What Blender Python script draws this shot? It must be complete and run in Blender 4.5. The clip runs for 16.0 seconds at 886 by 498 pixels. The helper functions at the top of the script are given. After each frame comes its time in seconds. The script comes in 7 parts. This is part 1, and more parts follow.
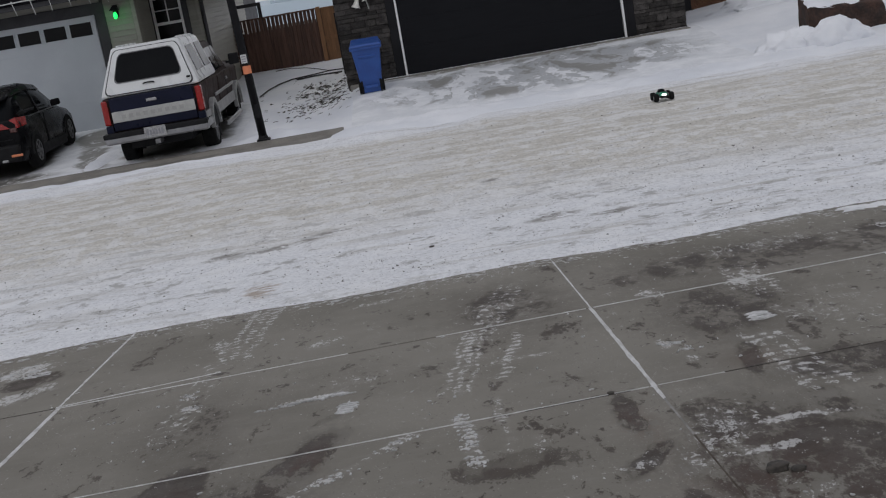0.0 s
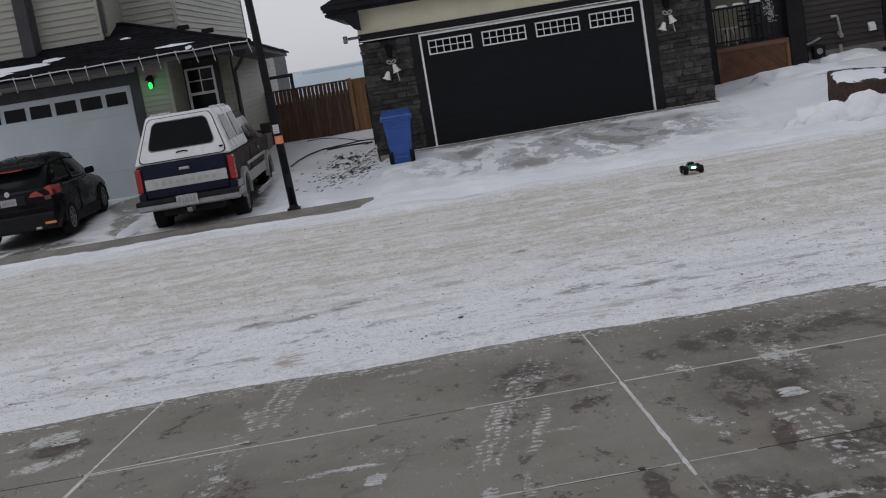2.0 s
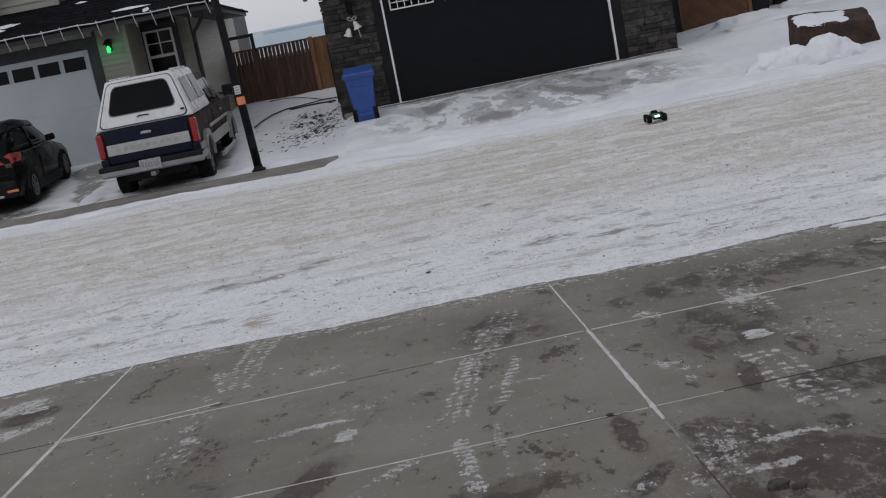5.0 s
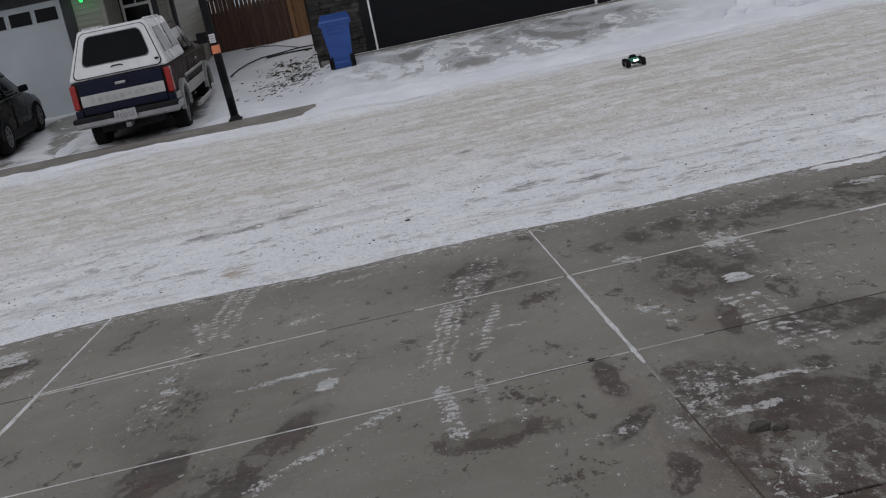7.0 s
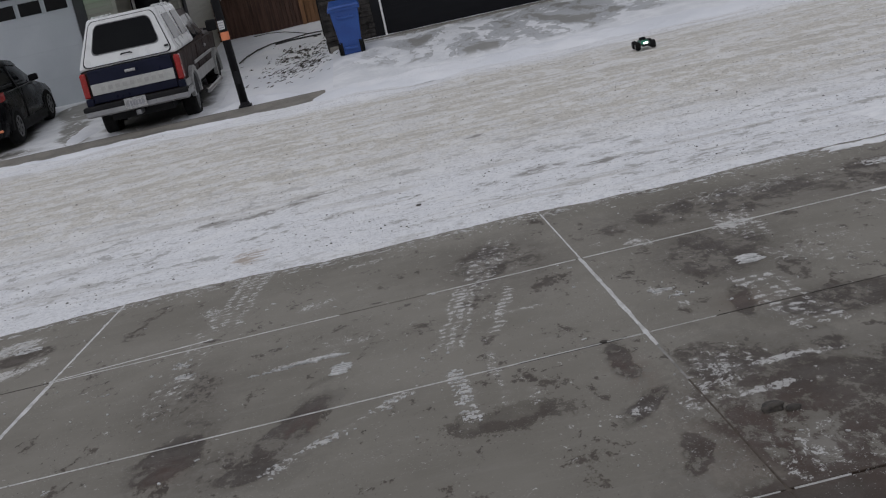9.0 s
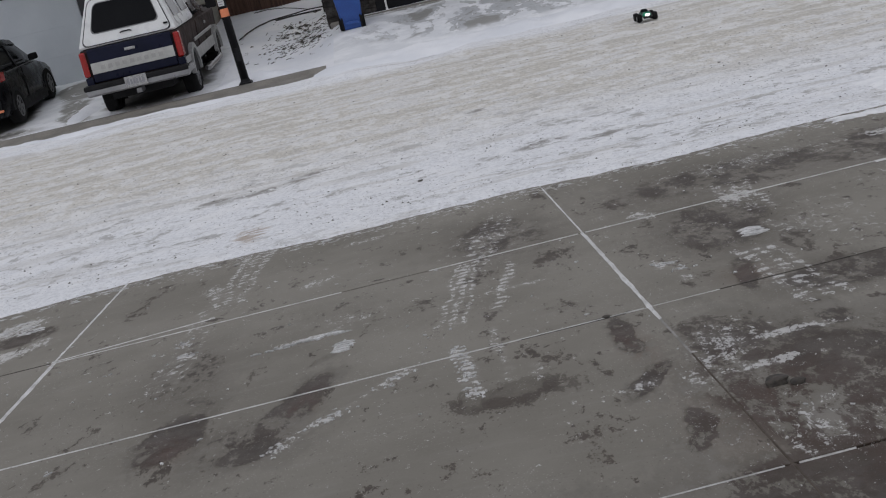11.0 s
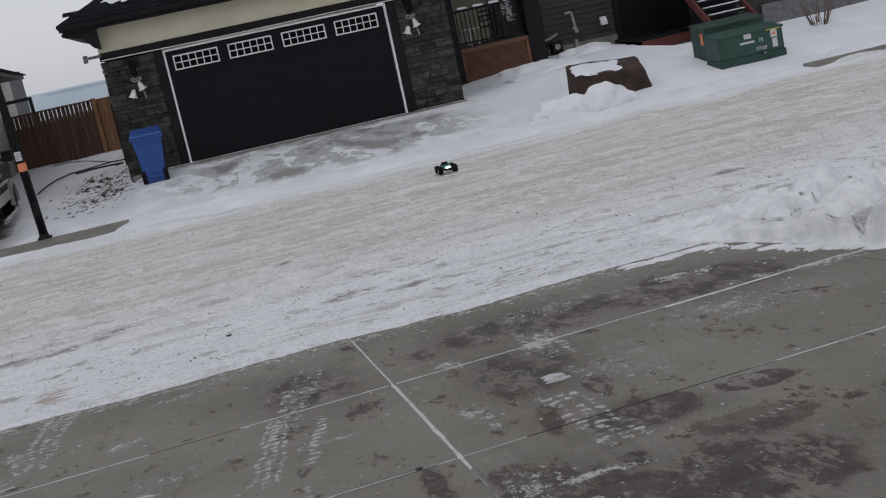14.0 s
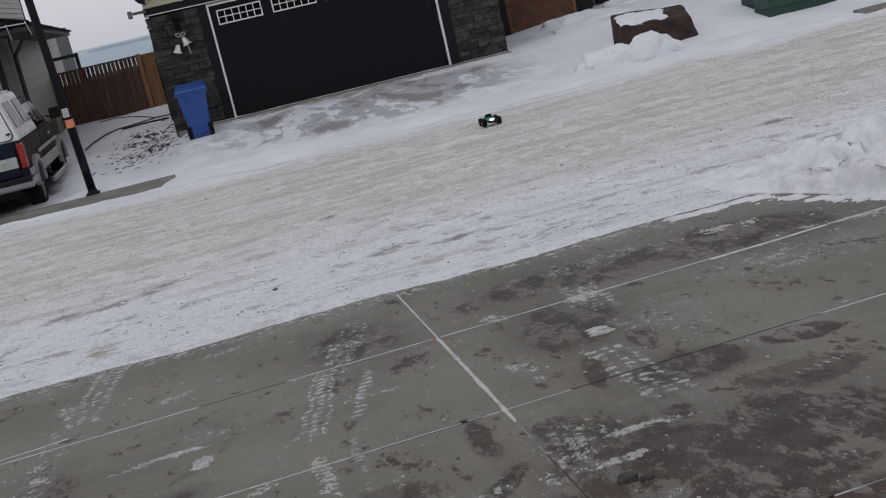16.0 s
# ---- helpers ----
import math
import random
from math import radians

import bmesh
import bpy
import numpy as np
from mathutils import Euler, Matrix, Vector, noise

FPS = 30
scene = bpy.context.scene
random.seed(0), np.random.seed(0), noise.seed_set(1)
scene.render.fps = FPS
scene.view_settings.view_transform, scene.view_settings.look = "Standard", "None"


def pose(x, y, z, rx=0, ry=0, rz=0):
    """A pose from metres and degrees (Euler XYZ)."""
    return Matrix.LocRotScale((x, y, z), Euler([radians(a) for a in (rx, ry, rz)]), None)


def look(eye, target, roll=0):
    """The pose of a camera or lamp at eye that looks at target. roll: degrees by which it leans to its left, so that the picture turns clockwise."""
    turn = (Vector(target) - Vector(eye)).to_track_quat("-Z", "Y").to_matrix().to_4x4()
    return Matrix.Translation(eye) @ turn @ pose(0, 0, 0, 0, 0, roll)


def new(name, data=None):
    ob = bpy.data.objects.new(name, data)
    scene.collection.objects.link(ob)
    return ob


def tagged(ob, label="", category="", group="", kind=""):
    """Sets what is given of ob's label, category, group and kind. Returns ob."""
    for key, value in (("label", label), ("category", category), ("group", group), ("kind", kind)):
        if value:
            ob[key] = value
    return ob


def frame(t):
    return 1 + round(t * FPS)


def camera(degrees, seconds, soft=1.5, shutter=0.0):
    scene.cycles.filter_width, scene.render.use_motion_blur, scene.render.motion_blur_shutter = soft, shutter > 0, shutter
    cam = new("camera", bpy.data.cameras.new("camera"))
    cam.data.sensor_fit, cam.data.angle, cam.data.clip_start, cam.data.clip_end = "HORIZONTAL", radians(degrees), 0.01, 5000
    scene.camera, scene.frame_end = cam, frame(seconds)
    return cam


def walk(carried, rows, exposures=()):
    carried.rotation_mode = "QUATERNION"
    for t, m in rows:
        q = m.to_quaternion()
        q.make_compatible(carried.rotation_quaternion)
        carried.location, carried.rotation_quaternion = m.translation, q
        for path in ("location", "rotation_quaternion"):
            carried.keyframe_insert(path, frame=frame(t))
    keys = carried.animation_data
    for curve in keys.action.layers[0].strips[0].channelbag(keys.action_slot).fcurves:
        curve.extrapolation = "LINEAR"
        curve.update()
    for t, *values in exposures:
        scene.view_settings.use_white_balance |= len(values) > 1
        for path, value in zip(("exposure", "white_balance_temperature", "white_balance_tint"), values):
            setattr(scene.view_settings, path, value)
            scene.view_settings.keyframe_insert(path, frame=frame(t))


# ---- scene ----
cam = camera(40.07, 16.0, soft=1.1, shutter=0.25)
PATH = [
    (0.0, pose(0.013, 0.011, 2.732, 76.777, 9.585, -2.940)),
    (0.5, pose(-0.016, -0.006, 2.734, 77.747, 8.987, -2.490)),
    (1.0, pose(-0.004, 0.007, 2.742, 78.415, 9.217, -1.737)),
    (1.5, pose(-0.000, -0.000, 2.750, 79.965, 9.357, -1.648)),
    (2.0, pose(-0.003, 0.001, 2.750, 80.287, 9.269, -1.532)),
    (2.5, pose(0.001, -0.026, 2.744, 80.272, 9.220, -1.731)),
    (3.0, pose(-0.001, -0.003, 2.743, 79.371, 9.296, -1.998)),
    (3.5, pose(0.002, -0.001, 2.743, 79.008, 9.571, -2.199)),
    (4.0, pose(0.011, 0.002, 2.738, 78.794, 9.650, -2.470)),
    (6.3, pose(0.026, 0.040, 2.712, 75.960, 12.111, -4.278)),
    (6.5, pose(0.026, 0.051, 2.710, 75.628, 11.310, -4.416)),
    (7.0, pose(0.027, 0.052, 2.708, 75.279, 11.332, -4.455)),
    (7.5, pose(0.027, 0.053, 2.709, 75.071, 11.593, -4.494)),
    (8.0, pose(0.028, 0.053, 2.705, 75.384, 11.355, -4.217)),
    (8.5, pose(0.021, 0.046, 2.706, 75.244, 11.835, -4.389)),
    (9.0, pose(0.017, 0.036, 2.706, 74.656, 11.927, -4.099)),
    (9.2, pose(0.012, 0.047, 2.697, 74.403, 12.350, -4.043)),
    (11.3, pose(0.033, 0.071, 2.699, 73.476, 12.645, -4.044)),
    (11.5, pose(0.034, 0.067, 2.691, 75.004, 12.481, -2.706)),
    (12.0, pose(0.039, 0.043, 2.709, 75.776, 13.240, -3.085)),
    (12.3, pose(0.079, 0.047, 2.718, 75.630, 13.630, -4.033)),
    (12.5, pose(0.094, 0.040, 2.774, 76.290, 12.637, -9.554)),
    (13.0, pose(0.036, -0.023, 2.774, 78.552, 12.430, -13.418)),
    (13.5, pose(0.053, 0.050, 2.775, 78.462, 12.442, -14.168)),
    (14.0, pose(0.020, -0.038, 2.778, 78.404, 11.859, -13.443)),
    (14.5, pose(0.024, -0.036, 2.780, 77.518, 12.322, -12.677)),
    (15.0, pose(0.033, -0.040, 2.781, 77.032, 12.275, -12.085)),
    (15.5, pose(0.024, -0.044, 2.788, 76.771, 12.380, -11.735)),
    (16.0, pose(0.028, -0.050, 2.789, 76.582, 12.678, -11.409)),
]
walk(cam, PATH, [(0.0, -0.13, 6350, 12), (9.2, -0.13, 6350, 12), (11.3, 0.07, 6350, 12), (12.6, 0.08, 6350, 12), (13.2, -0.07, 6350, 12), (13.6, -0.11, 6350, 12), (16.0, -0.11, 6350, 12)])

# ---- light ----
world = bpy.data.worlds.new("overcast_sky")
scene.world = world
world.use_nodes = True
wn, wl = world.node_tree.nodes, world.node_tree.links
sky = wn.new("ShaderNodeTexSky")
sky.sky_type = "NISHITA"
sky.sun_disc = False
sky.sun_elevation = radians(24)
sky.sun_rotation = radians(200)
grey = wn.new("ShaderNodeHueSaturation")
grey.inputs["Saturation"].default_value = 0.12
wl.new(sky.outputs[0], grey.inputs["Color"])
cover = wn.new("ShaderNodeMixRGB")
cover.inputs[0].default_value = 0.75
cover.inputs[2].default_value = (6.66, 6.77, 7.14, 1)
wl.new(grey.outputs[0], cover.inputs[1])
wl.new(cover.outputs[0], wn["Background"].inputs[0])
wn["Background"].inputs[1].default_value = 0.098
sun = new("sun", bpy.data.lights.new("sun", "SUN"))
sun.data.energy, sun.data.angle, sun.data.color = 0.3, radians(25), (1, 0.98, 0.95)
sun.matrix_basis = look((0, 0, 30), (8, 14, 0))

# ---- mesh helpers ----
BASE = {}


def thing(name, base, label, category, group="", kind=""):
    ob = new(name)
    ob.empty_display_size = 0.1
    ob.location = base
    BASE[ob.name] = Vector(base)
    return tagged(ob, label, category, group, kind)


def part(name, bm, material, parent=None, label="", smooth=False):
    """Links a bmesh, given in world coordinates, as one mesh object under a thing or a part."""
    base = BASE[parent.name] if parent else Vector((0, 0, 0))
    bmesh.ops.translate(bm, verts=bm.verts, vec=-base)
    bmesh.ops.recalc_face_normals(bm, faces=bm.faces)
    me = bpy.data.meshes.new(name)
    bm.to_mesh(me)
    bm.free()
    if smooth:
        for p in me.polygons:
            p.use_smooth = True
    me.materials.append(material)
    ob = new(name, me)
    if parent:
        ob.parent = parent
    BASE[ob.name] = base
    return tagged(ob, label)


def piece(name, me, m, parent):
    """One more object on a shared mesh, placed in world coordinates."""
    ob = new(name, me)
    ob.parent = parent
    ob.matrix_basis = Matrix.Translation(-BASE[parent.name]) @ m
    return ob


def mesh_of(name, bm, material):
    bmesh.ops.recalc_face_normals(bm, faces=bm.faces)
    me = bpy.data.meshes.new(name)
    bm.to_mesh(me)
    bm.free()
    me.materials.append(material)
    return me


def hexa(bottom, top, bevel=0.0, seg=2, bm=None):
    """A box-like solid from four bottom and four top corners."""
    own = bmesh.new()
    v = [own.verts.new(p) for p in (*bottom, *top)]
    for f in ((3, 2, 1, 0), (4, 5, 6, 7), (0, 1, 5, 4), (1, 2, 6, 5), (2, 3, 7, 6), (3, 0, 4, 7)):
        own.faces.new([v[i] for i in f])
    if bevel:
        bmesh.ops.bevel(own, geom=own.edges[:], offset=bevel, segments=seg, affect="EDGES", profile=0.6)
    return join(bm, own)


def join(bm, own):
    if bm is None:
        return own
    me = bpy.data.meshes.new("tmp")
    own.to_mesh(me)
    own.free()
    bm.from_mesh(me)
    bpy.data.meshes.remove(me)
    return bm


def box(x0, x1, y0, y1, z0, z1, bevel=0.0, bm=None, seg=1):
    return hexa([(x0, y0, z0), (x1, y0, z0), (x1, y1, z0), (x0, y1, z0)],
                [(x0, y0, z1), (x1, y0, z1), (x1, y1, z1), (x0, y1, z1)], bevel, seg, bm)


def frustum(b, t, z0, z1, bevel=0.0, seg=2, bm=None):
    """b and t: (x0, x1, y0, y1) at the bottom and the top."""
    q = lambda r, z: [(r[0], r[2], z), (r[1], r[2], z), (r[1], r[3], z), (r[0], r[3], z)]
    return hexa(q(b, z0), q(t, z1), bevel, seg, bm)


def prism(points, axis, a0, a1, bevel=0.0, bm=None):
    """A flat outline pulled along an axis: points are the other two coordinates in order."""
    own = bmesh.new()
    put = {"x": lambda p, a: (a, *p), "y": lambda p, a: (p[0], a, p[1]), "z": lambda p, a: (*p, a)}[axis]
    lo = [own.verts.new(put(p, a0)) for p in points]
    hi = [own.verts.new(put(p, a1)) for p in points]
    own.faces.new(lo[::-1])
    own.faces.new(hi)
    n = len(points)
    for i in range(n):
        own.faces.new((lo[i], lo[(i + 1) % n], hi[(i + 1) % n], hi[i]))
    if bevel:
        bmesh.ops.bevel(own, geom=own.edges[:], offset=bevel, segments=1, affect="EDGES")
    return join(bm, own)


def tube(points, r, sides=8, bm=None, r_end=None):
    """A round bar along a line of points."""
    own = bmesh.new()
    rings = []
    pts = [Vector(p) for p in points]
    for i, p in enumerate(pts):
        d = (pts[min(i + 1, len(pts) - 1)] - pts[max(i - 1, 0)]).normalized()
        a = d.orthogonal().normalized()
        b = d.cross(a)
        k = r if r_end is None else r + (r_end - r) * i / (len(pts) - 1)
        if rings:
            prev = rings[-1][0].co - pts[i - 1]
            a = (prev - d * prev.dot(d)).normalized()
            b = d.cross(a)
        rings.append([own.verts.new(p + k * (math.cos(2 * math.pi * j / sides) * a + math.sin(2 * math.pi * j / sides) * b)) for j in range(sides)])
    for p, q in zip(rings, rings[1:]):
        for j in range(sides):
            own.faces.new((p[j], p[(j + 1) % sides], q[(j + 1) % sides], q[j]))
    own.faces.new(rings[0][::-1])
    own.faces.new(rings[-1])
    return join(bm, own)


def lathe(profile, centre, axis, sides=24, bm=None):
    """profile: (along, radius) pairs turned round an axis through centre."""
    own = bmesh.new()
    c = Vector(centre)
    u, v, w = {"x": ((1, 0, 0), (0, 1, 0), (0, 0, 1)), "y": ((0, 1, 0), (0, 0, 1), (1, 0, 0)), "z": ((0, 0, 1), (1, 0, 0), (0, 1, 0))}[axis]
    u, v, w = Vector(u), Vector(v), Vector(w)
    rings = [[own.verts.new(c + a * u + r * (math.cos(2 * math.pi * j / sides) * v + math.sin(2 * math.pi * j / sides) * w)) for j in range(sides)] for a, r in profile]
    for p, q in zip(rings, rings[1:]):
        for j in range(sides):
            own.faces.new((p[j], p[(j + 1) % sides], q[(j + 1) % sides], q[j]))
    own.faces.new(rings[0][::-1])
    own.faces.new(rings[-1])
    return join(bm, own)


def rough_up(bm, amount, scale, only=None):
    for v in bm.verts:
        v.co += noise.noise_vector(v.co * scale) * amount


def smooth01(a, b, x):
    k = max(0.0, min(1.0, (x - a) / (b - a)))
    return k * k * (3 - 2 * k)


# ---- materials ----
class Mat:
    def __init__(self, name, rough=0.7, metal=0.0, spec=0.5):
        self.m = bpy.data.materials.new(name)
        self.m.use_nodes = True
        self.t = self.m.node_tree
        self.b = self.t.nodes["Principled BSDF"]
        self.b.inputs["Roughness"].default_value = rough
        self.b.inputs["Metallic"].default_value = metal
        self.b.inputs["Specular IOR Level"].default_value = spec
        self.pos = self.t.nodes.new("ShaderNodeNewGeometry").outputs["Position"]

    def node(self, kind, **values):
        n = self.t.nodes.new(kind)
        for k, v in values.items():
            n.inputs[k.replace("_", " ")].default_value = v
        return n

    def plug(self, value, socket):
        if hasattr(value, "is_linked"):
            self.t.links.new(value, socket)
        else:
            socket.default_value = (*value, 1) if isinstance(value, tuple) and len(value) == 3 and socket.type == "RGBA" else value

    def map(self, scale=(1, 1, 1), turn=(0, 0, 0), shift=(0, 0, 0), vec=None):
        n = self.t.nodes.new("ShaderNodeMapping")
        self.t.links.new(vec or self.pos, n.inputs[0])
        n.inputs["Scale"].default_value, n.inputs["Rotation"].default_value, n.inputs["Location"].default_value = scale, turn, shift
        return n.outputs[0]

    def noise(self, scale, detail=4.0, rough=0.55, vec=None, distort=0.0):
        n = self.node("ShaderNodeTexNoise", Scale=scale, Detail=detail, Roughness=rough, Distortion=distort)
        self.t.links.new(vec or self.pos, n.inputs["Vector"])
        return n.outputs["Fac"]

    def cells(self, scale, vec=None):
        n = self.node("ShaderNodeTexVoronoi", Scale=scale)
        self.t.links.new(vec or self.pos, n.inputs["Vector"])
        return n.outputs["Distance"]

    def step(self, value, a, b, lo=0.0, hi=1.0):
        n = self.t.nodes.new("ShaderNodeMapRange")
        n.interpolation_type = "SMOOTHSTEP"
        self.plug(value, n.inputs[0])
        for i, v in enumerate((a, b, lo, hi)):
            n.inputs[i + 1].default_value = v
        return n.outputs[0]

    def op(self, kind, a, b=0.0):
        n = self.t.nodes.new("ShaderNodeMath")
        n.operation = kind
        self.plug(a, n.inputs[0])
        self.plug(b, n.inputs[1])
        return n.outputs[0]

    def mix(self, fac, a, b):
        n = self.t.nodes.new("ShaderNodeMixRGB")
        self.plug(fac, n.inputs[0])
        self.plug(a, n.inputs[1])
        self.plug(b, n.inputs[2])
        return n.outputs[0]

    def axis(self, name, vec=None):
        n = self.t.nodes.new("ShaderNodeSeparateXYZ")
        self.t.links.new(vec or self.pos, n.inputs[0])
        return n.outputs[name]

    def warp(self, amount, scale, vec=None):
        """Positions pushed about by noise."""
        n = self.node("ShaderNodeTexNoise", Scale=scale, Detail=5.0)
        self.t.links.new(vec or self.pos, n.inputs["Vector"])
        s = self.t.nodes.new("ShaderNodeVectorMath")
        s.operation = "MULTIPLY_ADD"
        self.t.links.new(n.outputs["Color"], s.inputs[0])
        s.inputs[1].default_value = (amount,) * 3
        self.t.links.new(vec or self.pos, s.inputs[2])
        s2 = self.t.nodes.new("ShaderNodeVectorMath")
        s2.operation = "SUBTRACT"
        self.t.links.new(s.outputs[0], s2.inputs[0])
        s2.inputs[1].default_value = (amount / 2,) * 3
        return s2.outputs[0]

    def wide(self, value, k=2.6):
        """Noise with its values spread out round a half."""
        return self.op("ADD", self.op("MULTIPLY", self.op("SUBTRACT", value, 0.5), k), 0.5)

    rag, torn = None, 0.0

    def blob(self, vec, x, y, rx, ry, turn=0.0, soft=0.35):
        """1 inside an oval on the ground, 0 outside."""
        n = self.t.nodes.new("ShaderNodeMapping")
        n.vector_type = "TEXTURE"
        self.t.links.new(vec, n.inputs[0])
        n.inputs["Location"].default_value, n.inputs["Rotation"].default_value, n.inputs["Scale"].default_value = (x, y, 0), (0, 0, radians(turn)), (rx, ry, 1e4)
        d = self.t.nodes.new("ShaderNodeVectorMath")
        d.operation = "LENGTH"
        self.t.links.new(n.outputs[0], d.inputs[0])
        far = d.outputs["Value"]
        if self.rag:
            far = self.op("ADD", far, self.op("MULTIPLY", self.op("SUBTRACT", self.rag, 0.5), self.torn))
        return self.step(far, 1.0, 1.0 - soft)

    def top(self, values):
        out = values[0]
        for v in values[1:]:
            out = self.op("MAXIMUM", out, v)
        return out

    def color(self, value):
        self.plug(value, self.b.inputs["Base Color"])
        return self

    def rough(self, value):
        self.plug(value, self.b.inputs["Roughness"])
        return self

    def bump(self, height, strength=0.3, distance=0.01):
        n = self.node("ShaderNodeBump", Strength=strength, Distance=distance)
        self.t.links.new(height, n.inputs["Height"])
        self.t.links.new(n.outputs[0], self.b.inputs["Normal"])
        return self


def plain(name, a, b, scale=6.0, rough=0.7, metal=0.0, bump=0.15, fine=60.0, stretch=(1, 1, 1), spec=0.5, per_piece=0.0):
    """A surface that wavers between two colours, with a fine grain."""
    s = Mat(name, rough, metal, spec)
    v = s.map(stretch)
    f = s.op("ADD", s.op("MULTIPLY", s.noise(scale, vec=v), 0.6), s.op("MULTIPLY", s.noise(fine, 3, vec=v), 0.4))
    c = s.mix(s.step(f, 0.35, 0.65), a, b)
    if per_piece:
        info = s.t.nodes.new("ShaderNodeObjectInfo")
        k = s.step(info.outputs["Random"], 0, 1, 1 - per_piece, 1 + per_piece)
        n = s.t.nodes.new("ShaderNodeHueSaturation")
        s.plug(c, n.inputs["Color"])
        s.plug(k, n.inputs["Value"])
        c = n.outputs[0]
    s.color(c)
    if bump:
        s.bump(s.noise(fine, 4, vec=v), bump, 0.004)
    s.rough(s.step(s.noise(scale * 2, vec=v), 0.3, 0.7, max(0.02, rough - 0.08), min(1, rough + 0.08)))
    return s.m


def snow_material():
    s = Mat("snow", 0.8, spec=0.15)
    n = s.noise(0.7, 5)
    s.color(s.mix(s.step(n, 0.35, 0.7), (0.73, 0.75, 0.79), (0.84, 0.85, 0.875)))
    s.bump(s.op("ADD", s.noise(3.5, 6, 0.6), s.op("MULTIPLY", s.noise(28, 4), 0.25)), 0.55, 0.06)
    return s.m


def bank_material():
    """Ploughed snow with grey hollows and specks of dirt."""
    s = Mat("ploughed_snow", 0.85, spec=0.1)
    n = s.noise(4.5, 8, 0.7)
    c = s.mix(s.step(n, 0.36, 0.6), (0.74, 0.75, 0.77), (0.88, 0.885, 0.895))
    dirt = s.op("MULTIPLY", s.step(s.cells(17), 0.16, 0.07), s.step(s.noise(2.0, 5), 0.48, 0.6))
    c = s.mix(s.op("MULTIPLY", dirt, 0.7), c, (0.2, 0.19, 0.18))
    s.color(c)
    s.bump(s.op("ADD", s.noise(6, 6, 0.6), s.op("MULTIPLY", s.noise(26, 5, 0.6), 0.2)), 0.55, 0.05)
    return s.m


def road_material():
    """Packed snow on the street, sanded in the wheel lanes, scuffed and gritty."""
    s = Mat("packed_snow", 0.8, spec=0.12)
    y = s.axis("Y", s.warp(1.3, 0.45))
    clump = s.noise(2.3, 8, 0.7, s.map((1.0, 0.75, 1), shift=(2, 9, 0)))
    clump = s.wide(clump, 3.5)
    fine = s.wide(s.noise(24, 7, 0.75, s.map((1.0, 0.7, 1))), 2.6)
    run = s.noise(1.5, 7, 0.65, s.map((0.32, 1.7, 1), (0, 0, radians(-2))))
    run = s.wide(run, 3.2)
    tilt = s.noise(0.55, 4, 0.6, s.map((0.5, 1.1, 1), shift=(4, 1, 0)))
    lane = s.op("MULTIPLY", s.step(y, 12.2, 15.3), s.step(y, 20.9, 20.2))
    lane = s.op("MULTIPLY", lane, s.step(s.op("ADD", s.op("MULTIPLY", run, 0.5), s.op("MULTIPLY", clump, 0.5)), 0.3, 0.56, 0.45, 1.0))
    white = s.mix(s.step(fine, 0.15, 0.75), (0.7, 0.71, 0.735), (0.88, 0.89, 0.91))
    sand = s.mix(s.step(fine, 0.2, 0.75), (0.5, 0.475, 0.425), (0.71, 0.683, 0.625))
    c = s.mix(lane, white, sand)
    c = s.mix(s.step(clump, 0.55, 0.8, 0, 0.6), c, (0.89, 0.895, 0.905))
    # thin places where grey ice shows through, most of them near the driveway
    near = s.op("MULTIPLY", s.step(y, 16.5, 12.0), s.step(y, 10.1, 11.2, 0.35, 1.0))
    scuff = s.op("ADD", s.op("MULTIPLY", s.noise(3.1, 8, 0.72, s.map((0.75, 0.95, 1), (0, 0, radians(14)), (3, 1, 0))), 0.7), s.op("MULTIPLY", s.noise(13, 7, 0.75, s.map((0.9, 1.0, 1), shift=(6, 6, 0))), 0.3))
    scuff = s.wide(scuff, 4.5)
    c = s.mix(s.op("MULTIPLY", s.step(scuff, 0.64, 0.9), s.op("ADD", s.op("MULTIPLY", near, 0.72), 0.12)), c, (0.4, 0.395, 0.385))
    c = s.mix(s.op("MULTIPLY", s.step(run, 0.55, 0.85, 0, 0.5), s.step(tilt, 0.4, 0.6, 0.3, 1.0)), c, (0.5, 0.48, 0.445))
    q = s.warp(0.1, 9, s.warp(0.3, 2.2))
    s.rag, s.torn = scuff, 0.9
    marks = s.top([s.blob(q, -1.55, 13.15, 0.62, 0.13, 18), s.blob(q, -2.2, 13.1, 0.3, 0.16, 10), s.blob(q, -1.0, 13.5, 0.35, 0.08, 14), s.blob(q, -1.75, 12.0, 0.22, 0.09, 4), s.blob(q, 1.36, 12.25, 0.35, 0.2, 8),
                   s.blob(q, 1.95, 12.0, 0.35, 0.13, 20), s.blob(q, 6.39, 13.66, 0.28, 0.16, 6), s.blob(q, 6.3, 11.95, 0.3, 0.28, -20), s.blob(q, 2.9, 11.0, 0.4, 0.12, 10), s.blob(q, 0.9, 14.9, 0.18, 0.09, 0)])
    c = s.mix(s.op("MULTIPLY", s.op("MULTIPLY", marks, s.step(scuff, 0.3, 0.62)), 0.85), c, (0.24, 0.225, 0.205))
    rust = s.blob(s.warp(0.12, 6), -1.56, 10.9, 0.17, 0.62, 6, 0.7)
    c = s.mix(s.op("MULTIPLY", s.op("MULTIPLY", rust, s.step(s.noise(9, 4, vec=s.map((0.5, 1.6, 1))), 0.4, 0.56)), 0.75), c, (0.36, 0.27, 0.19))
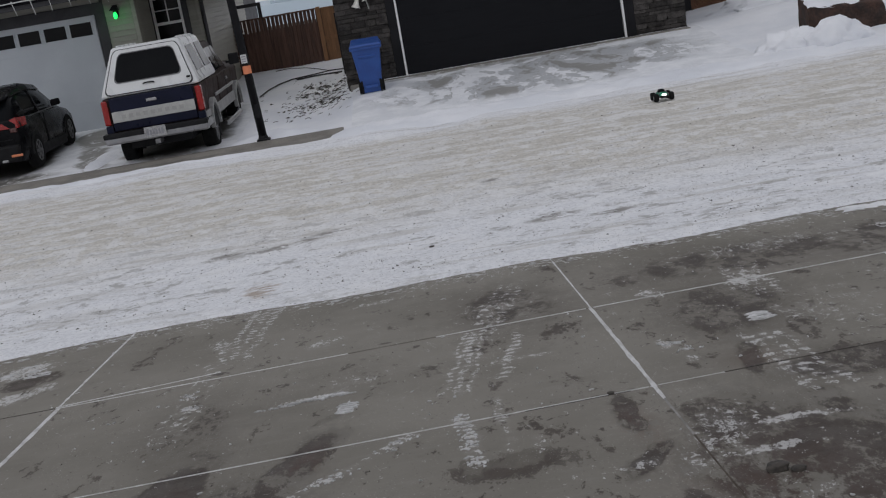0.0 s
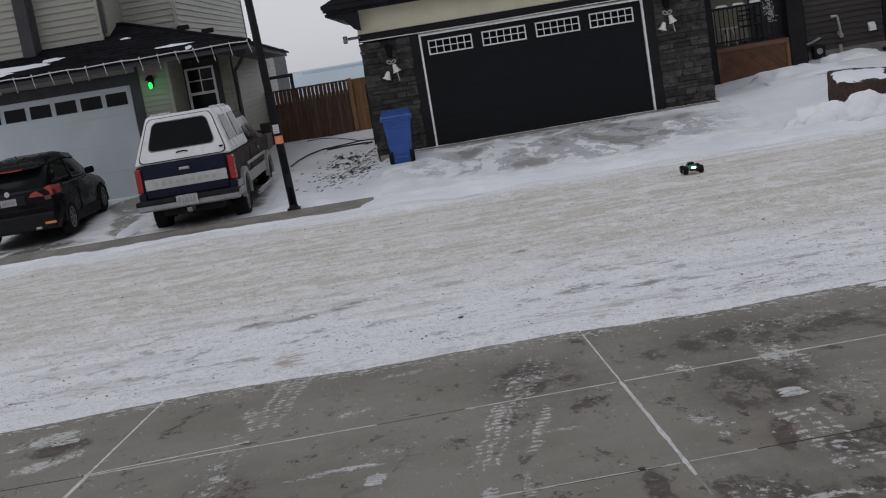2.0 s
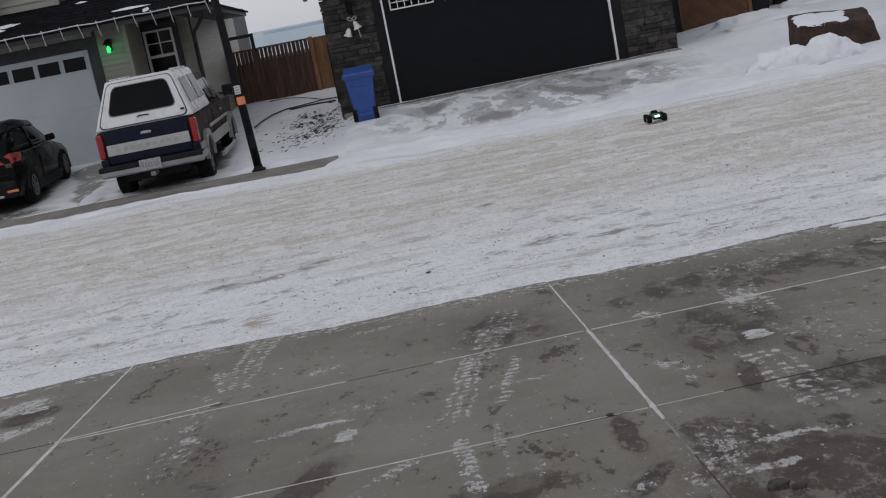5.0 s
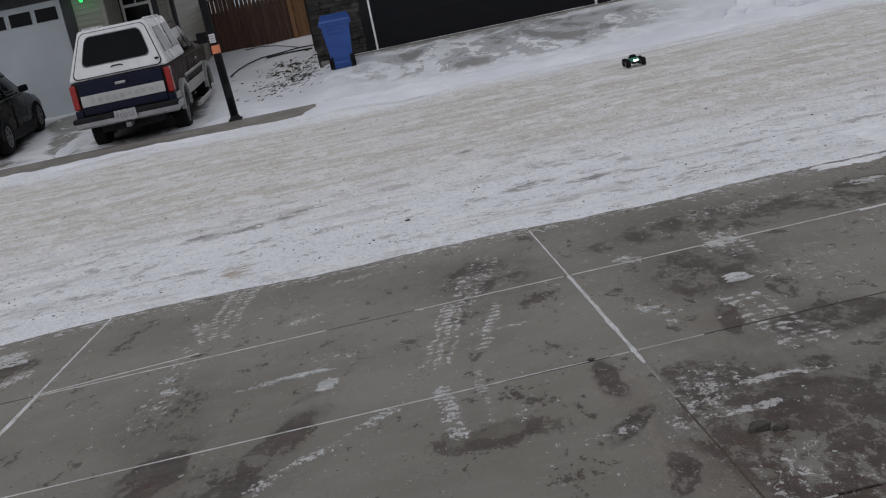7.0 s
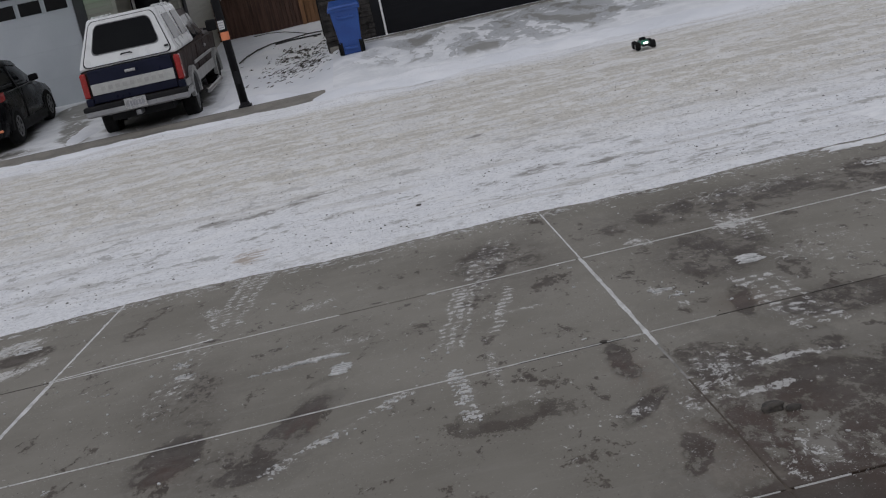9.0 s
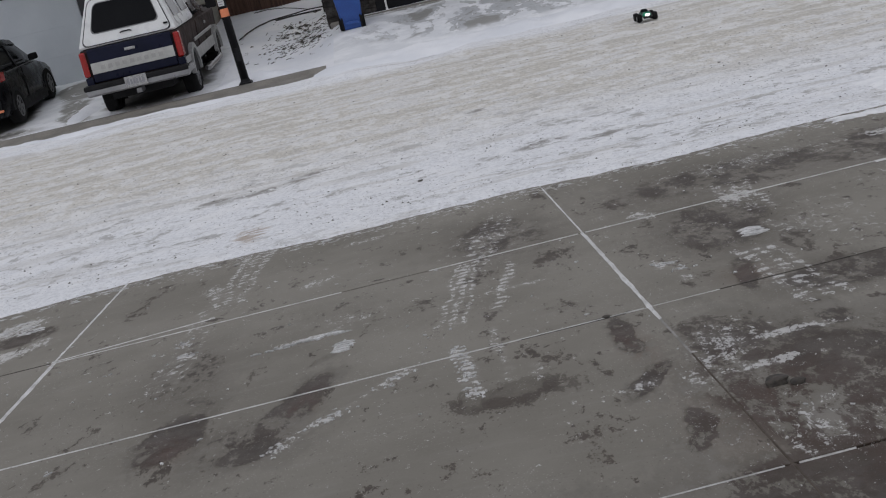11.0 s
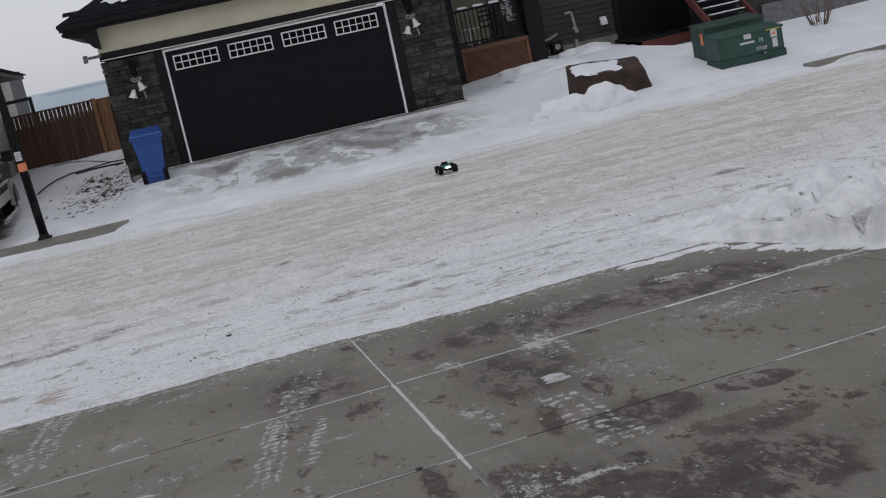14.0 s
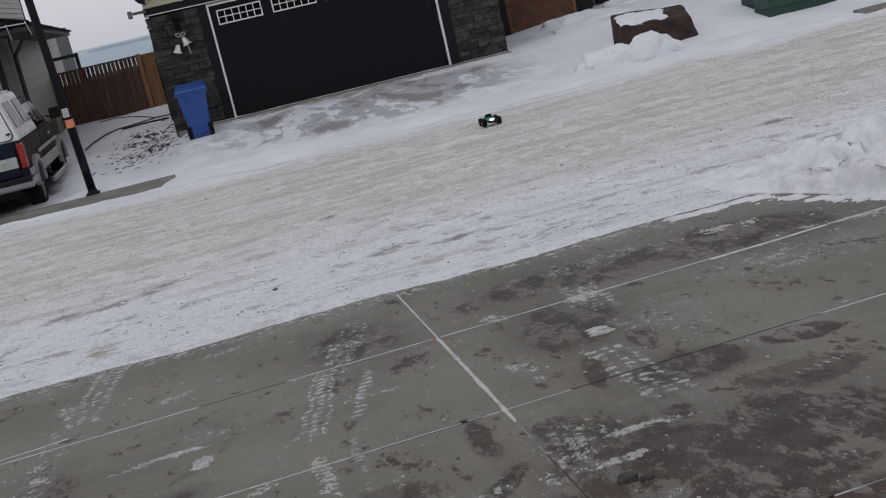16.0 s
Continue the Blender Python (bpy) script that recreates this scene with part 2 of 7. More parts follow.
    patchy = s.step(s.noise(1.1, 5, 0.7, s.map((0.8, 0.8, 1))), 0.4, 0.54)
    grit = s.op("MULTIPLY", s.step(s.cells(15, s.map((1.1, 0.55, 1))), 0.17, 0.09), patchy)
    tiny = s.op("MULTIPLY", s.step(s.cells(36, s.map((1.1, 0.5, 1))), 0.2, 0.1), s.step(s.noise(2.0, 5, 0.7), 0.42, 0.56))
    c = s.mix(s.op("MULTIPLY", s.op("MAXIMUM", grit, tiny), 0.78), c, (0.13, 0.118, 0.104))
    s.color(c)
    s.bump(s.op("ADD", s.op("MULTIPLY", s.noise(6, 9, 0.75, s.map((0.8, 0.9, 1))), 0.6), s.op("MULTIPLY", s.noise(40, 6, 0.75), 0.4)), 0.7, 0.04)
    s.rough(s.step(run, 0.3, 0.7, 0.55, 0.85))
    return s.m


def concrete_material():
    """Damp winter concrete with meltwater, brown stains, frost and tyre prints."""
    s = Mat("driveway_concrete", 0.75, spec=0.12)
    broad = s.noise(0.8, 5, 0.6)
    mid = s.noise(5.5, 7, 0.7)
    grain = s.noise(85, 5, 0.75)
    c = s.mix(s.step(broad, 0.3, 0.7), (0.187, 0.174, 0.149), (0.25, 0.235, 0.205))
    c = s.mix(s.step(grain, 0.36, 0.68, 0, 0.3), c, (0.25, 0.237, 0.208))
    brushed = s.noise(9, 7, 0.72, s.map((0.3, 1.6, 1), (0, 0, radians(10))))
    c = s.mix(s.step(brushed, 0.5, 0.7, 0, 0.22), c, (0.28, 0.27, 0.25))
    w = s.warp(0.16, 3.2)
    w2 = s.warp(0.05, 14, w)
    rag = s.op("ADD", s.op("MULTIPLY", s.noise(3.4, 7, 0.68, s.map((1.25, 0.6, 1), (0, 0, radians(-12)), (7, 3, 0))), 0.55), s.op("MULTIPLY", s.noise(17, 8, 0.78, s.map((1.15, 0.55, 1), (0, 0, radians(-10)))), 0.45))
    rag = s.wide(rag, 5.0)
    s.rag, s.torn = rag, 0.85

    def ovals(rows, vec, soft):
        return s.top([s.blob(vec, x, y, rx, ry, turn, soft) if k == 1 else s.op("MULTIPLY", s.blob(vec, x, y, rx, ry, turn, soft), k) for x, y, rx, ry, turn, k in rows])

    # meltwater: strong pools and broad damp ground, their rims torn by the rough surface
    pools = ovals([(-1.4, 5.5, 0.5, 0.22, 82, 1.15), (-1.32, 6.03, 0.2, 0.1, -30, 0.9), (-0.8, 5.6, 0.6, 0.16, 74, 1.15), (-0.95, 5.1, 0.3, 0.2, 40, 0.9), (-0.72, 6.3, 0.16, 0.05, 60, 0.6),
                   (0.84, 5.5, 0.42, 0.08, 90, 1.15), (0.78, 4.8, 0.3, 0.09, 58, 1), (0.84, 4.15, 0.32, 0.08, 85, 1), (1.69, 5.15, 0.3, 0.1, 88, 1), (1.6, 6.05, 0.5, 0.09, 80, 0.9)], w2, 0.45)
    more = ovals([(1.75, 4.15, 0.75, 0.6, 8, 1.05), (1.28, 5.15, 0.46, 0.72, 4, 0.8), (1.35, 4.1, 0.56, 0.8, 0, 0.95), (1.95, 5.1, 0.4, 0.22, -30, 0.6), (2.66, 5.7, 0.34, 0.24, -7, 1.2), (1.45, 4.75, 0.4, 0.5, 0, 0.9), (2.05, 6.5, 0.16, 0.6, -8, 0.8), (0.3, 7.6, 0.2, 0.9, -12, 0.6), (0.75, 7.4, 0.3, 0.5, 0, 0.55), (2.5, 8.3, 0.4, 0.3, 0, 0.8), (3.3, 8.2, 0.5, 0.3, -10, 0.8), (2.2, 5.6, 0.16, 0.12, 0, 0.8), (1.38, 8.6, 0.2, 0.42, -6, 0.75), (0.42, 8.6, 0.3, 0.4, 0, 0.55), (0.27, 6.4, 0.11, 0.22, 12, 0.75), (-3.1, 8.8, 0.45, 0.4, 40, 1),
                  (-1.5, 7.9, 0.16, 0.07, -6, 0.9), (-1.03, 7.27, 0.1, 0.08, -12, 0.8), (-1.8, 7.27, 0.08, 0.06, 0, 0.7), (0.69, 5.32, 0.07, 0.06, -12, 0.9), (-0.4, 7.93, 0.09, 0.05, -10, 0.8), (0.5, 5.62, 0.1, 0.04, 0, 0.8)], w2, 0.6)
    ground = ovals([(2.0, 4.5, 0.85, 0.8, 10, 0.9), (1.35, 4.3, 0.65, 1.45, 4, 1), (-1.0, 5.2, 0.5, 0.5, 0, 0.6), (1.5, 3.4, 1.5, 0.75, 0, 1), (2.0, 5.7, 0.6, 0.5, 20, 0.75), (1.8, 7.3, 0.6, 1.2, -10, 0.75), (0.5, 8.4, 0.6, 1.3, 0, 0.65), (2.3, 8.8, 1.4, 0.85, 0, 0.8), (3.6, 8.6, 1.4, 1.1, -15, 0.75), (-1.5, 6.6, 0.4, 1.2, 6, 0.45), (3.4, 4.6, 1.6, 0.6, 0, 0.5)], w, 0.6)
    zone = s.top([pools, more, s.op("MULTIPLY", ground, 0.95)])
    fan = s.op("SUBTRACT", s.top([s.blob(w2, 0.2, 5.02, 0.31, 0.2, 8, 0.12), s.blob(w2, 2.36, 5.13, 0.3, 0.22, -3, 0.12)]), s.op("MULTIPLY", s.top([s.blob(w2, 0.2, 5.1, 0.24, 0.16, 8, 0.4), s.blob(w2, 2.36, 5.19, 0.24, 0.16, -3, 0.4)]), 0.52))
    level = s.op("ADD", rag, s.op("MULTIPLY", zone, 0.5))
    damp_and_shade = s.op("MAXIMUM", s.step(level, 0.82, 0.94), s.op("MULTIPLY", fan, s.step(rag, 0.2, 0.6, 0.7, 1.0)))
    tint = s.mix(s.step(mid, 0.35, 0.65), (0.04, 0.029, 0.022), (0.066, 0.051, 0.04))
    c = s.mix(s.op("MULTIPLY", damp_and_shade, 0.9), c, tint)
    old = s.op("MULTIPLY", s.op("MAXIMUM", ground, pools), s.step(rag, 0.1, 0.9, 0.25, 0.85))
    c = s.mix(old, c, (0.055, 0.045, 0.038))
    brown = ovals([(1.2, 4.2, 0.7, 1.2, 0, 0.8), (-0.78, 5.55, 0.16, 0.6, -14, 1), (-1.4, 5.35, 0.22, 0.4, 0, 0.9), (1.62, 6.05, 0.3, 0.35, 0, 0.8), (0.84, 5.3, 0.16, 0.6, 0, 0.9), (1.7, 3.6, 1.0, 0.5, 0, 1)], w, 0.9)
    c = s.mix(s.op("MULTIPLY", s.op("MULTIPLY", brown, s.step(rag, 0.25, 0.75)), 0.55), c, (0.095, 0.05, 0.036))
    # frost and trodden snow: it thickens where wheels and feet pressed it
    stripes = []
    for x0, y0, x1, y1, half, lug, k in ((0.06, 5.05, 0.02, 5.95, 0.045, 0.075, 1.0), (0.24, 5.2, 0.22, 6.2, 0.04, 0.075, 0.6), (0.02, 6.3, 0.24, 7.9, 0.08, 0.09, 1.0), (0.27, 6.4, 0.5, 7.7, 0.055, 0.09, 0.8), (0.2, 7.4, 0.62, 9.4, 0.12, 0.1, 0.65), (-1.5, 8.1, -1.4, 10.3, 0.14, 0.1, 0.75),
                                        (-1.62, 6.3, -1.6, 8.4, 0.09, 0.12, 0.55), (1.78, 5.35, 1.8, 6.55, 0.13, 0.1, 0.9), (2.1, 7.3, 2.2, 8.6, 0.14, 0.1, 0.6), (-0.9, 4.95, -0.2, 5.78, 0.05, 0.07, 0.9), (2.3, 6.1, 2.5, 7.4, 0.14, 0.1, 0.45)):
        n = s.t.nodes.new("ShaderNodeMapping")
        n.vector_type = "TEXTURE"
        s.t.links.new(w2, n.inputs[0])
        length = math.hypot(x1 - x0, y1 - y0)
        n.inputs["Location"].default_value, n.inputs["Rotation"].default_value, n.inputs["Scale"].default_value = ((x0 + x1) / 2, (y0 + y1) / 2, 0), (0, 0, math.atan2(y1 - y0, x1 - x0) - math.pi / 2), (half, length / 2, 1e4)
        across, along = s.op("ABSOLUTE", s.axis("X", n.outputs[0])), s.axis("Y", n.outputs[0])
        inside = s.op("MULTIPLY", s.step(across, 1.25, 0.8), s.step(s.op("ABSOLUTE", along), 1.08, 0.85))
        bars = s.op("SINE", s.op("MULTIPLY", s.op("ADD", along, s.op("MULTIPLY", across, 0.5 * half / length)), math.pi * length / lug))
        grooves = s.op("COSINE", s.op("MULTIPLY", across, 2 * math.pi * max(1, round(half / 0.045)) / 2))
        lugs = s.op("MULTIPLY", s.step(bars, -0.7, 0.6, 0.4, 1.0), s.step(grooves, -0.8, 0.2, 0.45, 1.0))
        stripes.append(s.op("MULTIPLY", s.op("MULTIPLY", inside, lugs), k))
    treads = s.op("MULTIPLY", s.top(stripes), s.step(s.wide(s.noise(3.4, 4, 0.6, s.map(shift=(2, 8, 0))), 3.0), 0.15, 0.65, 0.6, 1.15))
    firm = ovals([(2.13, 8.0, 0.13, 0.34, -20, 1), (1.27, 6.65, 0.07, 0.15, 20, 0.9), (1.32, 6.25, 0.06, 0.1, 0, 0.6), (1.48, 5.0, 0.28, 0.06, -6, 1), (1.33, 4.68, 0.2, 0.07, 8, 1), (1.15, 5.0, 0.2, 0.42, -20, 0.6), (1.46, 8.0, 0.1, 0.15, 0, 0.75),
                  (-0.8, 6.82, 0.2, 0.05, 8, 1), (-1.66, 7.42, 0.04, 0.1, 0, 1), (-1.59, 7.08, 0.07, 0.05, 0, 1), (-3.05, 8.3, 0.32, 0.2, 45, 1), (-3.3, 9.2, 0.3, 0.25, 40, 1), (-3.3, 7.2, 0.2, 0.12, 20, 0.8)], w2, 0.5)
    loose = ovals([(-0.57, 7.1, 0.4, 0.28, -30, 0.5), (-0.83, 8.3, 0.16, 0.18, 0, 0.85), (-1.66, 8.85, 0.14, 0.28, 20, 0.85), (2.25, 6.9, 0.35, 0.5, -30, 0.55), (3.6, 9.1, 0.3, 0.2, -20, 1), (3.5, 7.5, 0.9, 0.5, -10, 0.65), (4.3, 8.1, 0.6, 0.16, -12, 1), (2.6, 9.1, 0.9, 0.4, 0, 0.6),
                   (0.75, 4.75, 0.16, 0.12, 40, 0.7), (1.2, 3.9, 0.4, 0.4, 0, 0.55), (0.38, 5.3, 0.06, 0.2, 0, 0.5), (0.4, 8.5, 0.35, 0.6, 0, 0.6), (-0.4, 9.5, 0.5, 0.12, 4, 0.6), (0.4, 6.9, 0.3, 0.05, 8, 0.7)], w, 0.9)
    press = s.top([treads, firm, s.op("MULTIPLY", loose, 0.85)])
    lip = s.step(s.axis("Y", s.warp(0.25, 5)), 9.5, 10.0, 0.0, 0.5)
    flake = s.op("ADD", s.op("MULTIPLY", s.noise(19, 8, 0.75, s.map((1.1, 0.55, 1), (0, 0, radians(-14)), vec=w2)), 0.62), s.op("MULTIPLY", s.noise(75, 5, 0.75, s.map((1.1, 0.6, 1))), 0.38))
    flake = s.wide(flake, 5.0)
    frost = s.step(s.op("ADD", flake, s.op("MULTIPLY", s.op("MAXIMUM", press, lip), 0.68)), 0.99, 1.1)
    haze = s.op("MULTIPLY", s.op("MAXIMUM", press, s.op("MULTIPLY", zone, 0.25)), s.step(mid, 0.4, 0.6, 0.0, 0.2))
    crumbs = s.op("MULTIPLY", s.step(s.cells(60), 0.2, 0.1), s.step(s.noise(1.7, 5, 0.7), 0.45, 0.56))
    ice = s.top([s.op("MULTIPLY", frost, 0.92), haze, s.op("MULTIPLY", crumbs, 0.45)])
    c = s.mix(s.op("MULTIPLY", ice, 0.84), c, s.mix(mid, (0.5, 0.49, 0.475), (0.7, 0.7, 0.69)))
    pits = s.op("MULTIPLY", s.step(s.cells(38), 0.12, 0.06), s.step(s.noise(1.3, 4, 0.6, s.map(shift=(4, 4, 0))), 0.44, 0.56))
    c = s.mix(s.op("MULTIPLY", pits, 0.7), c, (0.03, 0.026, 0.022))
    s.color(c)
    s.rough(s.step(s.op("SUBTRACT", damp_and_shade, ice), 0.0, 1.0, 0.82, 0.5))
    s.bump(s.op("ADD", s.op("MULTIPLY", grain, 0.35), s.op("MULTIPLY", frost, 0.8)), 0.4, 0.006)
    return s.m


def far_concrete_material():
    """Grey concrete under a glaze of ice and swirls of blown snow."""
    s = Mat("snowy_concrete", 0.7, spec=0.15)
    w = s.warp(1.0, 0.8)
    w2 = s.warp(0.25, 4, w)
    sheet = s.blob(s.warp(0.7, 1.0), 2.9, 24.75, 3.9, 2.1, 2, 0.3)
    left = s.top([s.blob(w2, -6.6, 27.6, 0.8, 1.5, 12, 0.2), s.blob(w2, -6.3, 24.6, 0.4, 2.4, 12, 0.4), s.blob(w2, -4.7, 25.6, 1.2, 2.9, 0, 0.2), s.blob(w2, -8.1, 25.6, 0.9, 2.2, 0, 0.4), s.blob(w2, -7.9, 23.5, 1.3, 0.8, 4, 0.5)])
    curl = s.noise(0.62, 4, 0.55, s.map((1.0, 0.55, 1), (0, 0, radians(20)), vec=w), 1.6)
    fine = s.noise(2.6, 6, 0.65, s.map((1.0, 0.6, 1), vec=w), 0.8)
    thick = s.op("ADD", s.op("MULTIPLY", curl, 0.68), s.op("MULTIPLY", fine, 0.32))
    thick = s.wide(thick, 3.0)
    glaze = s.op("MULTIPLY", sheet, s.step(thick, 0.56, 0.46))
    bare = s.op("MULTIPLY", sheet, s.step(thick, 0.36, 0.26))
    apron = s.op("MULTIPLY", s.blob(w2, 2.5, 26.6, 3.7, 0.2, 0, 0.5), s.step(fine, 0.36, 0.5))
    grey = s.mix(s.noise(3, 5), (0.25, 0.246, 0.232), (0.37, 0.365, 0.345))
    white = s.mix(s.step(s.noise(2.2, 5), 0.35, 0.7), (0.7, 0.715, 0.74), (0.84, 0.85, 0.87))
    c = s.mix(s.op("MULTIPLY", glaze, 0.8), white, (0.44, 0.455, 0.47))
    c = s.mix(s.op("MAXIMUM", s.top([s.op("MULTIPLY", bare, 0.9), apron]), s.op("MULTIPLY", left, s.step(fine, 0.36, 0.46, 0.1, 1.0))), c, grey)
    groove = s.op("MULTIPLY", s.op("MULTIPLY", sheet, s.step(s.op("ABSOLUTE", s.op("SUBTRACT", thick, 0.5)), 0.03, 0.008)), s.step(fine, 0.4, 0.55))
    c = s.mix(s.op("MULTIPLY", groove, 0.6), c, (0.24, 0.235, 0.22))
    # Damp ground round the parked vehicles, with the shade beneath them painted in.
    damp_and_shade = s.op("MAXIMUM", s.blob(w2, -4.6, 25.9, 1.15, 2.6, 0, 0.25), s.op("MAXIMUM", s.blob(w2, -8.2, 25.5, 0.95, 2.0, 0, 0.3), s.op("MULTIPLY", s.blob(w2, -8.0, 23.6, 1.2, 0.7, 4, 0.6), s.step(fine, 0.42, 0.55))))
    s.color(s.mix(s.op("MULTIPLY", damp_and_shade, 0.85), c, (0.09, 0.087, 0.08)))
    s.rough(s.step(glaze, 0, 1, 0.75, 0.42))
    s.bump(s.op("ADD", s.op("MULTIPLY", s.noise(5, 6), 0.6), s.op("MULTIPLY", thick, 2.0)), 0.4, 0.03)
    return s.m


SNOW = snow_material()
ROAD = road_material()
SLAB = concrete_material()
FAR_SLAB = far_concrete_material()
SMEAR = plain("grey_smear", (0.2, 0.195, 0.18), (0.32, 0.31, 0.3), 12, 0.85, spec=0.1)
GUTTER = plain("gutter_concrete", (0.15, 0.14, 0.125), (0.23, 0.215, 0.19), 3, 0.8)
OLD_DIRT = plain("dried_mud", (0.075, 0.062, 0.051), (0.12, 0.102, 0.086), 14, 0.85, spec=0.1)
JOINT_SNOW = plain("joint_snow", (0.46, 0.455, 0.445), (0.68, 0.68, 0.675), 9, 0.8)
CRUST = plain("trodden_snow", (0.36, 0.36, 0.355), (0.64, 0.64, 0.64), 14, 0.8, bump=0.5, fine=90, spec=0.1)
DIRT = plain("dark_dirt", (0.03, 0.027, 0.024), (0.08, 0.07, 0.06), 20, 0.9)
SIDING = plain("beige_vinyl_siding", (0.25, 0.245, 0.212), (0.31, 0.302, 0.265), 1.5, 0.55, bump=0.1, stretch=(0.3, 0.3, 8), per_piece=0.05)
SIDING_GREY = plain("grey_vinyl_siding", (0.032, 0.027, 0.024), (0.05, 0.043, 0.038), 1.5, 0.75, bump=0.1, stretch=(0.3, 0.3, 8), per_piece=0.05)
STUCCO = plain("cream_stucco", (0.62, 0.57, 0.42), (0.7, 0.65, 0.5), 2, 0.85, bump=0.3, fine=120)
TRIM_DARK = plain("dark_grey_trim", (0.04, 0.04, 0.044), (0.06, 0.06, 0.064), 3, 0.6, spec=0.2)
TRIM_BLACK = plain("black_trim", (0.007, 0.007, 0.009), (0.014, 0.014, 0.016), 3, 0.55, spec=0.18)
DOOR_BLACK = plain("black_garage_door", (0.0055, 0.006, 0.008), (0.008, 0.0085, 0.011), 2, 0.55, spec=0.16, bump=0.1, fine=200, stretch=(1, 1, 8))
DOOR_WHITE = plain("white_garage_door", (0.47, 0.505, 0.54), (0.54, 0.575, 0.605), 1.2, 0.45, bump=0.08)
WHITE = plain("white_paint", (0.72, 0.72, 0.71), (0.8, 0.8, 0.79), 5, 0.5)
SHINGLE = plain("black_asphalt_shingle", (0.005, 0.005, 0.0065), (0.014, 0.014, 0.017), 9, 0.95, spec=0.05, bump=0.6, fine=70, per_piece=0.25)
STONE = plain("dark_ledgestone", (0.024, 0.022, 0.021), (0.07, 0.064, 0.06), 7, 0.85, bump=0.7, fine=30, per_piece=0.35, spec=0.2)
MORTAR = plain("dark_mortar", (0.018, 0.017, 0.016), (0.032, 0.03, 0.028), 9, 0.9, spec=0.1)
FENCE_WOOD = plain("weathered_red_fence", (0.062, 0.034, 0.026), (0.14, 0.08, 0.061), 4, 0.9, bump=0.4, fine=40, stretch=(6, 6, 0.5), per_piece=0.22)
NEW_WOOD = plain("orange_cedar", (0.17, 0.085, 0.04), (0.26, 0.135, 0.065), 5, 0.75, bump=0.3, fine=40, stretch=(6, 6, 0.6), per_piece=0.15)
LATTICE_WOOD = plain("stained_lattice", (0.1, 0.046, 0.025), (0.17, 0.08, 0.042), 5, 0.75, bump=0.2, per_piece=0.12)
RED_WOOD = plain("dark_red_boards", (0.09, 0.025, 0.02), (0.14, 0.04, 0.03), 5, 0.8, stretch=(0.4, 1, 6))
ROCK = plain("brown_sandstone", (0.014, 0.009, 0.007), (0.065, 0.034, 0.024), 3.2, 0.85, bump=0.9, fine=18)
BLUE_BIN = plain("blue_plastic", (0.016, 0.06, 0.25), (0.024, 0.085, 0.32), 4, 0.5, bump=0.05)
GREEN_BOX = plain("green_enamel", (0.011, 0.05, 0.036), (0.02, 0.072, 0.052), 4, 0.45)
GREEN_DARK = plain("dark_green_enamel", (0.008, 0.036, 0.026), (0.013, 0.052, 0.038), 4, 0.5)
POLE_BLACK = plain("black_pole_paint", (0.005, 0.005, 0.006), (0.01, 0.01, 0.012), 5, 0.55, spec=0.2)
CHROME = plain("dull_chrome", (0.3, 0.3, 0.31), (0.42, 0.42, 0.42), 6, 0.35, 0.85, bump=0.05)
STEEL = plain("grey_metal", (0.13, 0.13, 0.135), (0.22, 0.22, 0.225), 7, 0.5, 0.6)
CAP_WHITE = plain("white_fibreglass", (0.6, 0.61, 0.61), (0.68, 0.69, 0.69), 2, 0.3, bump=0.03)
NAVY = plain("navy_car_paint", (0.005, 0.007, 0.02), (0.009, 0.011, 0.03), 3, 0.35, bump=0.02, spec=0.15)
MAROON = plain("dark_side_paint", (0.022, 0.014, 0.014), (0.05, 0.035, 0.033), 3, 0.5, bump=0.02, spec=0.06)
SILVER = plain("dirty_silver_paint", (0.25, 0.25, 0.25), (0.4, 0.4, 0.39), 5, 0.4, 0.3)
CAR_BLACK = plain("black_car_paint", (0.004, 0.004, 0.005), (0.008, 0.008, 0.009), 2, 0.25, bump=0.02, spec=0.1)
CAR_PLASTIC = plain("black_plastic", (0.007, 0.007, 0.008), (0.014, 0.014, 0.015), 8, 0.65, spec=0.2)
RUBBER = plain("tyre_rubber", (0.006, 0.006, 0.006), (0.014, 0.014, 0.014), 12, 0.9, bump=0.3, spec=0.15)
DARK_LENS = plain("smoked_lens", (0.05, 0.02, 0.02), (0.09, 0.035, 0.03), 9, 0.25, bump=0)
TAIL_RED = plain("red_lamp_lens", (0.23, 0.011, 0.01), (0.32, 0.016, 0.014), 9, 0.2, bump=0)
GLASS = plain("dark_glass", (0.004, 0.0045, 0.006), (0.008, 0.009, 0.01), 1.0, 0.1, bump=0, spec=0.07)
ORANGE = plain("orange_sticker", (0.65, 0.2, 0.09), (0.72, 0.25, 0.12), 9, 0.6)
PLATE = plain("dirty_plate", (0.2, 0.2, 0.2), (0.42, 0.42, 0.42), 30, 0.6)
PAPER = plain("white_sticker", (0.5, 0.5, 0.5), (0.6, 0.6, 0.6), 9, 0.6)
PIPE_GREY = plain("grey_plastic_pipe", (0.28, 0.28, 0.27), (0.38, 0.38, 0.37), 6, 0.6)
YELLOW = plain("yellow_sticker", (0.55, 0.42, 0.04), (0.65, 0.5, 0.06), 9, 0.6)
STRIP = plain("grey_tailgate_strip", (0.36, 0.36, 0.35), (0.44, 0.44, 0.42), 9, 0.45)
STRIP_BAR = plain("tailgate_bars", (0.31, 0.31, 0.3), (0.36, 0.36, 0.345), 9, 0.5)
BANK = bank_material()
INK = plain("dark_ink", (0.2, 0.2, 0.22), (0.26, 0.26, 0.28), 20, 0.7)
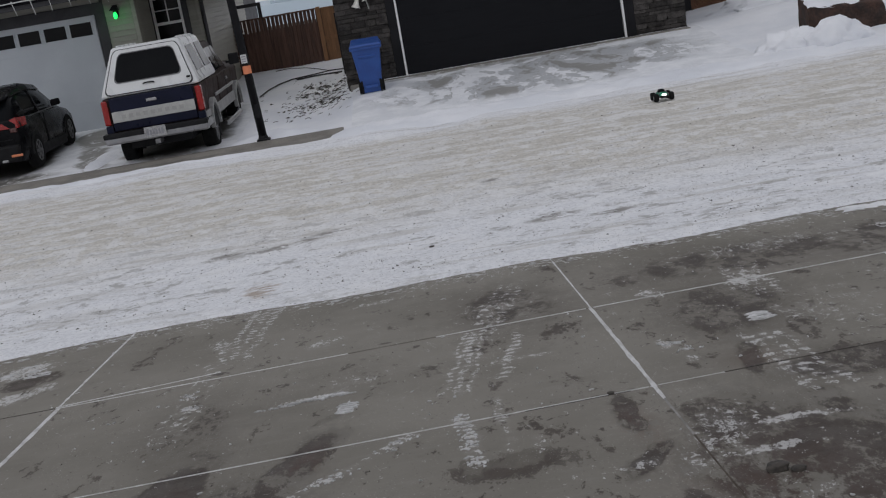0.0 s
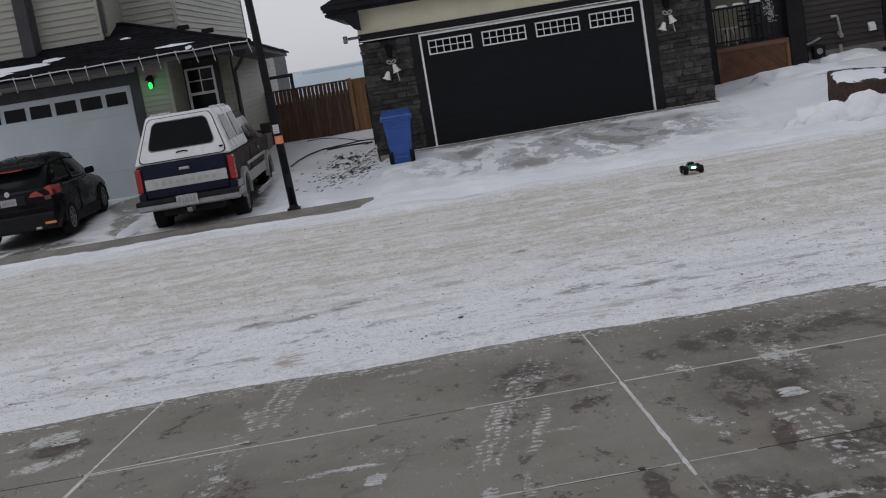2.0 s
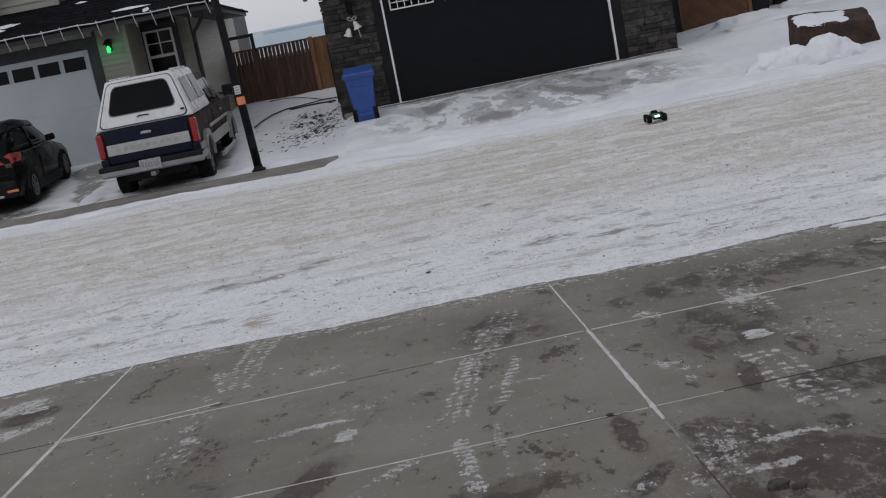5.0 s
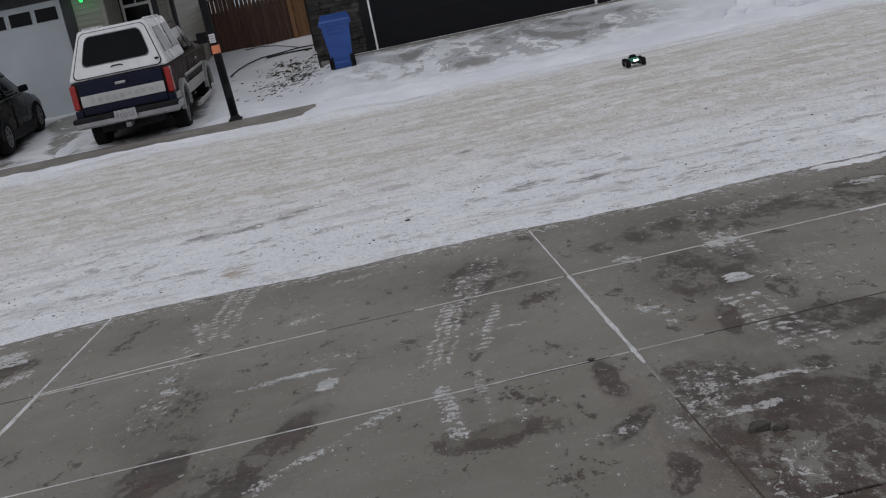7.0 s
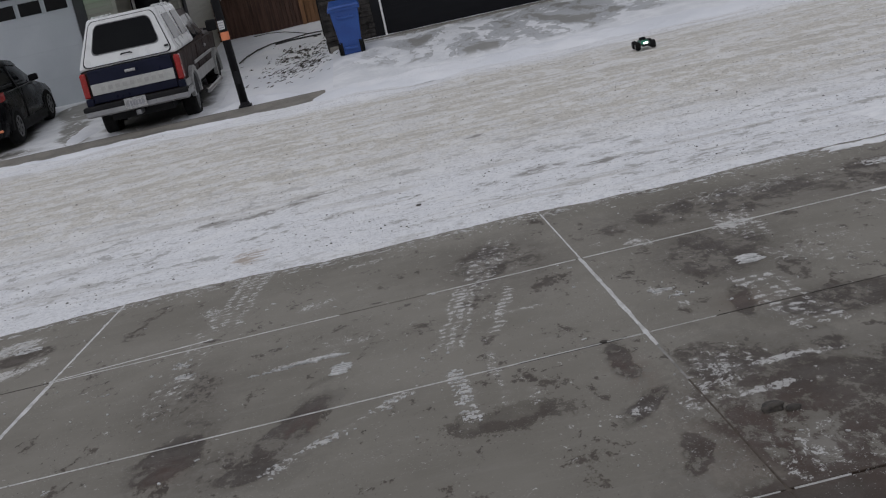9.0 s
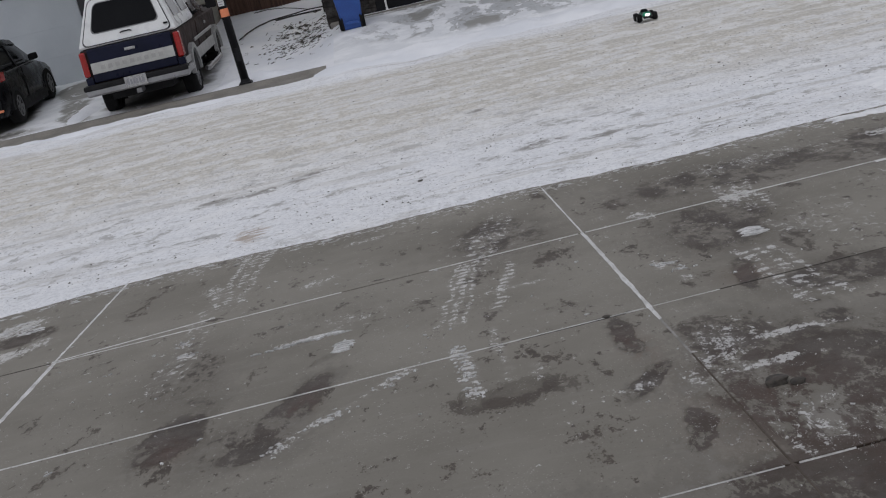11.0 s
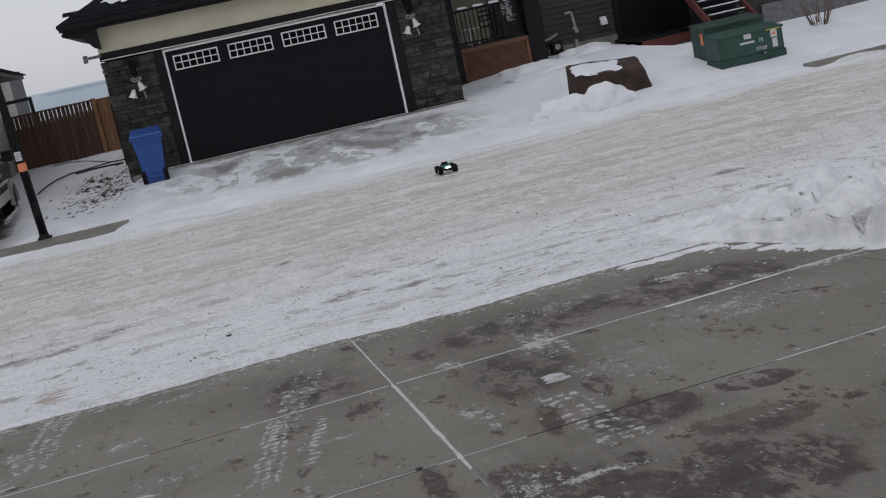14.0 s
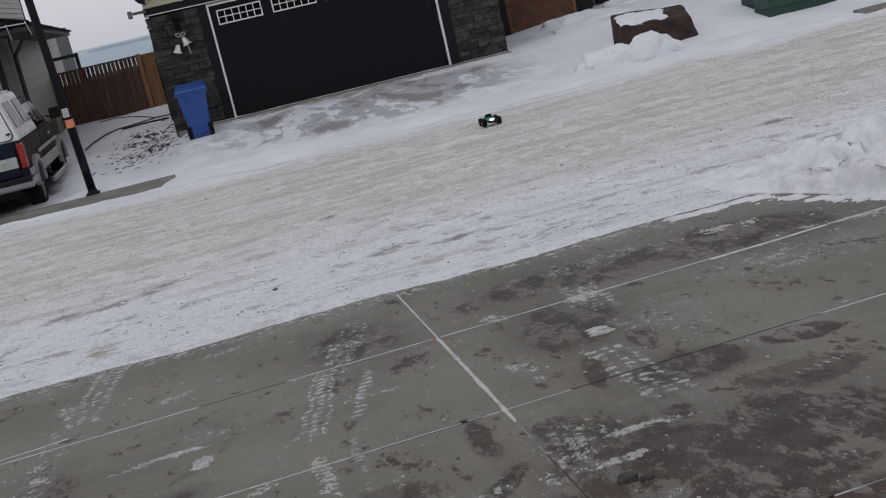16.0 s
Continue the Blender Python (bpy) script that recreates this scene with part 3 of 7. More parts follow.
SILVER_BELL = plain("silver_bells", (0.6, 0.59, 0.54), (0.74, 0.73, 0.68), 20, 0.35, 0.15)
RIBBON = plain("pale_ribbon", (0.24, 0.25, 0.23), (0.36, 0.37, 0.35), 20, 0.6)
CABLE = plain("black_cable", (0.01, 0.01, 0.01), (0.02, 0.02, 0.02), 20, 0.7)
TWIG = plain("brown_twigs", (0.09, 0.06, 0.04), (0.16, 0.11, 0.075), 20, 0.85)
BLUE_ROOF = plain("frosted_roof", (0.42, 0.5, 0.56), (0.5, 0.58, 0.63), 0.3, 0.7, bump=0)
CREAM = plain("cream_curtain", (0.3, 0.28, 0.21), (0.38, 0.36, 0.28), 3, 0.8)
TOY_GREEN = plain("green_toy_shell", (0.012, 0.16, 0.085), (0.02, 0.26, 0.15), 18, 0.3, bump=0)


def glow(name, color, strength):
    s = Mat(name, 0.4)
    s.color(color)
    s.b.inputs["Emission Color"].default_value = (*color, 1)
    s.b.inputs["Emission Strength"].default_value = strength
    return s.m


GREEN_GLOW = glow("green_lamp_glow", (0.02, 0.85, 0.13), 1.6)
LED = glow("white_led", (1.0, 0.97, 0.92), 4.0)

# ---- ground ----
SLOPE, TOP = 0.08, 0.95
drive_z = lambda y: TOP - SLOPE * y


def lot_z(x, y):
    """Height of the snow on the far side of the street."""
    left = 0.05 + 0.012 * (min(y, 24.5) - 22.3) + 0.055 * max(0, min(y, 29) - 24.5) + 0.035 * max(0, min(y, 37) - 29)
    right = 0.06 + 0.095 * (min(y, 26.9) - 22.3) + 0.02 * max(0, min(y, 34) - 26.9)
    k = smooth01(-1.6, -0.7, x)
    return left + (right - left) * k


def road_z(y):
    return 0.155 - 0.13 * smooth01(9.8, 12.6, y) + 0.03 * smooth01(12, 16, y) - 0.03 * smooth01(17, 21.5, y)


def grid(xs, ys, height):
    bm = bmesh.new()
    rows = [[bm.verts.new((x, y, height(x, y))) for x in xs] for y in ys]
    for a, b in zip(rows, rows[1:]):
        for i in range(len(xs) - 1):
            bm.faces.new((a[i], a[i + 1], b[i + 1], b[i]))
    return bm


def steps(*stops):
    """Even steps between stops: (from, to, step), ..."""
    out = []
    for a, b, s in stops:
        n = max(1, round((b - a) / s))
        out += [a + (b - a) * i / n for i in range(n)]
    return out + [stops[-1][1]]


def ground_height(x, y):
    if y < 10.3:
        return drive_z(max(y, -6)) - 0.22
    if y < 21.6:
        return -0.12
    bumpy = noise.noise((x * 0.9, y * 0.9, 0)) * 0.035 + noise.noise((x * 3, y * 3, 5)) * 0.012
    rise = -0.12 + (lot_z(x, max(y, 22.0)) + 0.12) * smooth01(21.6, 22.5, y)
    swell = 0.14 * smooth01(6.9, 9.0, x) * smooth01(22.3, 24.0, y) * smooth01(36, 30, y)
    under = -0.14 if (-13.0 < x < -3.75 and 22.4 < y < 29.2) or (-0.8 < x < 6.4 and 22.4 < y < 27.2) else 0.0
    rise -= 0.3 * smooth01(11.5, 12.3, x) * smooth01(26.5, 29.3, y)
    return rise + bumpy * smooth01(22, 23, y) + swell + under


gx = steps((-400, -60, 40), (-60, -15, 3), (-15, 17, 0.2), (17, 60, 3), (60, 400, 40))
gy = steps((-60, -6, 9), (-6, 21.4, 1.2), (21.4, 34, 0.16), (34, 60, 1.5), (60, 400, 40))
tagged(part("ground", grid(gx, gy, ground_height), SNOW, smooth=True), "white snow over the front gardens and beyond", "ground", kind="structure")


# the snow-packed street, with a ragged melted edge on the near side
def road_edge(x):
    return 10.02 + 0.12 * noise.noise((x * 0.7, 0, 0)) + 0.07 * noise.noise((x * 3.1, 4, 0)) + 0.035 * noise.noise((x * 9, 8, 0)) - 0.25 * smooth01(-2.2, -4.5, x) + 0.1 * smooth01(2.0, 3.5, x)


def road_mesh():
    xs = steps((-90, -16, 4), (-16, -6, 0.25), (-6, 8, 0.06), (8, 20, 0.25), (20, 90, 4))
    rows = steps((0, 0.05, 0.0125), (0.05, 1, 0.014))
    bm = bmesh.new()
    grid_rows = []
    for r in rows:
        line = []
        for x in xs:
            e = road_edge(x)
            far = 22.18 + 0.06 * noise.noise((x * 1.3, 2, 0)) + 0.5 * smooth01(-1.0, 1.0, x)
            y = e + (far - e) * r
            z = road_z(y) + 0.012 * noise.noise((x * 1.6, y * 2.2, 0)) + 0.006 * noise.noise((x * 6, y * 8, 3))
            z += 0.06 * smooth01(20.2, 21.2, y) * (1 - smooth01(21.7, 22.3, y)) * (0.6 + noise.noise((x * 0.8, 9, 1)))
            if r == 0:
                z = drive_z(y) - 0.01
            elif r < 0.02:
                z = max(drive_z(y) + 0.004 + 0.02 * r / 0.02, z)
            elif y < 10.7:
                z = max(z, drive_z(y) + 0.026)
            line.append(bm.verts.new((x, y, z)))
        grid_rows.append(line)
    for a, b in zip(grid_rows, grid_rows[1:]):
        for i in range(len(xs) - 1):
            bm.faces.new((a[i], a[i + 1], b[i + 1], b[i]))
    return bm


tagged(part("road", road_mesh(), ROAD, smooth=True), "street packed with sanded dirty snow", "road", kind="structure")

# gutter and kerb along the far side: bare concrete between ridges of snow
bm = prism([(22.0, -0.1), (22.02, 0.045), (22.42, 0.06), (22.5, 0.11), (22.66, 0.12), (22.68, -0.1)], "x", -60, -1.15)
bmesh.ops.bisect_plane(bm, geom=bm.verts[:] + bm.edges[:] + bm.faces[:], plane_co=(-1.15, 22.02, 0), plane_no=(0.55, 0.8, 0), clear_outer=False)
tagged(part("kerb", bm, GUTTER), "bare brownish concrete kerb and gutter beside snow", "kerb", kind="structure")
bm = prism([(21.25, -0.1), (21.3, 0.05), (21.62, 0.08), (21.7, 0.13), (21.84, 0.12), (21.86, -0.1)], "x", 12.1, 40)
tagged(part("kerb", bm, GUTTER), "grey concrete kerb swept clear of snow", "kerb", kind="structure")


def ridge(name, x0, x1, y0, wide, high, label, seed, step=0.08, lumps=0.5):
    """A long low ridge of ploughed snow."""
    bm = bmesh.new()
    rows = []
    n = 14
    for x in steps((x0, x1, step)):
        end = smooth01(x0, x0 + 0.8, x) * smooth01(x1, x1 - 0.8, x)
        wob = noise.noise((x * 0.9, seed, 0))
        line = []
        for i in range(n + 1):
            u = i / n
            y = y0 + (u - 0.5) * wide * (1 + 0.35 * wob) + 0.15 * wide * noise.noise((x * 1.7, seed + 3, 0))
            z = lot_z(x, max(y, 22.3)) if y > 15 else max(road_z(y), drive_z(y)) if y < 11 else road_z(y)
            h = high * end * (math.sin(math.pi * u) ** 0.8) * (1 + lumps * noise.noise((x * 2.2, u * 4, seed)) + 0.45 * lumps * noise.noise((x * 6, u * 9, seed)))
            line.append(bm.verts.new((x, y, z - 0.03 + h)))
        rows.append(line)
    for a, b in zip(rows, rows[1:]):
        for i in range(n):
            bm.faces.new((a[i], a[i + 1], b[i + 1], b[i]))
    return tagged(part(name, bm, SNOW, smooth=True), label, "snowbank")




def snowbank():
    """Ploughed snow at the edge of the driveway: lumps and hollows on a broad low ridge."""
    bm = bmesh.new()
    rows = []
    n = 90
    for x in steps((4.05, 8.0, 0.028), (8.0, 16, 0.12)):
        line = []
        near = 10.25 - 1.4 * smooth01(4.3, 4.9, x) - 2.2 * smooth01(4.6, 5.5, x) + 0.3 * noise.noise((x * 2.1, 3, 0)) + 0.14 * noise.noise((x * 6, 3, 2)) + 0.06 * noise.noise((x * 17, 3, 4))
        for i in range(n + 1):
            u = (i / n) ** 1.15
            y = near + (11.6 - near) * u
            z = max(road_z(y), drive_z(y))
            shape = smooth01(0, 0.32, y - near) * smooth01(11.6, 10.4, y) * smooth01(4.25, 5.2, x)
            billow = abs(noise.noise((x * 1.9, y * 2.2, 1))) * 2.4
            clod = abs(noise.noise((x * 4.8, y * 4.4, 4))) * 2.2
            crumb = noise.noise((x * 14, y * 14, 6))
            roll = noise.noise((x * 3.4 + y, y * 2.6, 9))
            h = 0.25 * shape * (0.6 + 0.4 * billow + 0.34 * clod + 0.22 * roll + 0.1 * crumb) - 0.26 * shape * smooth01(0.2, 0.42, noise.noise((x * 4.2, y * 3.4, 12)))
            line.append(bm.verts.new((x, y, z - 0.035 + (0.045 * smooth01(4.05, 4.5, x) if 0 < i < n else 0.0) + max(h, -0.01))))
        rows.append(line)
    for p, q in zip(rows, rows[1:]):
        for i in range(n):
            bm.faces.new((p[i], p[i + 1], q[i + 1], q[i]))
    return tagged(part("snowbank", bm, BANK, smooth=True), "rugged ploughed snowbank at the end of a driveway", "snowbank")


snowbank()
ridge("snow_ridge", -60, -2.2, 21.72, 0.5, 0.07, "low ridge of white snow along the gutter", 5.0, 0.1)
ridge("snow_ridge", -1.6, 12.5, 22.0, 1.5, 0.12, "low white ridge of ploughed snow by the street", 7.0, 0.1)
ridge("snow_ridge", 12.3, 60, 22.2, 1.1, 0.14, "low ridge of snow behind a kerb", 9.0, 0.12)
ridge("snow_ridge", -6.5, -5.65, 24.2, 2.8, 0.34, "wedge of shovelled snow beside a pickup truck", 11.0, 0.05)
ridge("snow_ridge", -3.62, -1.4, 23.25, 0.9, 0.16, "soft snow heaped round a lamp post", 13.0, 0.06)


def heap(name, x, y, rx, ry, h, seed, label):
    bm = bmesh.new()
    bmesh.ops.create_icosphere(bm, subdivisions=5, radius=1)
    z = lot_z(x, y)
    for v in bm.verts:
        p = v.co.copy()
        k = 1 + 0.28 * noise.noise(p * 1.7 + Vector((seed, 0, 0))) + 0.16 * noise.noise(p * 4.2 + Vector((seed, 2, 0))) + 0.06 * noise.noise(p * 10)
        v.co = (x + p.x * rx * k, y + p.y * ry * k, z - 0.08 + max(-0.05, p.z) * h * k * (1.15 - 0.3 * abs(p.x)))
    return tagged(part(name, bm, SNOW, smooth=True), label, "snow pile")


heap("snow_pile", 8.05, 22.45, 0.8, 0.56, 0.5, 3.0, "lumpy shovelled snow pile in front of a boulder")
heap("snow_pile", 7.45, 22.75, 0.75, 0.6, 0.4, 5.0, "low mound of snow against a boulder")
heap("snow_pile", 10.9, 30.6, 1.2, 0.9, 0.33, 8.0, "rounded snowdrift against a grey sided wall")
heap("snow_pile", 8.9, 28.6, 1.6, 1.4, 0.34, 12.0, "smooth snowdrift below a lattice porch")

# thin sheets of snowy concrete on the far driveways
left_z = lambda x, y: lot_z(x, y) + 0.012 + 0.01 * noise.noise((x * 2, y * 2, 1))
d = thing("far_driveway", (-8, 25, 0.1), "concrete driveway with trodden snow beside parked cars", "driveway", kind="structure")
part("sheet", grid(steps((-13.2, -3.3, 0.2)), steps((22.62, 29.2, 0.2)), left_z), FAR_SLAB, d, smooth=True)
d = thing("far_driveway", (3, 25, 0.2), "concrete driveway under icy swirls of blown snow", "driveway", kind="structure")
part("sheet", grid(steps((-1.0, 6.7, 0.2)), steps((22.3, 27.3, 0.2)), left_z), FAR_SLAB, d, smooth=True)
part("apron", box(-1.05, 6.5, 26.62, 26.88, 0.2, 0.505, 0.02), GUTTER, d, "bare concrete apron before the garage door")

# ---- house with the black garage door ----
def lap_board(length, material, name="siding_board", reveal=0.125):
    """One lap of siding along x, its foot standing proud."""
    bm = prism([(0.0, 0.0), (-0.034, 0.002), (-0.034, 0.01), (-0.004, reveal + 0.008), (0.0, reveal + 0.008)], "x", 0, length)
    return mesh_of(name, bm, material)


def side_wall(parent, x0, x1, y, z0, z1, material, reveal=0.125, cut=None):
    """Laps on a wall that faces the street."""
    meshes = {}
    z = z0
    while z < z1 - 0.02:
        spans = [(x0, x1)]
        if cut and cut[2] < z + reveal and z < cut[3]:
            spans = [(x0, cut[0]), (cut[1], x1)]
        for a, b in spans:
            k = round(b - a, 3)
            if k > 0.02:
                if k not in meshes:
                    meshes[k] = lap_board(k, material, reveal=reveal)
                piece("siding_board", meshes[k], Matrix.Translation((a, y, z)), parent)
        z += reveal


def flank_wall(parent, x, y0, y1, z0, z1, material, reveal=0.125):
    """Laps on a wall that faces along the street, to +x."""
    me = lap_board(y1 - y0, material, reveal=reveal)
    z = z0
    while z < z1 - 0.02:
        piece("siding_board", me, Matrix.Translation((x, y0, z)) @ Matrix.Rotation(radians(90), 4, "Z"), parent)
        z += reveal


house = thing("house", (2.7, 30, 0.5), "house with black garage door, dark stone piers and cream stucco", "house")
DY = 26.9
# walls behind the cladding
wall = part("wall", box(-1.02, 0.1, DY + 0.06, DY + 0.4, 0.1, 3.0), MORTAR, house)
part("wall", box(5.24, 6.4, DY + 0.06, DY + 0.4, 0.1, 3.0), MORTAR, house)
part("wall", box(-1.02, 6.4, DY + 0.06, DY + 0.35, 3.0, 3.16), TRIM_BLACK, house)
gable = part("gable_band", box(-1.09, 6.5, DY - 0.03, DY + 0.3, 3.17, 3.7, 0.01), STUCCO, house, "cream stucco band above the door")
part("wall", box(-1.0, -0.8, DY + 0.4, 35.0, 0.2, 3.7), STUCCO, house)
part("wall", box(6.2, 6.4, DY + 0.4, 30.0, 0.2, 3.7), SIDING_GREY, house)
part("wall", box(-1.0, 6.4, 34.8, 35.0, 0.2, 3.7), STUCCO, house)
# trim boards beside and above the door
part("trim_board", box(0.0, 0.2, DY - 0.03, DY + 0.12, 0.45, 3.0, 0.01), TRIM_BLACK, house)
part("trim_board", box(5.14, 5.36, DY - 0.03, DY + 0.12, 0.45, 3.0, 0.01), TRIM_BLACK, house)
part("trim_board", box(-1.1, 6.5, DY - 0.06, DY + 0.05, 2.99, 3.17, 0.01), TRIM_BLACK, house)
part("weather_strip", box(0.2, 0.245, DY - 0.035, DY + 0.05, 0.5, 2.93, 0.004), WHITE, house, "white weather strip")
part("weather_strip", box(5.095, 5.14, DY - 0.035, DY + 0.05, 0.5, 2.93, 0.004), WHITE, house, "white weather strip")
part("weather_strip", box(0.2, 5.14, DY - 0.036, DY + 0.04, 2.925, 2.965, 0.004), WHITE, house, "white weather strip")
part("light_string", tube([(-1.08, DY - 0.07, 3.02), (1.5, DY - 0.07, 3.0), (4, DY - 0.07, 3.015), (6.4, DY - 0.07, 3.0)], 0.012, 6), WHITE, house, "thin white light cord")
door = part("garage_door", box(0.245, 5.095, DY + 0.06, DY + 0.1, 0.5, 2.93), DOOR_BLACK, house, "black sectional garage door")
for k in range(4):
    z0 = 0.51 + 0.604 * k
    part("door_section", box(0.25, 5.09, DY + 0.03, DY + 0.06, z0, z0 + 0.603, 0.001), DOOR_BLACK, door)
# four lights with white muntins in the top section
for i in range(4):
    x0, z0 = 0.4 + i * 1.187, 2.515
    w, h = 0.93, 0.28
    win = part("door_window", box(x0, x0 + w, DY + 0.012, DY + 0.03, z0, z0 + h), GLASS, door, "dark glass behind white muntins")
    bars = [(x0 - 0.02, x0 + w + 0.02, z0 - 0.02, z0 + 0.01), (x0 - 0.02, x0 + w + 0.02, z0 + h - 0.01, z0 + h + 0.02), (x0 - 0.02, x0 + 0.01, z0 + 0.01, z0 + h - 0.01), (x0 + w - 0.01, x0 + w + 0.02, z0 + 0.01, z0 + h - 0.01)]
    for a, b, c, d_ in bars:
        part("window_frame", box(a, b, DY - 0.006, DY + 0.03, c, d_, 0.004), WHITE, win)
    for j in range(1, 6):
        xx = x0 + w * j / 6
        part("muntin", box(xx - 0.01, xx + 0.01, DY - 0.002, DY + 0.02, z0 + 0.012, z0 + h - 0.012), WHITE, win)
    part("muntin", box(x0 + 0.012, x0 + w - 0.012, DY - 0.004, DY + 0.018, z0 + h / 2 - 0.01, z0 + h / 2 + 0.01), WHITE, win)

# roof with eave, gutter and snow
part("soffit", box(-1.6, 7.1, DY - 0.55, DY - 0.03, 3.69, 3.73), TRIM_BLACK, house)
part("fascia", box(-1.66, 7.15, DY - 0.6, DY - 0.55, 3.68, 3.86, 0.01), TRIM_BLACK, house)
part("gutter", prism([(DY - 0.74, 3.86), (DY - 0.72, 3.76), (DY - 0.64, 3.72), (DY - 0.6, 3.72), (DY - 0.6, 3.87), (DY - 0.62, 3.87), (DY - 0.62, 3.75), (DY - 0.7, 3.79), (DY - 0.72, 3.86)], "x", -1.72, 7.2), TRIM_BLACK, house)
ROOF_P = [(-1.75, DY - 0.7, 3.86), (7.2, DY - 0.7, 3.86), (4.2, 30.2, 5.4), (1.2, 30.2, 5.4)]
bm = hexa([(x, y, z - 0.06) for x, y, z in ROOF_P], ROOF_P)
roof = part("roof", bm, SHINGLE, house, "black shingle hip roof under snow")
part("roof", hexa([(-1.75, DY - 0.7, 3.8), (1.2, 30.2, 5.34), (1.2, 33.0, 5.34), (-1.75, 35.5, 3.8)], [(-1.75, DY - 0.7, 3.87), (1.2, 30.2, 5.41), (1.2, 33.0, 5.41), (-1.75, 35.5, 3.87)]), SHINGLE, house)
part("roof", hexa([(7.2, DY - 0.7, 3.8), (7.2, 35.5, 3.8), (4.2, 33.0, 5.34), (4.2, 30.2, 5.34)], [(7.2, DY - 0.7, 3.87), (7.2, 35.5, 3.87), (4.2, 33.0, 5.41), (4.2, 30.2, 5.41)]), SHINGLE, house)
part("side_soffit", prism([(-1.7, 3.7), (-1.0, 3.7), (-1.0, 3.25), (-1.12, 3.3), (-1.3, 3.52), (-1.7, 3.64)], "y", DY - 0.5, 35), TRIM_BLACK, house)


def roof_snow(u0, u1, w0, w1, seed, parent, a, b, c, d_):
    """A ragged sheet of snow on a sloping roof between four corners (a-b the eave, d-c above)."""
    bm = bmesh.new()
    A, B, C, D = (Vector(p) for p in (a, b, c, d_))
    nu, nw = 60, 14
    rows = []
    for j in range(nw + 1):
        line = []
        for i in range(nu + 1):
            u = u0 + (u1 - u0) * i / nu
            edge = w0 + 0.1 * noise.noise((u * 14, seed, 0)) + 0.08 * noise.noise((u * 45, seed, 2))
            w = edge + (w1 - edge) * j / nw
            p = (A.lerp(B, u)).lerp(D.lerp(C, u), w)
            p.z += 0.004 if j == 0 or i in (0, nu) else 0.03 + 0.015 * noise.noise((u * 20, w * 10, seed))
            line.append(bm.verts.new(p))
        rows.append(line)
    for p, q in zip(rows, rows[1:]):
        for i in range(nu):
            bm.faces.new((p[i], p[i + 1], q[i + 1], q[i]))
    return part("roof_snow", bm, SNOW, parent, "ragged snow on the shingles", smooth=True)


roof_snow(0.04, 0.97, 0.2, 0.98, 4.0, roof, *[(x, y, z + 0.005) for x, y, z in ROOF_P])
for row in range(3):
    for i in range(32):
        x = -1.6 + i * 0.27 + 0.13 * (row % 2)
        if x > 6.8:
            continue
        k = row * 0.055
        y, z = DY - 0.7 + 3.99 * k, 3.865 + 1.54 * k
        bm = hexa([(x, y, z), (x + 0.262, y, z), (x + 0.262, y + 0.23, z + 0.089), (x, y + 0.23, z + 0.089)], [(x, y, z + 0.014), (x + 0.262, y, z + 0.014), (x + 0.262, y + 0.23, z + 0.094), (x, y + 0.23, z + 0.094)])
        part("shingle", bm, SHINGLE, roof)
# bracket on the corner
bracket = thing("wall_camera", (-1.3, DY - 0.1, 3.1), "small grey security lamp arm on a wall corner", "wall lamp")
part("arm", tube([(-1.05, DY - 0.08, 3.12), (-1.32, DY - 0.12, 3.12)], 0.03, 8), STEEL, bracket)
part("head", box(-1.42, -1.33, DY - 0.2, DY - 0.05, 3.03, 3.19, 0.015), STEEL, bracket)


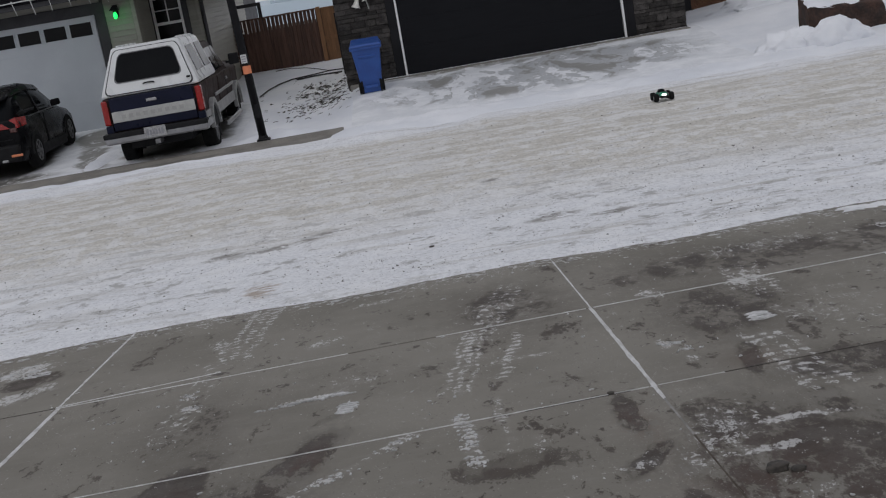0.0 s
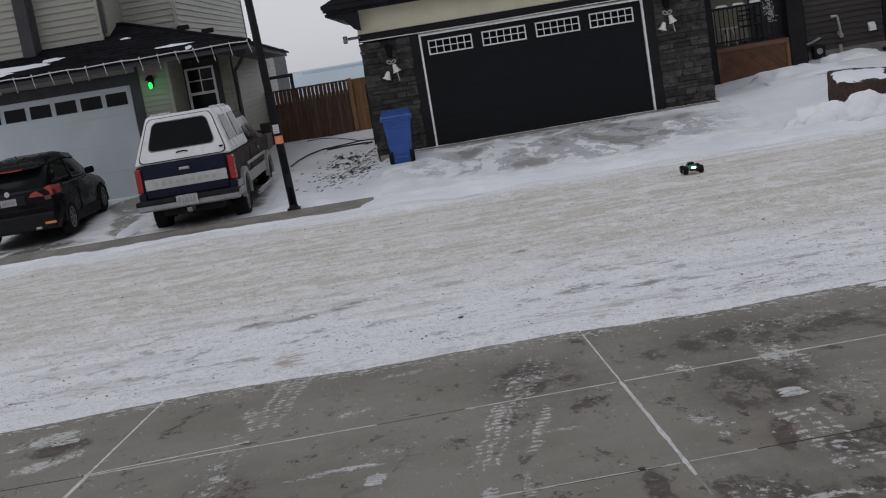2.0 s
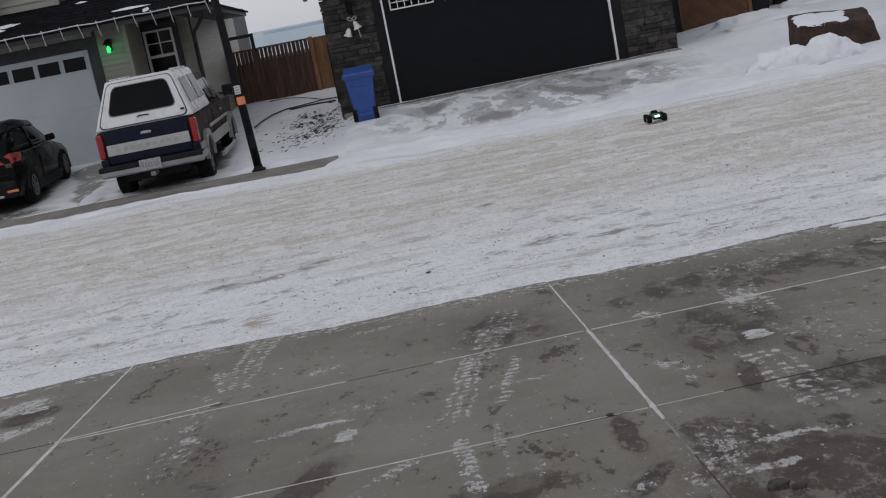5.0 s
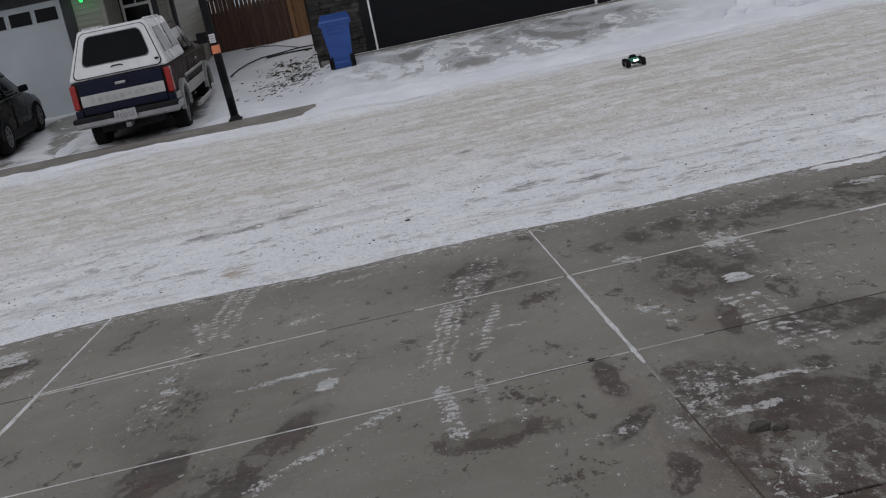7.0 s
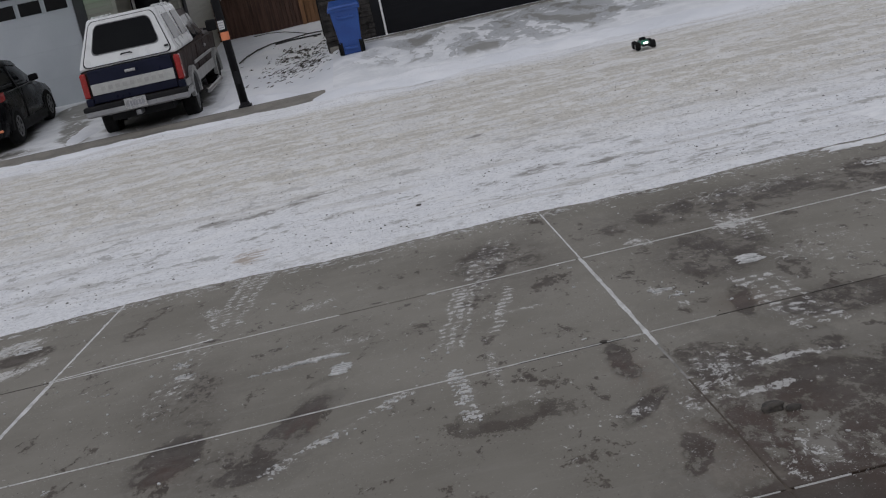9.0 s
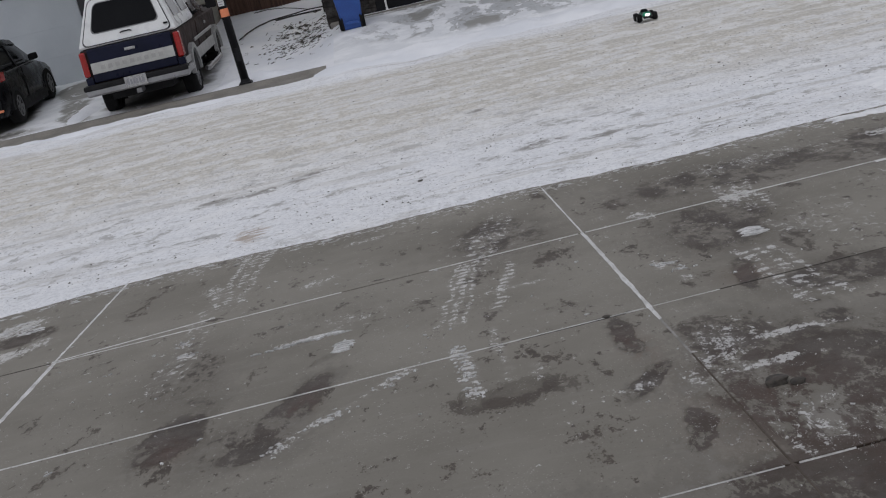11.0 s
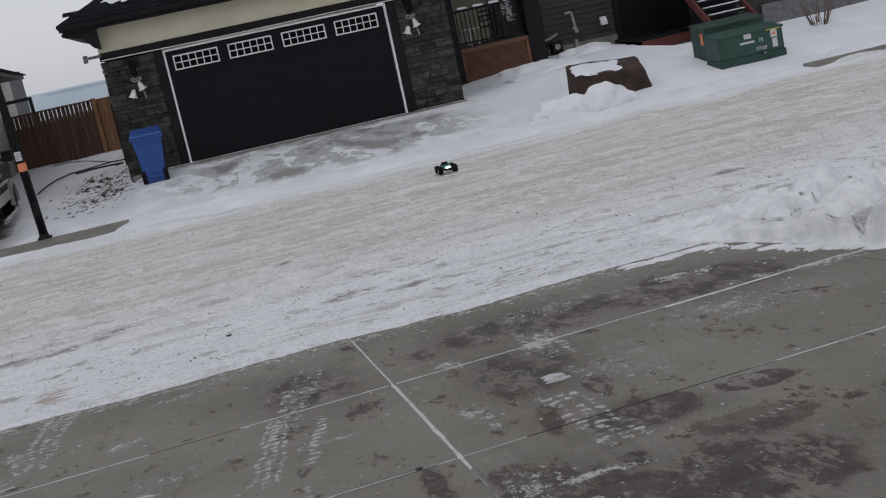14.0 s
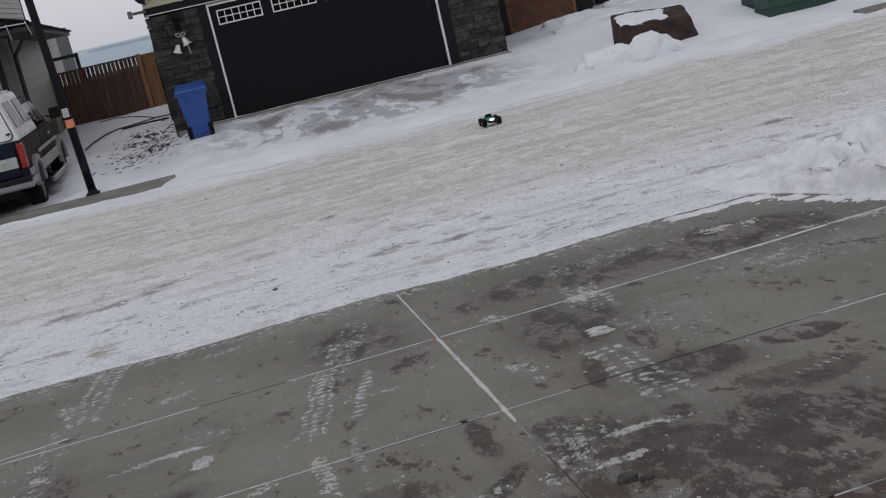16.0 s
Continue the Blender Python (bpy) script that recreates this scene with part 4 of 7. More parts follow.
def bells(x, z):
    """A cluster of two metal bells with a ribbon."""
    b = thing("bell_decoration", (x, DY - 0.05, z), "pair of pale silver bells with ribbon hung on stone", "decoration", "bells on the garage piers")
    for dx, dz, lean in ((-0.09, -0.1, 0.32), (0.05, 0.03, -0.3)):
        bm = lathe([(0.0, 0.015), (0.015, 0.042), (0.07, 0.055), (0.13, 0.07), (0.17, 0.1), (0.18, 0.1), (0.172, 0.07)], (0, 0, 0), "z", 16)
        bmesh.ops.rotate(bm, verts=bm.verts, matrix=Matrix.Rotation(math.pi + lean, 3, "Y"))
        bmesh.ops.translate(bm, verts=bm.verts, vec=(x + dx, DY - 0.14, z + 0.12 + dz))
        bell = part("bell", bm, SILVER_BELL, b, smooth=True)
        bm = bmesh.new()
        bmesh.ops.create_uvsphere(bm, u_segments=8, v_segments=6, radius=0.022)
        bmesh.ops.translate(bm, verts=bm.verts, vec=(x + dx - lean * 0.17, DY - 0.14, z - 0.06 + dz))
        part("clapper", bm, RIBBON, bell, smooth=True)
    for s in (-1, 1):
        loop = [(x + 0.01 + s * (0.05 - 0.05 * math.cos(0.7 * k)), DY - 0.11, z + 0.19 + 0.035 * math.sin(0.7 * k) + 0.02 * (1 - math.cos(0.7 * k))) for k in range(10)]
        part("bow", tube(loop, 0.017, 6), RIBBON, b, smooth=True)
    part("ribbon", tube([(x + 0.03, DY - 0.12, z + 0.17), (x + 0.1, DY - 0.12, z - 0.02), (x + 0.13, DY - 0.12, z - 0.22)], 0.016, 6), RIBBON, b)
    lamp = thing("wall_lantern", (x, DY - 0.05, z + 0.5), "black outdoor wall lantern, unlit, on stone", "wall lamp", "wall lanterns")
    part("bracket", box(x - 0.05, x + 0.05, DY - 0.08, DY + 0.02, z + 0.3, z + 0.62, 0.01), TRIM_BLACK, lamp)
    part("shade", frustum((x - 0.05, x + 0.05, DY - 0.2, DY - 0.09), (x - 0.08, x + 0.08, DY - 0.23, DY - 0.07), z + 0.3, z + 0.55, 0.01), GLASS, lamp)
    part("cap", frustum((x - 0.1, x + 0.1, DY - 0.25, DY - 0.06), (x - 0.02, x + 0.02, DY - 0.17, DY - 0.13), z + 0.55, z + 0.63), TRIM_BLACK, lamp)


bells(-0.48, 2.28)
bells(5.62, 2.36)

# porch beyond the garage, with a lattice skirt and a railing
porch = thing("porch", (8.6, 31, 0.6), "raised porch with brown lattice skirt and black railing", "porch")
PY = 30.5
part("deck", box(6.45, 9.4, PY + 0.02, 33, 1.36, 1.46, 0.01), TRIM_DARK, porch)
lat = part("lattice_back", box(7.55, 9.28, PY + 0.08, PY + 0.1, 0.3, 1.34), RED_WOOD, porch)
part("lattice_frame", box(7.5, 9.34, PY - 0.02, PY + 0.05, 1.34, 1.45, 0.01), LATTICE_WOOD, porch)
part("lattice_frame", box(9.24, 9.34, PY - 0.02, PY + 0.05, 0.3, 1.34, 0.01), LATTICE_WOOD, porch)
part("lattice_frame", box(7.5, 7.58, PY - 0.02, PY + 0.05, 0.3, 1.34, 0.01), LATTICE_WOOD, porch)


def diagonal(parent, x0, x1, z0, z1, y, up, wide=0.05, gap=0.088):
    c = x0 - (z1 - z0)
    while c < x1:
        pts = []
        for a in (0, z1 - z0):
            pts.append((c + a if up else c + (z1 - z0) - a, z0 + a))
        (xa, za), (xb, zb) = pts
        if xa > xb:
            (xa, za), (xb, zb) = (xb, zb), (xa, za)
        ta, tb = max(0, (x0 - xa) / (xb - xa)), min(1, (x1 - xa) / (xb - xa))
        if tb - ta > 0.05:
            p, q = (xa + (xb - xa) * ta, za + (zb - za) * ta), (xa + (xb - xa) * tb, za + (zb - za) * tb)
            bm = prism([(p[0] - wide * 0.5, p[1]), (p[0] + wide * 0.5, p[1]), (q[0] + wide * 0.5, q[1]), (q[0] - wide * 0.5, q[1])], "y", y, y + 0.012)
            part("lattice_slat", bm, LATTICE_WOOD, parent)
        c += gap


diagonal(porch, 7.58, 9.24, 0.3, 1.34, PY + 0.01, False)
diagonal(porch, 7.58, 9.24, 0.3, 1.34, PY + 0.025, True)
part("post", box(7.3, 7.5, PY - 0.05, PY + 0.2, 0.3, 3.4, 0.01), TRIM_BLACK, porch)
part("post", box(9.34, 9.75, PY - 0.05, PY + 0.3, 0.3, 3.4, 0.01), TRIM_BLACK, porch)
part("rail", box(7.5, 9.0, PY + 0.03, PY + 0.08, 2.38, 2.44, 0.01), TRIM_BLACK, porch)
part("rail", box(7.5, 9.0, PY + 0.03, PY + 0.08, 1.56, 1.6, 0.01), TRIM_BLACK, porch)
for i in range(13):
    x = 7.56 + i * 0.115
    part("baluster", box(x, x + 0.022, PY + 0.045, PY + 0.067, 1.6, 2.38), TRIM_BLACK, porch)
for i in range(4):
    x = 7.62 + i * 0.42
    part("snow_cap", hexa([(x, PY + 0.02, 2.44), (x + 0.3, PY + 0.02, 2.44), (x + 0.3, PY + 0.09, 2.44), (x, PY + 0.09, 2.44)], [(x + 0.03, PY + 0.03, 2.5), (x + 0.26, PY + 0.03, 2.49), (x + 0.26, PY + 0.08, 2.49), (x + 0.03, PY + 0.08, 2.5)], 0.01), SNOW, porch)
part("back_wall", box(6.4, 9.0, 32.6, 32.7, 1.46, 3.6), CREAM, porch, "pale cream wall behind the railing")
part("back_wall", box(9.0, 10.5, 32.5, 32.7, 0.4, 3.6), TRIM_DARK, porch)
part("porch_roof", box(6.55, 9.85, PY - 0.25, 33.0, 3.42, 3.6, 0.02), TRIM_DARK, porch)
part("stone_foot", box(6.5, 7.55, PY - 0.1, PY + 0.3, 0.2, 0.62, 0.03), MORTAR, porch)


def porch_chair(x, y, z, turn, label):
    c = thing("patio_chair", (x, y, z), label, "chair")
    b = lambda *a: part(a[6], box(x + a[0], x + a[1], y + a[2], y + a[3], z + a[4], z + a[5], 0.008), TRIM_BLACK, c)
    b(-0.24, 0.24, -0.24, 0.24, 0.4, 0.44, "seat")
    for sx in (-1, 1):
        for sy in (-1, 1):
            b(sx * 0.22 - 0.015, sx * 0.22 + 0.015, sy * 0.22 - 0.015, sy * 0.22 + 0.015, 0, 0.4, "leg")
        b(sx * 0.22 - 0.015, sx * 0.22 + 0.015, 0.2, 0.23, 0.44, 0.9, "back_post")
        b(sx * 0.23 - 0.02, sx * 0.23 + 0.02, -0.22, 0.22, 0.62, 0.65, "armrest")
    for k in range(3):
        b(-0.2, 0.2, 0.205, 0.225, 0.55 + k * 0.12, 0.59 + k * 0.12, "back_slat")
    return c


porch_chair(8.62, 31.3, 1.46, 0, "black metal patio chair behind a porch railing")
t = thing("patio_table", (8.05, 31.2, 1.46), "small white side table on the porch", "table")
part("tabletop", lathe([(0.42, 0.24), (0.45, 0.24)], (8.05, 31.2, 1.46), "z", 20), WHITE, t)
for k in range(3):
    a = k * 2.1
    part("leg", tube([(8.05 + 0.18 * math.cos(a), 31.2 + 0.18 * math.sin(a), 1.46), (8.05 + 0.1 * math.cos(a), 31.2 + 0.1 * math.sin(a), 1.88)], 0.015, 6), WHITE, t)
tinsel = thing("white_wreath", (8.9, 30.42, 1.9), "frosted white garland wound round a porch post", "decoration")
bm = bmesh.new()
rg = random.Random(3)
for k in range(160):
    z = rg.uniform(1.9, 3.0)
    x, y = 8.92 + rg.gauss(0, 0.06), 30.45 + rg.gauss(0, 0.04)
    d = Vector((rg.uniform(-1, 1), rg.uniform(-1, 1), rg.uniform(-1, 1))) * 0.07
    tube([(x, y, z), (x + d.x, y + d.y, z + d.z)], 0.008, 4, bm)
tagged(part("tinsel", bm, PAPER, tinsel), kind="stuff")

# ---- grey neighbour with red steps ----
grey_house = thing("house", (13, 34, 0.5), "grey sided house with dark entry and red boards", "house")
part("wall", box(9.9, 12.35, 32.03, 32.4, 0.2, 6.0), SIDING_GREY, grey_house)
side_wall(grey_house, 10.25, 12.3, 32.02, 0.9, 2.7, SIDING_GREY, 0.15)
part("foundation", box(9.8, 12.3, 31.96, 32.03, 0.2, 0.9), GUTTER, grey_house, "bare grey foundation wall")
part("corner_board", box(10.05, 10.25, 31.95, 32.05, 0.3, 6.0, 0.01), TRIM_BLACK, grey_house)
part("corner_board", box(12.3, 12.5, 31.95, 32.05, 0.3, 6.0, 0.01), TRIM_BLACK, grey_house)
part("wall", box(12.5, 30, 32.1, 32.5, 0.2, 6.0), TRIM_BLACK, grey_house)
win = part("window", box(13.4, 14.5, 32.0, 32.1, 1.75, 3.0), GLASS, grey_house)
part("window_frame", box(13.3, 14.6, 31.96, 32.08, 1.66, 1.75, 0.01), TRIM_DARK, win)
part("skirt_board", box(12.2, 14.6, 30.0, 30.08, 0.42, 0.66, 0.01), RED_WOOD, grey_house, "dark red skirt boards")
part("entry_roof", box(12.35, 15.6, 29.3, 32.3, 3.3, 3.5, 0.02), TRIM_BLACK, grey_house)
part("landing", box(12.2, 14.4, 30.08, 32.1, 0.66, 0.74), TRIM_BLACK, grey_house)
part("back_wall", box(14.3, 34, 29.4, 29.8, 0.2, 6.0), SIDING_GREY, grey_house)
side_wall(grey_house, 15.4, 22, 29.39, 0.95, 2.0, SIDING_GREY, 0.11)
part("foundation", box(15.3, 34, 29.3, 29.4, 0.2, 0.95), STEEL, grey_house)
stairs = thing("entry_stairs", (14, 28.6, 0.5), "dark wooden entry stairs with snowy treads", "stairs")
for k in range(6):
    y, z = 27.9 + k * 0.26, 0.62 + k * 0.18
    part("tread", box(13.35, 14.45, y, y + 0.3, z, z + 0.05, 0.006), TRIM_BLACK, stairs)
    part("tread_snow", box(13.45, 14.4, y + 0.02, y + 0.16, z + 0.05, z + 0.075, 0.008), SNOW, stairs, "thin snow on a tread")
for x in (13.28, 14.46):
    part("stringer", prism([(27.8, 0.4), (29.5, 1.55), (29.5, 1.8), (27.8, 0.66)], "x", x, x + 0.06), RED_WOOD, stairs)
part("riser_post", box(13.3, 14.5, 29.1, 29.3, 0.3, 1.5), TRIM_BLACK, stairs)
pipe = thing("vent_pipe", (11.0, 31.9, 0.5), "white plastic vent pipe on a grey wall", "pipe")
part("upper_pipe", tube([(10.85, 31.75, 1.74), (11.0, 31.75, 1.75), (11.03, 31.75, 1.7), (11.08, 31.75, 1.3)], 0.035, 8), PIPE_GREY, pipe)
part("elbow", tube([(11.08, 31.9, 1.3), (11.08, 31.7, 1.22)], 0.06, 8), PIPE_GREY, pipe)
part("lower_pipe", tube([(11.05, 31.8, 1.0), (11.07, 31.8, 0.7), (11.07, 31.95, 0.6)], 0.045, 8), PIPE_GREY, pipe)
hood = thing("vent_hood", (11.95, 31.95, 1.3), "small white dryer vent hood on siding", "vent")
part("hood", prism([(31.95, 1.22), (31.84, 1.22), (31.86, 1.34), (31.95, 1.44)], "x", 11.87, 12.05), WHITE, hood)
meter = thing("gas_meter", (10.45, 31.8, 0.5), "grey gas meter and pipes against dark siding", "meter")
part("body", box(10.3, 10.62, 31.68, 31.9, 0.72, 1.08, 0.05, seg=2), CAR_PLASTIC, meter)
part("dial", lathe([(0, 0.08), (0.03, 0.08)], (10.46, 31.66, 0.92), "y", 14), PIPE_GREY, meter)
part("pipe", tube([(10.0, 31.8, 1.12), (10.3, 31.8, 1.16), (10.55, 31.8, 1.25)], 0.03, 6), PIPE_GREY, meter)
part("pipe", tube([(10.46, 31.85, 0.3), (10.46, 31.85, 0.75)], 0.03, 6), CAR_PLASTIC, meter)

# ---- house with the white garage door ----
LY = 29.0
home = thing("house", (-8, 32, 0.3), "beige sided house with white garage door and black shingles", "house")
part("wall", box(-6.5, -5.72, LY + 0.03, LY + 0.3, 0.2, 3.5), TRIM_DARK, home)
side_wall(home, -6.42, -5.74, LY + 0.03, 0.35, 3.4, SIDING)
part("corner_board", box(-5.8, -5.7, LY - 0.02, LY + 0.4, 0.2, 3.45, 0.008), SIDING, home)
part("wall", box(-5.74, -5.7, LY + 0.4, 30.8, 0.2, 3.45), SIDING, home)
part("trim_board", box(-6.66, -6.42, LY - 0.02, LY + 0.2, 0.3, 3.14, 0.01), TRIM_DARK, home)
part("trim_board", box(-11.8, -6.42, LY - 0.025, LY + 0.2, 2.94, 3.2, 0.01), TRIM_DARK, home)
part("wall", box(-12.6, -6.42, LY + 0.05, LY + 0.3, 3.2, 3.6), SIDING, home)
part("wall", box(-12.6, -11.6, LY + 0.03, LY + 0.3, 0.2, 3.2), SIDING, home)
gdoor = part("garage_door", box(-11.55, -6.68, LY + 0.1, LY + 0.14, 0.3, 2.95), DOOR_WHITE, home, "white sectional garage door")
for k in range(4):
    z0 = 0.33 + k * 0.652
    part("door_section", box(-11.54, -6.69, LY + 0.07, LY + 0.1, z0, z0 + 0.6505, 0.0015), DOOR_WHITE, gdoor)
for i in range(8):
    x = -7.3 - i * 0.606
    win = part("door_window", box(x, x + 0.5, LY + 0.06, LY + 0.08, 2.5, 2.8), GLASS, gdoor)
    for a, b, c, d_ in ((x - 0.025, x + 0.525, 2.475, 2.5), (x - 0.025, x + 0.525, 2.8, 2.825), (x - 0.025, x, 2.5, 2.8), (x + 0.5, x + 0.525, 2.5, 2.8)):
        part("window_frame", box(a, b, LY + 0.05, LY + 0.075, c, d_, 0.003), DOOR_WHITE, win)
# recessed wall with a sash window
WY = 30.8
part("wall", box(-5.75, -4.5, WY + 0.02, WY + 0.25, 0.2, 3.5), TRIM_DARK, home)
side_wall(home, -5.72, -4.52, WY + 0.02, 0.4, 3.45, SIDING, cut=(-5.8, -4.82, 1.9, 3.28))
part("corner_board", box(-4.6, -4.5, WY - 0.03, WY + 0.06, 0.2, 3.45, 0.008), SIDING, home)
win = part("window", box(-5.63, -4.98, WY - 0.01, WY + 0.01, 2.02, 3.07), GLASS, home, "white framed sash window with muntins")
for a, b, c, d_ in ((-5.82, -4.8, 3.1, 3.28), (-5.82, -5.66, 1.9, 3.1), (-4.95, -4.8, 1.9, 3.1)):
    part("window_trim", box(a, b, WY - 0.05, WY + 0.02, c, d_, 0.008), TRIM_DARK, home)
for a, b, c, d_ in ((-5.67, -4.94, 3.05, 3.1), (-5.67, -4.94, 1.95, 2.02), (-5.67, -5.61, 2.02, 3.05), (-5.0, -4.94, 2.02, 3.05), (-5.61, -5.0, 2.42, 2.49)):
    part("window_frame", box(a, b, WY - 0.07, WY, c, d_, 0.006), WHITE, win)
part("muntin", box(-5.32, -5.29, WY - 0.03, WY, 2.49, 3.05), WHITE, win)
part("muntin", box(-5.61, -5.0, WY - 0.032, WY, 2.76, 2.785), WHITE, win)
part("wall", box(-4.7, -4.48, WY + 0.26, 44, 0.2, 3.4), TRIM_DARK, home)
flank_wall(home, -4.478, WY + 0.06, 40, 0.5, 3.3, SIDING)
part("downspout", tube([(-3.75, 28.3, 3.34), (-3.85, 28.8, 3.2), (-4.38, 30.4, 2.85), (-4.42, 30.7, 2.6), (-4.42, 30.72, 0.6)], 0.045, 6), TRIM_DARK, home)
# lower roof, eave and its string of hanging lights
EZ = 3.5
part("soffit", box(-13, -3.7, 27.98, 30.8, 3.38, 3.42), TRIM_DARK, home)
part("fascia", box(-13, -3.62, 27.9, 27.98, 3.3, 3.46, 0.008), TRIM_DARK, home)
part("fascia", hexa([(-3.7, 27.98, 3.3), (-3.62, 27.98, 3.3), (-3.62, 36.2, 3.06), (-3.7, 36.2, 3.06)], [(-3.7, 27.98, 3.46), (-3.62, 27.98, 3.46), (-3.62, 36.2, 3.18), (-3.7, 36.2, 3.18)]), TRIM_DARK, home)
part("soffit", hexa([(-4.5, 28, 3.34), (-3.7, 28, 3.34), (-3.7, 36.2, 3.08), (-4.5, 36.2, 3.08)], [(-4.5, 28, 3.37), (-3.7, 28, 3.37), (-3.7, 36.2, 3.11), (-4.5, 36.2, 3.11)]), TRIM_DARK, home)
front = [(-13, 27.86, 3.45), (-7.3, 27.86, 3.45), (-7.3, 30.1, 4.12), (-13, 30.1, 4.12)]
lower = part("roof", hexa([(x, y, z - 0.05) for x, y, z in front], front), SHINGLE, home, "black shingle skirt roof with snow patches")
hip = [(-7.3, 27.86, 3.45), (-3.56, 27.86, 3.45), (-7.05, 31.2, 4.45), (-7.3, 31.2, 4.45)]
part("roof", hexa([(x, y, z - 0.05) for x, y, z in hip], hip), SHINGLE, home)
flank = [(-3.56, 27.86, 3.45), (-3.56, 36.3, 3.19), (-5.84, 44, 4.0), (-7.05, 31.2, 4.45)]
part("roof", hexa([(x, y, z - 0.05) for x, y, z in flank], flank), SHINGLE, home)
for row in range(12):
    k = row / 9
    x1 = -3.56 - 2.34 * k
    y, z = 27.86 + 2.24 * k, 3.452 + 0.67 * k
    x = (-11.0 if row < 9 else -7.3) + 0.15 * (row % 2)
    while x < x1 - 0.3:
        bm = hexa([(x, y, z), (x + 0.292, y, z), (x + 0.292, y + 0.26, z + 0.078), (x, y + 0.26, z + 0.078)], [(x, y, z + 0.014), (x + 0.292, y, z + 0.014), (x + 0.292, y + 0.26, z + 0.084), (x, y + 0.26, z + 0.084)])
        part("shingle", bm, SHINGLE, lower)
        x += 0.3
for x, y, rx, ry in ((-9.2, 28.65, 0.9, 0.22), (-8.3, 28.9, 0.25, 0.14), (-6.7, 29.7, 0.14, 0.04), (-5.4, 28.45, 0.45, 0.08), (-4.98, 28.1, 0.08, 0.16), (-9.8, 28.3, 0.7, 0.15)):
    bm = bmesh.new()
    n = 26
    c = bm.verts.new((x, y, 3.51 + (y - 27.86) * 0.3))
    rim = []
    for i in range(n):
        a = 2 * math.pi * i / n
        r = 1 + 0.5 * noise.noise((math.cos(a) * 2 + x, math.sin(a) * 2, 0)) + 0.25 * noise.noise((math.cos(a) * 7 + x, math.sin(a) * 7, 2))
        yy = y + ry * r * math.sin(a)
        rim.append(bm.verts.new((x + rx * r * math.cos(a), yy, 3.475 + (yy - 27.86) * 0.3)))
    for i in range(n):
        bm.faces.new((c, rim[i], rim[(i + 1) % n]))
    part("roof_snow", bm, SNOW, lower, "thin snow patch")
part("ridge_cap", tube([(-3.56, 27.86, 3.47), (-7.05, 31.2, 4.47)], 0.045, 8), SHINGLE, lower)
part("ridge_cap", tube([(-7.05, 31.2, 4.47), (-7.32, 31.2, 4.47)], 0.045, 8), SHINGLE, lower)
lights = thing("light_string", (-7, 27.85, 3.4), "icicle light string hanging along the eave", "light string")
part("cord", tube([(-12 + i * 0.42, 27.84, 3.47 + 0.012 * math.sin(i * 2.1)) for i in range(21)], 0.014, 5), PAPER, lights)
for i in range(20):
    x = -11.4 + i * 0.41
    lean = 0.05 + 0.02 * math.sin(i * 1.7)
    drop = part("drop", tube([(x, 27.84, 3.47), (x + lean, 27.84, 3.47 - 0.26 - 0.06 * abs(math.sin(i * 2.3)))], 0.008, 5), PAPER, lights)
    part("clip", box(x - 0.014, x + 0.014, 27.825, 27.85, 3.455, 3.505, 0.003), PAPER, drop)
# upper storey
part("wall", box(-14, -9.15, 29.55, 29.8, 3.95, 7.0), TRIM_DARK, home)
side_wall(home, -13.5, -9.12, 29.55, 3.98, 6.0, SIDING, 0.16)
part("corner_board", box(-9.12, -8.82, 29.47, 29.7, 3.95, 6.5, 0.01), TRIM_DARK, home)
part("wall", box(-9.3, -8.8, 29.7, 30.3, 3.9, 7.0), TRIM_DARK, home)
part("wall", box(-8.85, -7.3, 30.03, 30.3, 4.0, 7.0), TRIM_DARK, home)
side_wall(home, -8.82, -7.34, 30.02, 4.1, 6.0, SIDING, 0.16)
part("corner_board", box(-7.36, -7.28, 29.98, 30.1, 4.05, 6.5, 0.01), SIDING, home)
part("downspout", tube([(-7.22, 30.05, 6.5), (-7.22, 30.05, 4.25)], 0.04, 6), TRIM_DARK, home)
part("wall", box(-7.3, -7.2, 30.3, 32, 4.0, 7.0), SIDING, home)
part("wall", box(-7.3, -5.83, 32.03, 32.3, 4.0, 7.5), TRIM_DARK, home)
side_wall(home, -7.28, -5.84, 32.02, 3.9, 6.2, SIDING, 0.16)
part("wall", box(-6.1, -5.82, 32.3, 45, 3.6, 7.5), TRIM_DARK, home)
flank_wall(home, -5.818, 32.05, 44.8, 3.4, 6.4, SIDING, 0.16)
part("corner_board", box(-5.9, -5.8, 31.96, 32.08, 3.8, 6.4, 0.01), SIDING, home)
part("corner_board", box(-5.9, -5.78, 44.7, 44.9, 3.4, 6.4, 0.01), TRIM_DARK, home)
for x, y, z in ((-5.75, 31.3, 4.08), (-5.2, 31.6, 3.92)):
    part("roof_vent", box(x, x + 0.3, y, y + 0.2, z, z + 0.12, 0.02), TRIM_BLACK, home)
lamp = thing("wall_lantern", (-6.16, LY - 0.05, 2.9), "black wall lantern with glowing green bulb on siding", "wall lamp")
part("bracket", box(-6.22, -6.1, LY - 0.05, LY + 0.02, 2.8, 3.08, 0.01), TRIM_BLACK, lamp)
part("bulb", lathe([(0, 0.015), (0.02, 0.04), (0.08, 0.05), (0.13, 0.04), (0.16, 0.02)], (-6.16, LY - 0.13, 2.76), "z", 14), GREEN_GLOW, lamp, "glowing green bulb", smooth=True)
part("hood", frustum((-6.26, -6.06, LY - 0.23, LY - 0.03), (-6.2, -6.12, LY - 0.17, LY - 0.09), 2.96, 3.05), TRIM_BLACK, lamp)

